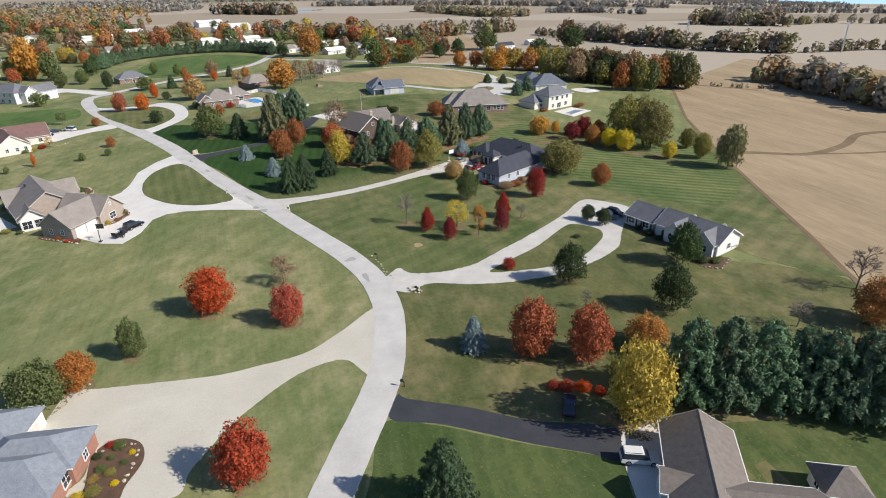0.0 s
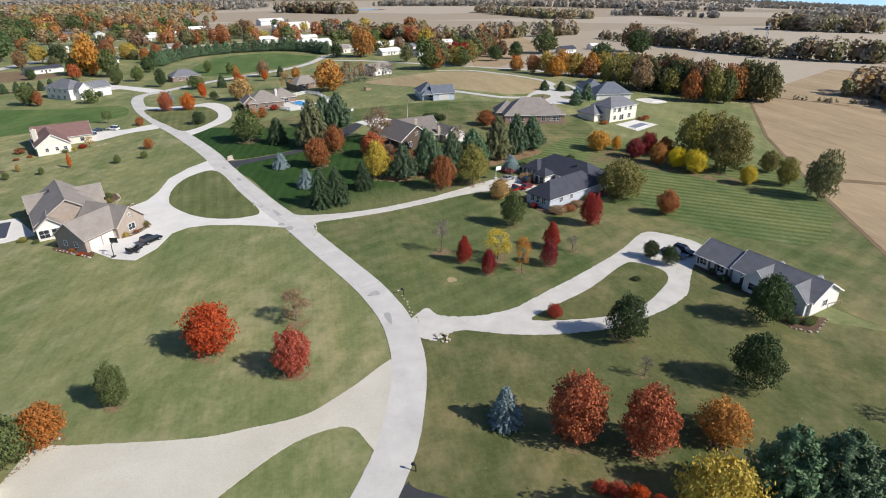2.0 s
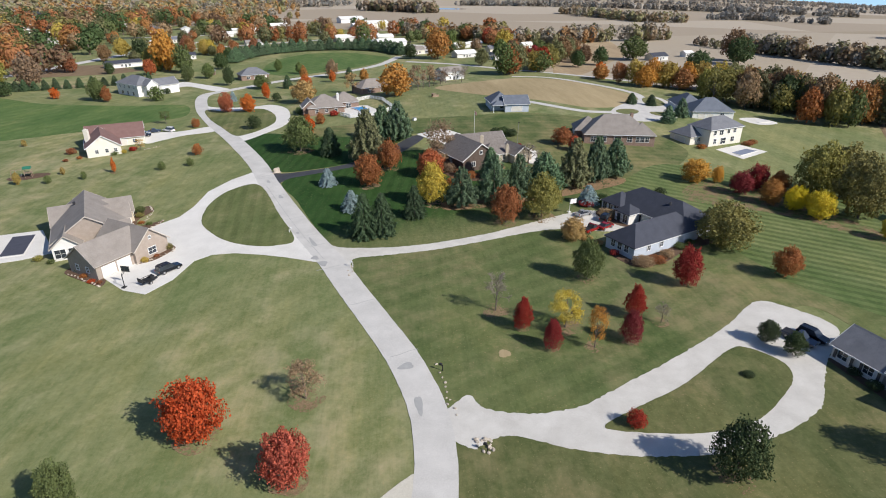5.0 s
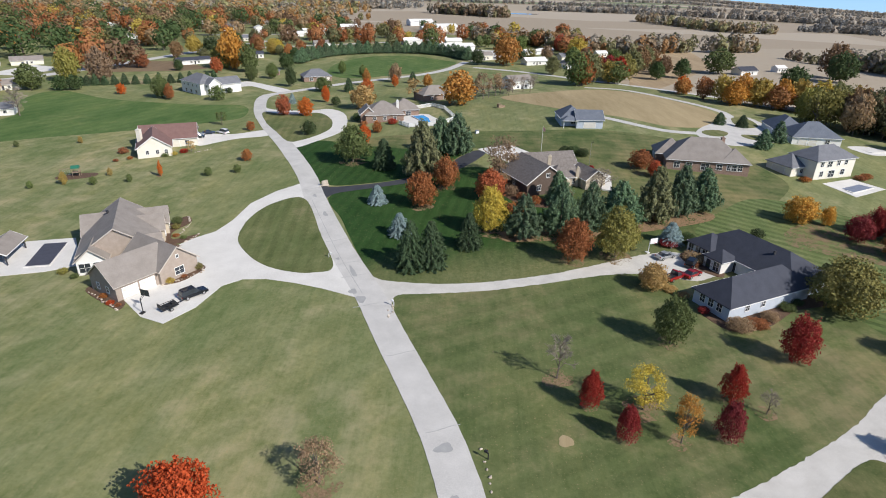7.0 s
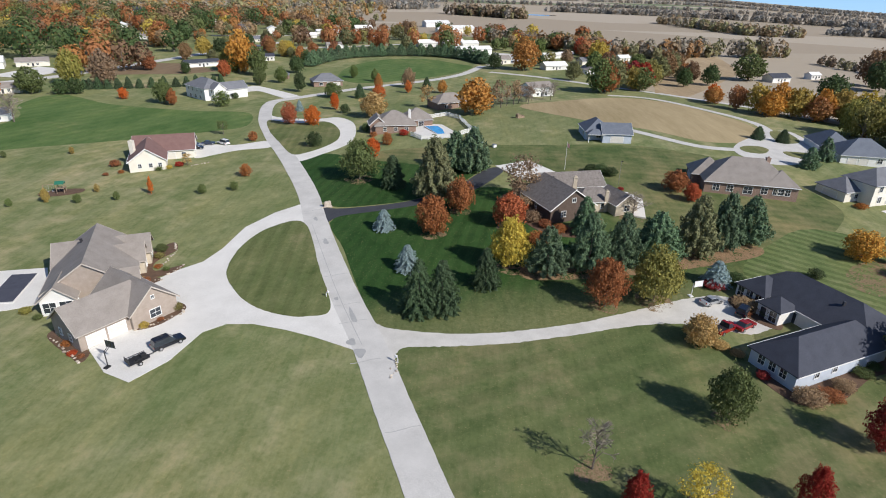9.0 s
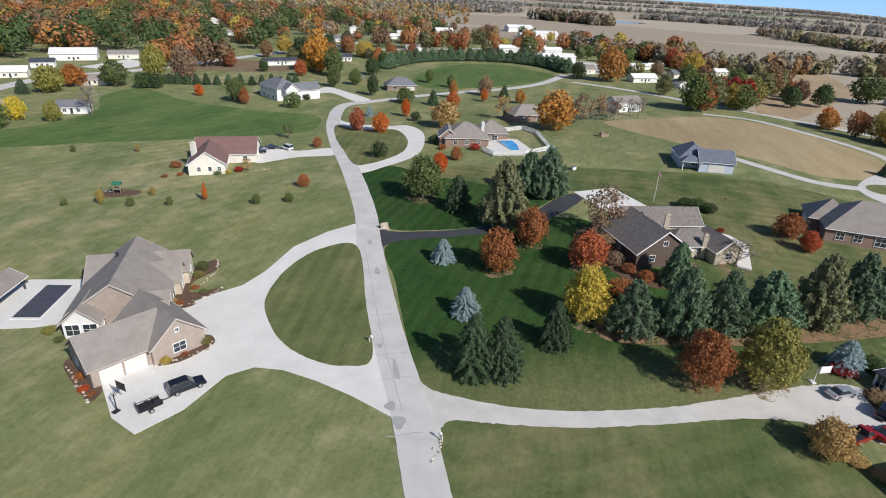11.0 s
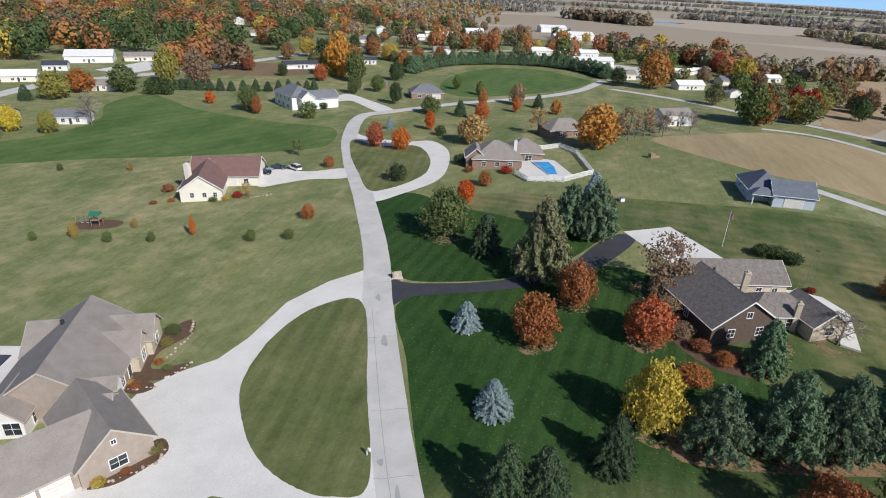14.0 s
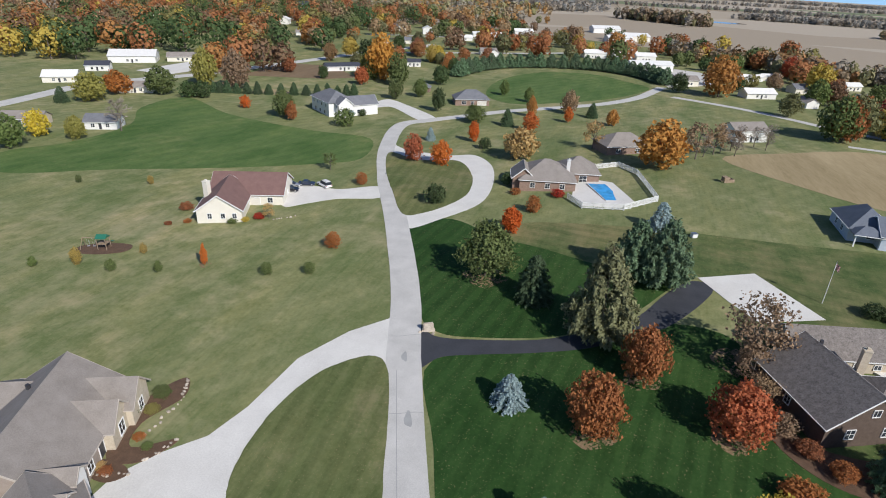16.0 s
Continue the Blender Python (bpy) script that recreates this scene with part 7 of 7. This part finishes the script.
# ---- road repairs and joints ----
PATCHES = [(-4.4, 160.4, 113, 6.5, 1.3), (-8.6, 166.0, 113, 1.4, 1.2), (-16.6, 190.4, 113, 3.8, 1.5), (-22.2, 203.0, 113, 3.0, 1.3), (-3.0, 152.4, 112, 2.4, 2.2), (-1.0, 149.6, 112, 3.2, 2.6), (17.2, 104.0, 95, 5.0, 1.6), (-60.6, 284.0, 117, 2.5, 1.2), (15.6, 113.0, 110, 2.0, 3.6)]
for x, y, turn, long, wide in PATCHES:
    long, wide = long * 0.8, wide * 0.7
    c, s = math.cos(radians(turn)), math.sin(radians(turn))
    pts = []
    for i in range(12):
        w = 2 * math.pi * i / 12
        k = 1 + 0.18 * math.sin(3 * w + x)
        u, v = long / 2 * math.cos(w) * k, wide / 2 * math.sin(w) * k
        pts.append((x + u * c - v * s, y + u * s + v * c))
    drape("road_repair", pts, 0.068, ROAD_PATCH, "grey repaired patch in the pale lane", "road repair")
JOINTS = [(15.4, 116.5, 114), (-3.9, 158.6, 113), (-10.6, 175.2, 113), (-17.4, 191.4, 113), (-6.2, 164.2, 113), (0.3, 147.5, 113), (-24.0, 208.4, 115), (8.0, 133.0, 113)]
for x, y, turn in JOINTS:
    d = Vector((math.cos(radians(turn - 90)), math.sin(radians(turn - 90))))
    line = [tuple(Vector((x, y)) + d * k + Vector((0, 0.12 * math.sin(k * 2)))) for k in (-2.5, -1.3, 0, 1.3, 2.5)]
    drape("road_joint", ribbon(line, 0.09), 0.072, ROAD_PATCH, "dark sealed joint across the lane", "road joint", smooth=False)
EDGE_LINE = [(11.6, 125.1), (6.5, 137.2), (0.2, 152.4), (-8.5, 170.9), (-20.8, 200.1)]
drape("road_joint", ribbon([(x - 1.3, y - 0.6) for x, y in EDGE_LINE[2:]], 0.1), 0.07, ROAD_PATCH, "long sealed crack along the lane", "road joint", smooth=False)

# ---- garden beds, straw rings and shrubs ----
def ring(x, y, r, material, label, name="mulch_ring", lift=0.055):
    pts = [(x + r * (1 + 0.16 * math.sin(i * 2.3 + x)) * math.cos(2 * math.pi * i / 10), y + r * (1 + 0.16 * math.cos(i * 1.7 + y)) * math.sin(2 * math.pi * i / 10)) for i in range(10)]
    drape(name, pts, lift, material, label, "bed")


def strewn(name, dark, light, cover, scale=2.2):
    """Loose fallen leaves or needles that let the grass show through between them."""
    m, n, l, b = nodes_of(name)
    q = position(n)
    l.new(ramp_node(n, l, noise_node(n, l, q, 4.0, 3.0), [(0.35, dark), (0.65, light)]), b.inputs["Base Color"])
    b.inputs["Roughness"].default_value = 0.95
    mask = math_node(n, l, "MULTIPLY_ADD", noise_node(n, l, q, scale, 4.0, 0.75), 0.6, math_node(n, l, "MULTIPLY", noise_node(n, l, q, 0.35, 3.0), 0.4))
    l.new(math_node(n, l, "LESS_THAN", mask, cover), b.inputs["Alpha"])
    return m


STRAW = strewn("pine_straw", (0.17, 0.10, 0.05), (0.30, 0.2, 0.11), 0.54)
FALLEN = strewn("fallen_leaf_litter", (0.16, 0.11, 0.055), (0.27, 0.19, 0.11), 0.49)
drape("garden_bed", GARDEN_BED, 0.11, MULCH, "bark-mulched flower bed beside the driveway", "bed")
drape("garden_bed", [(-53.5, 150.0), (-46.6, 145.2), (-43.6, 143.6), (-43.6, 146.0), (-45.2, 147.4), (-52.0, 152.4)], 0.08, MULCH, "mulched bed beside the garage wall", "bed")
drape("garden_bed", [(-40.2, 153.0), (-37.2, 154.6), (-35.2, 158.6), (-35.0, 161.0), (-37.4, 162.0), (-39.6, 156.0)], 0.1, MULCH, "mulched bed edged with stones under the gable", "bed")
drape("garden_bed", [(-52.5, 182.5), (-50.5, 187.5), (-48.0, 184.0), (-49.6, 178.0), (-47.6, 174.0), (-43.0, 177.2), (-44.6, 172.6), (-48.8, 171.4), (-51.6, 176.0)], 0.1, MULCH, "mulched bed curving round the entrance", "bed")
drape("garden_bed", [(-49.6, 169.0), (-46.2, 168.6), (-44.6, 170.4), (-46.2, 171.4), (-49.4, 171.2)], 0.12, MULCH, "round mulched bed at the entrance", "bed")
drape("garden_bed", [(61.6, 150.2), (64.0, 142.4), (71.0, 143.6), (79.0, 149.6), (86.0, 152.0), (84.5, 155.5), (74.0, 150.8)], 0.08, MULCH, "mulched bed along the pale blue wall", "bed")
drape("garden_bed", [(82.2, 108.6), (84.0, 98.0), (85.0, 90.0), (84.2, 84.4), (87.2, 82.2), (92.2, 85.0), (90.6, 86.6), (87.4, 88.6), (84.6, 106.0)], 0.08, MULCH, "mulched bed along the ranch house", "bed")
drape("garden_bed", [(68.2, 172.4), (65.0, 170.8), (66.4, 165.2), (70.4, 161.6), (72.0, 166.0)], 0.09, MULCH, "mulched bed in the house's inner corner", "bed")
drape("garden_bed", [(27.5, 214.0), (28.0, 206.5), (31.4, 199.6), (37.0, 196.0), (44.0, 196.6), (46.0, 202.0), (34.0, 203.0)], 0.08, MULCH, "mulched bed below the white gable", "bed")
drape("pine_straw", [(28, 176), (44, 178), (62, 183), (79, 190), (79, 195), (60, 192), (42, 187), (28, 182)], 0.06, STRAW, "rust-coloured fallen needles under the pines", "pine straw")
drape("pine_straw", [(50, 52), (58, 50), (70, 46), (84, 43), (92, 44), (96, 52), (80, 56), (62, 60), (52, 59)], 0.06, STRAW, "rust-coloured fallen needles under the pine row", "pine straw")
drape("fallen_leaves", [(92, 178), (104, 190), (122, 172), (130, 150), (126, 146), (112, 166)], 0.06, FALLEN, "strip of fallen leaves under the bright trees", "leaves")
ring(31.5, 114.9, 1.0, DRY_GRASS, "bare circle in the lawn")
for x, y, r in list(PLACED):
    ring(x, y, max(1.2, r), FALLEN, "scatter of fallen leaves under a tree", "leaf_ring")
MUM = leaf_material("yellow_flowers", (0.62, 0.46, 0.03), 0.2)
LEAVES["mum"] = MUM
LEAF["mum"] = ((0.6, 0.45, 0.03), "yellow-flowered")
for kind, colour, x, y, tall, wide in (
        ("bush", "green", -23.0, 68.0, 0.9, 0.8), ("bush", "crimson", -24.2, 68.6, 0.7, 0.6), ("bush", "mum", -21.3, 66.4, 0.5, 0.45), ("bush", "mum", -22.6, 61.4, 0.5, 0.5), ("bush", "green", -24.6, 64.4, 0.7, 0.6), ("bush", "olive", -23.4, 63.4, 0.7, 0.7),
        ("bush", "gold", -25.2, 62.8, 0.7, 0.7), ("bush", "dark", -25.4, 66.8, 0.8, 0.6), ("bush", "olive", -24.8, 60.6, 1.0, 0.9), ("bush", "mum", -26.4, 60.4, 0.7, 0.8), ("bush", "green", -22.0, 64.8, 0.5, 0.5), ("bush", "green", -23.8, 66.2, 0.5, 0.5),
        ("bush", "gold", -39.0, 153.9, 1.2, 0.8), ("bush", "olive", -36.0, 160.0, 1.5, 0.9), ("bush", "rust", -37.4, 156.4, 0.6, 0.6), ("bush", "green", -51.0, 150.6, 1.0, 0.8), ("bush", "rust", -48.6, 148.0, 0.8, 0.9), ("bush", "coral", -46.2, 145.6, 0.6, 0.8),
        ("bush", "rust", -44.4, 145.0, 0.5, 0.6), ("bush", "green", -50.8, 183.0, 1.8, 1.2), ("bush", "olive", -49.8, 180.0, 1.2, 1.0), ("bush", "rust", -47.8, 175.6, 0.7, 0.8), ("bush", "green", -45.6, 174.6, 0.8, 0.7), ("bush", "dark", -51.6, 178.6, 2.6, 1.0),
        ("bush", "rust", -47.2, 169.8, 0.8, 0.8), ("bush", "tan", -48.6, 170.2, 0.7, 0.7), ("bush", "olive", -68.0, 175.6, 1.0, 0.9), ("bush", "green", -64.5, 176.8, 1.0, 0.9), ("bush", "olive", -62.0, 156.6, 1.2, 1.0), ("bush", "green", -58.6, 155.0, 0.9, 0.8),
        ("bush", "crimson", 61.6, 148.0, 1.3, 1.0), ("bush", "brown", 66.0, 143.0, 2.0, 2.2), ("bush", "rust", 69.4, 143.8, 1.6, 1.8), ("bush", "brown", 72.6, 146.2, 1.6, 1.6), ("bush", "green", 77.6, 149.8, 1.4, 1.5), ("bush", "dark", 80.4, 151.8, 1.2, 1.1),
        ("bush", "brown", 67.6, 168.6, 1.8, 2.6), ("bush", "dark", 70.6, 166.0, 2.2, 1.8), ("bush", "rust", 66.4, 166.4, 1.0, 1.2), ("bush", "crimson", 64.0, 175.6, 1.6, 2.0), ("bush", "dark", 69.0, 177.6, 2.4, 1.8), ("bush", "tan", 58.0, 155.6, 1.2, 1.3),
        ("bush", "tan", 60.0, 153.6, 1.0, 1.1), ("bush", "dark", 55.6, 160.2, 1.2, 1.3), ("bush", "dark", 86.2, 181.0, 2.4, 1.5), ("spruce", "dark", 84.0, 160.0, 4.2, 1.6),
        ("bush", "dark", 83.6, 105.0, 1.2, 1.0), ("bush", "dark", 84.0, 101.6, 1.4, 1.1), ("bush", "dark", 84.4, 98.4, 1.1, 1.0), ("bush", "dark", 85.4, 92.4, 1.3, 1.1), ("bush", "dark", 86.0, 88.0, 1.8, 1.5), ("bush", "dark", 85.6, 85.6, 1.4, 1.2), ("bush", "green", 88.0, 84.6, 1.2, 1.1), ("bush", "olive", 90.0, 85.4, 0.8, 0.7),
        ("bush", "dark", 67.4, 106.0, 0.8, 0.9), ("bush", "coral", 38.6, 59.4, 1.6, 1.2), ("bush", "coral", 40.8, 58.4, 1.5, 1.2), ("bush", "coral", 42.8, 56.8, 1.2, 1.0), ("bush", "coral", 37.0, 60.4, 1.4, 1.0),
        ("airy", "brown", 28.4, 213.6, 6.0, 3.0), ("airy", "brown", 29.4, 209.0, 4.4, 2.6), ("bush", "brown", 31.0, 204.4, 2.6, 2.0), ("bush", "rust", 33.6, 201.0, 2.0, 1.6), ("bush", "rust", 36.8, 198.2, 2.2, 1.6), ("bush", "rust", 31.4, 192.6, 2.6, 2.6), ("bush", "brown", 45.4, 203.2, 2.4, 2.0),
        ("bush", "dark", 50.5, 238.0, 2.6, 1.9), ("bush", "dark", 53.4, 237.6, 2.8, 2.0), ("bush", "dark", 56.0, 235.6, 2.6, 1.9), ("bush", "crimson", 56.4, 224.8, 1.0, 0.9), ("bush", "green", 52.0, 220.0, 0.8, 1.0), ("bush", "rust", 49.6, 219.6, 0.7, 0.9),
        ("bush", "green", -79.6, 237.2, 1.2, 1.2), ("bush", "gold", -77.4, 239.0, 1.2, 1.0), ("bush", "crimson", -75.4, 241.6, 1.5, 1.3), ("airy", "tan", -73.2, 242.6, 4.0, 1.8), ("bush", "rust", -89.4, 233.6, 1.0, 0.9), ("bush", "rust", -92.6, 231.0, 0.9, 0.9), ("bush", "rust", -95.0, 240.0, 2.0, 1.6),
        ("bush", "crimson", -9.6, 279.4, 2.2, 1.8), ("bush", "green", -2.6, 299.6, 1.4, 1.2), ("bush", "rust", -20.6, 278.6, 1.8, 1.4), ("bush", "dark", -24.6, 285.6, 3.4, 1.6), ("bush", "blue", -104.6, 347.6, 3.4, 1.8), ("bush", "dark", -101.0, 352.0, 3.0, 1.5),
        ("bush", "rust", 76.0, 224.0, 2.0, 1.6), ("bush", "rust", 118.0, 220.6, 1.4, 1.6), ("bush", "rust", 136.6, 224.6, 1.4, 1.8), ("bush", "rust", 139.6, 226.6, 1.4, 1.6), ("spruce", "green", 120.0, 252.0, 7.0, 3.0), ("spruce", "green", 130.0, 262.0, 8.0, 3.0), ("spruce", "dark", 126.0, 282.0, 5.0, 2.4), ("spruce", "dark", 118.0, 284.0, 5.0, 2.4)):
    plant(kind, colour, x, y, tall, wide)
edge = random.Random(3)
for x0, y0, x1, y1, n in ((-52.6, 149.6, -43.4, 143.4, 16), (-40.4, 152.4, -35.0, 158.2, 10), (-35.0, 158.2, -35.0, 161.2, 4), (-50.6, 187.8, -47.8, 183.6, 8), (-47.8, 183.6, -47.4, 175.0, 10), (-43.0, 177.4, -44.4, 172.4, 8), (-49.8, 168.6, -44.4, 170.4, 9), (-26.4, 68.2, -20.4, 67.8, 6), (-20.4, 67.0, -21.6, 59.8, 7), (84.0, 84.2, 87.4, 82.0, 6), (87.4, 82.0, 92.4, 85.0, 7), (-72.0, 242.0, -68.0, 246.0, 8), (-34.0, 84.4, -29.0, 83.6, 6)):
    for i in range(n):
        t = (i + 0.5) / n
        stone(x0 + (x1 - x0) * t + edge.uniform(-0.3, 0.3), y0 + (y1 - y0) * t + edge.uniform(-0.3, 0.3), edge.uniform(0.16, 0.38), "rough buff stone edging a garden bed", "bed edging stones")
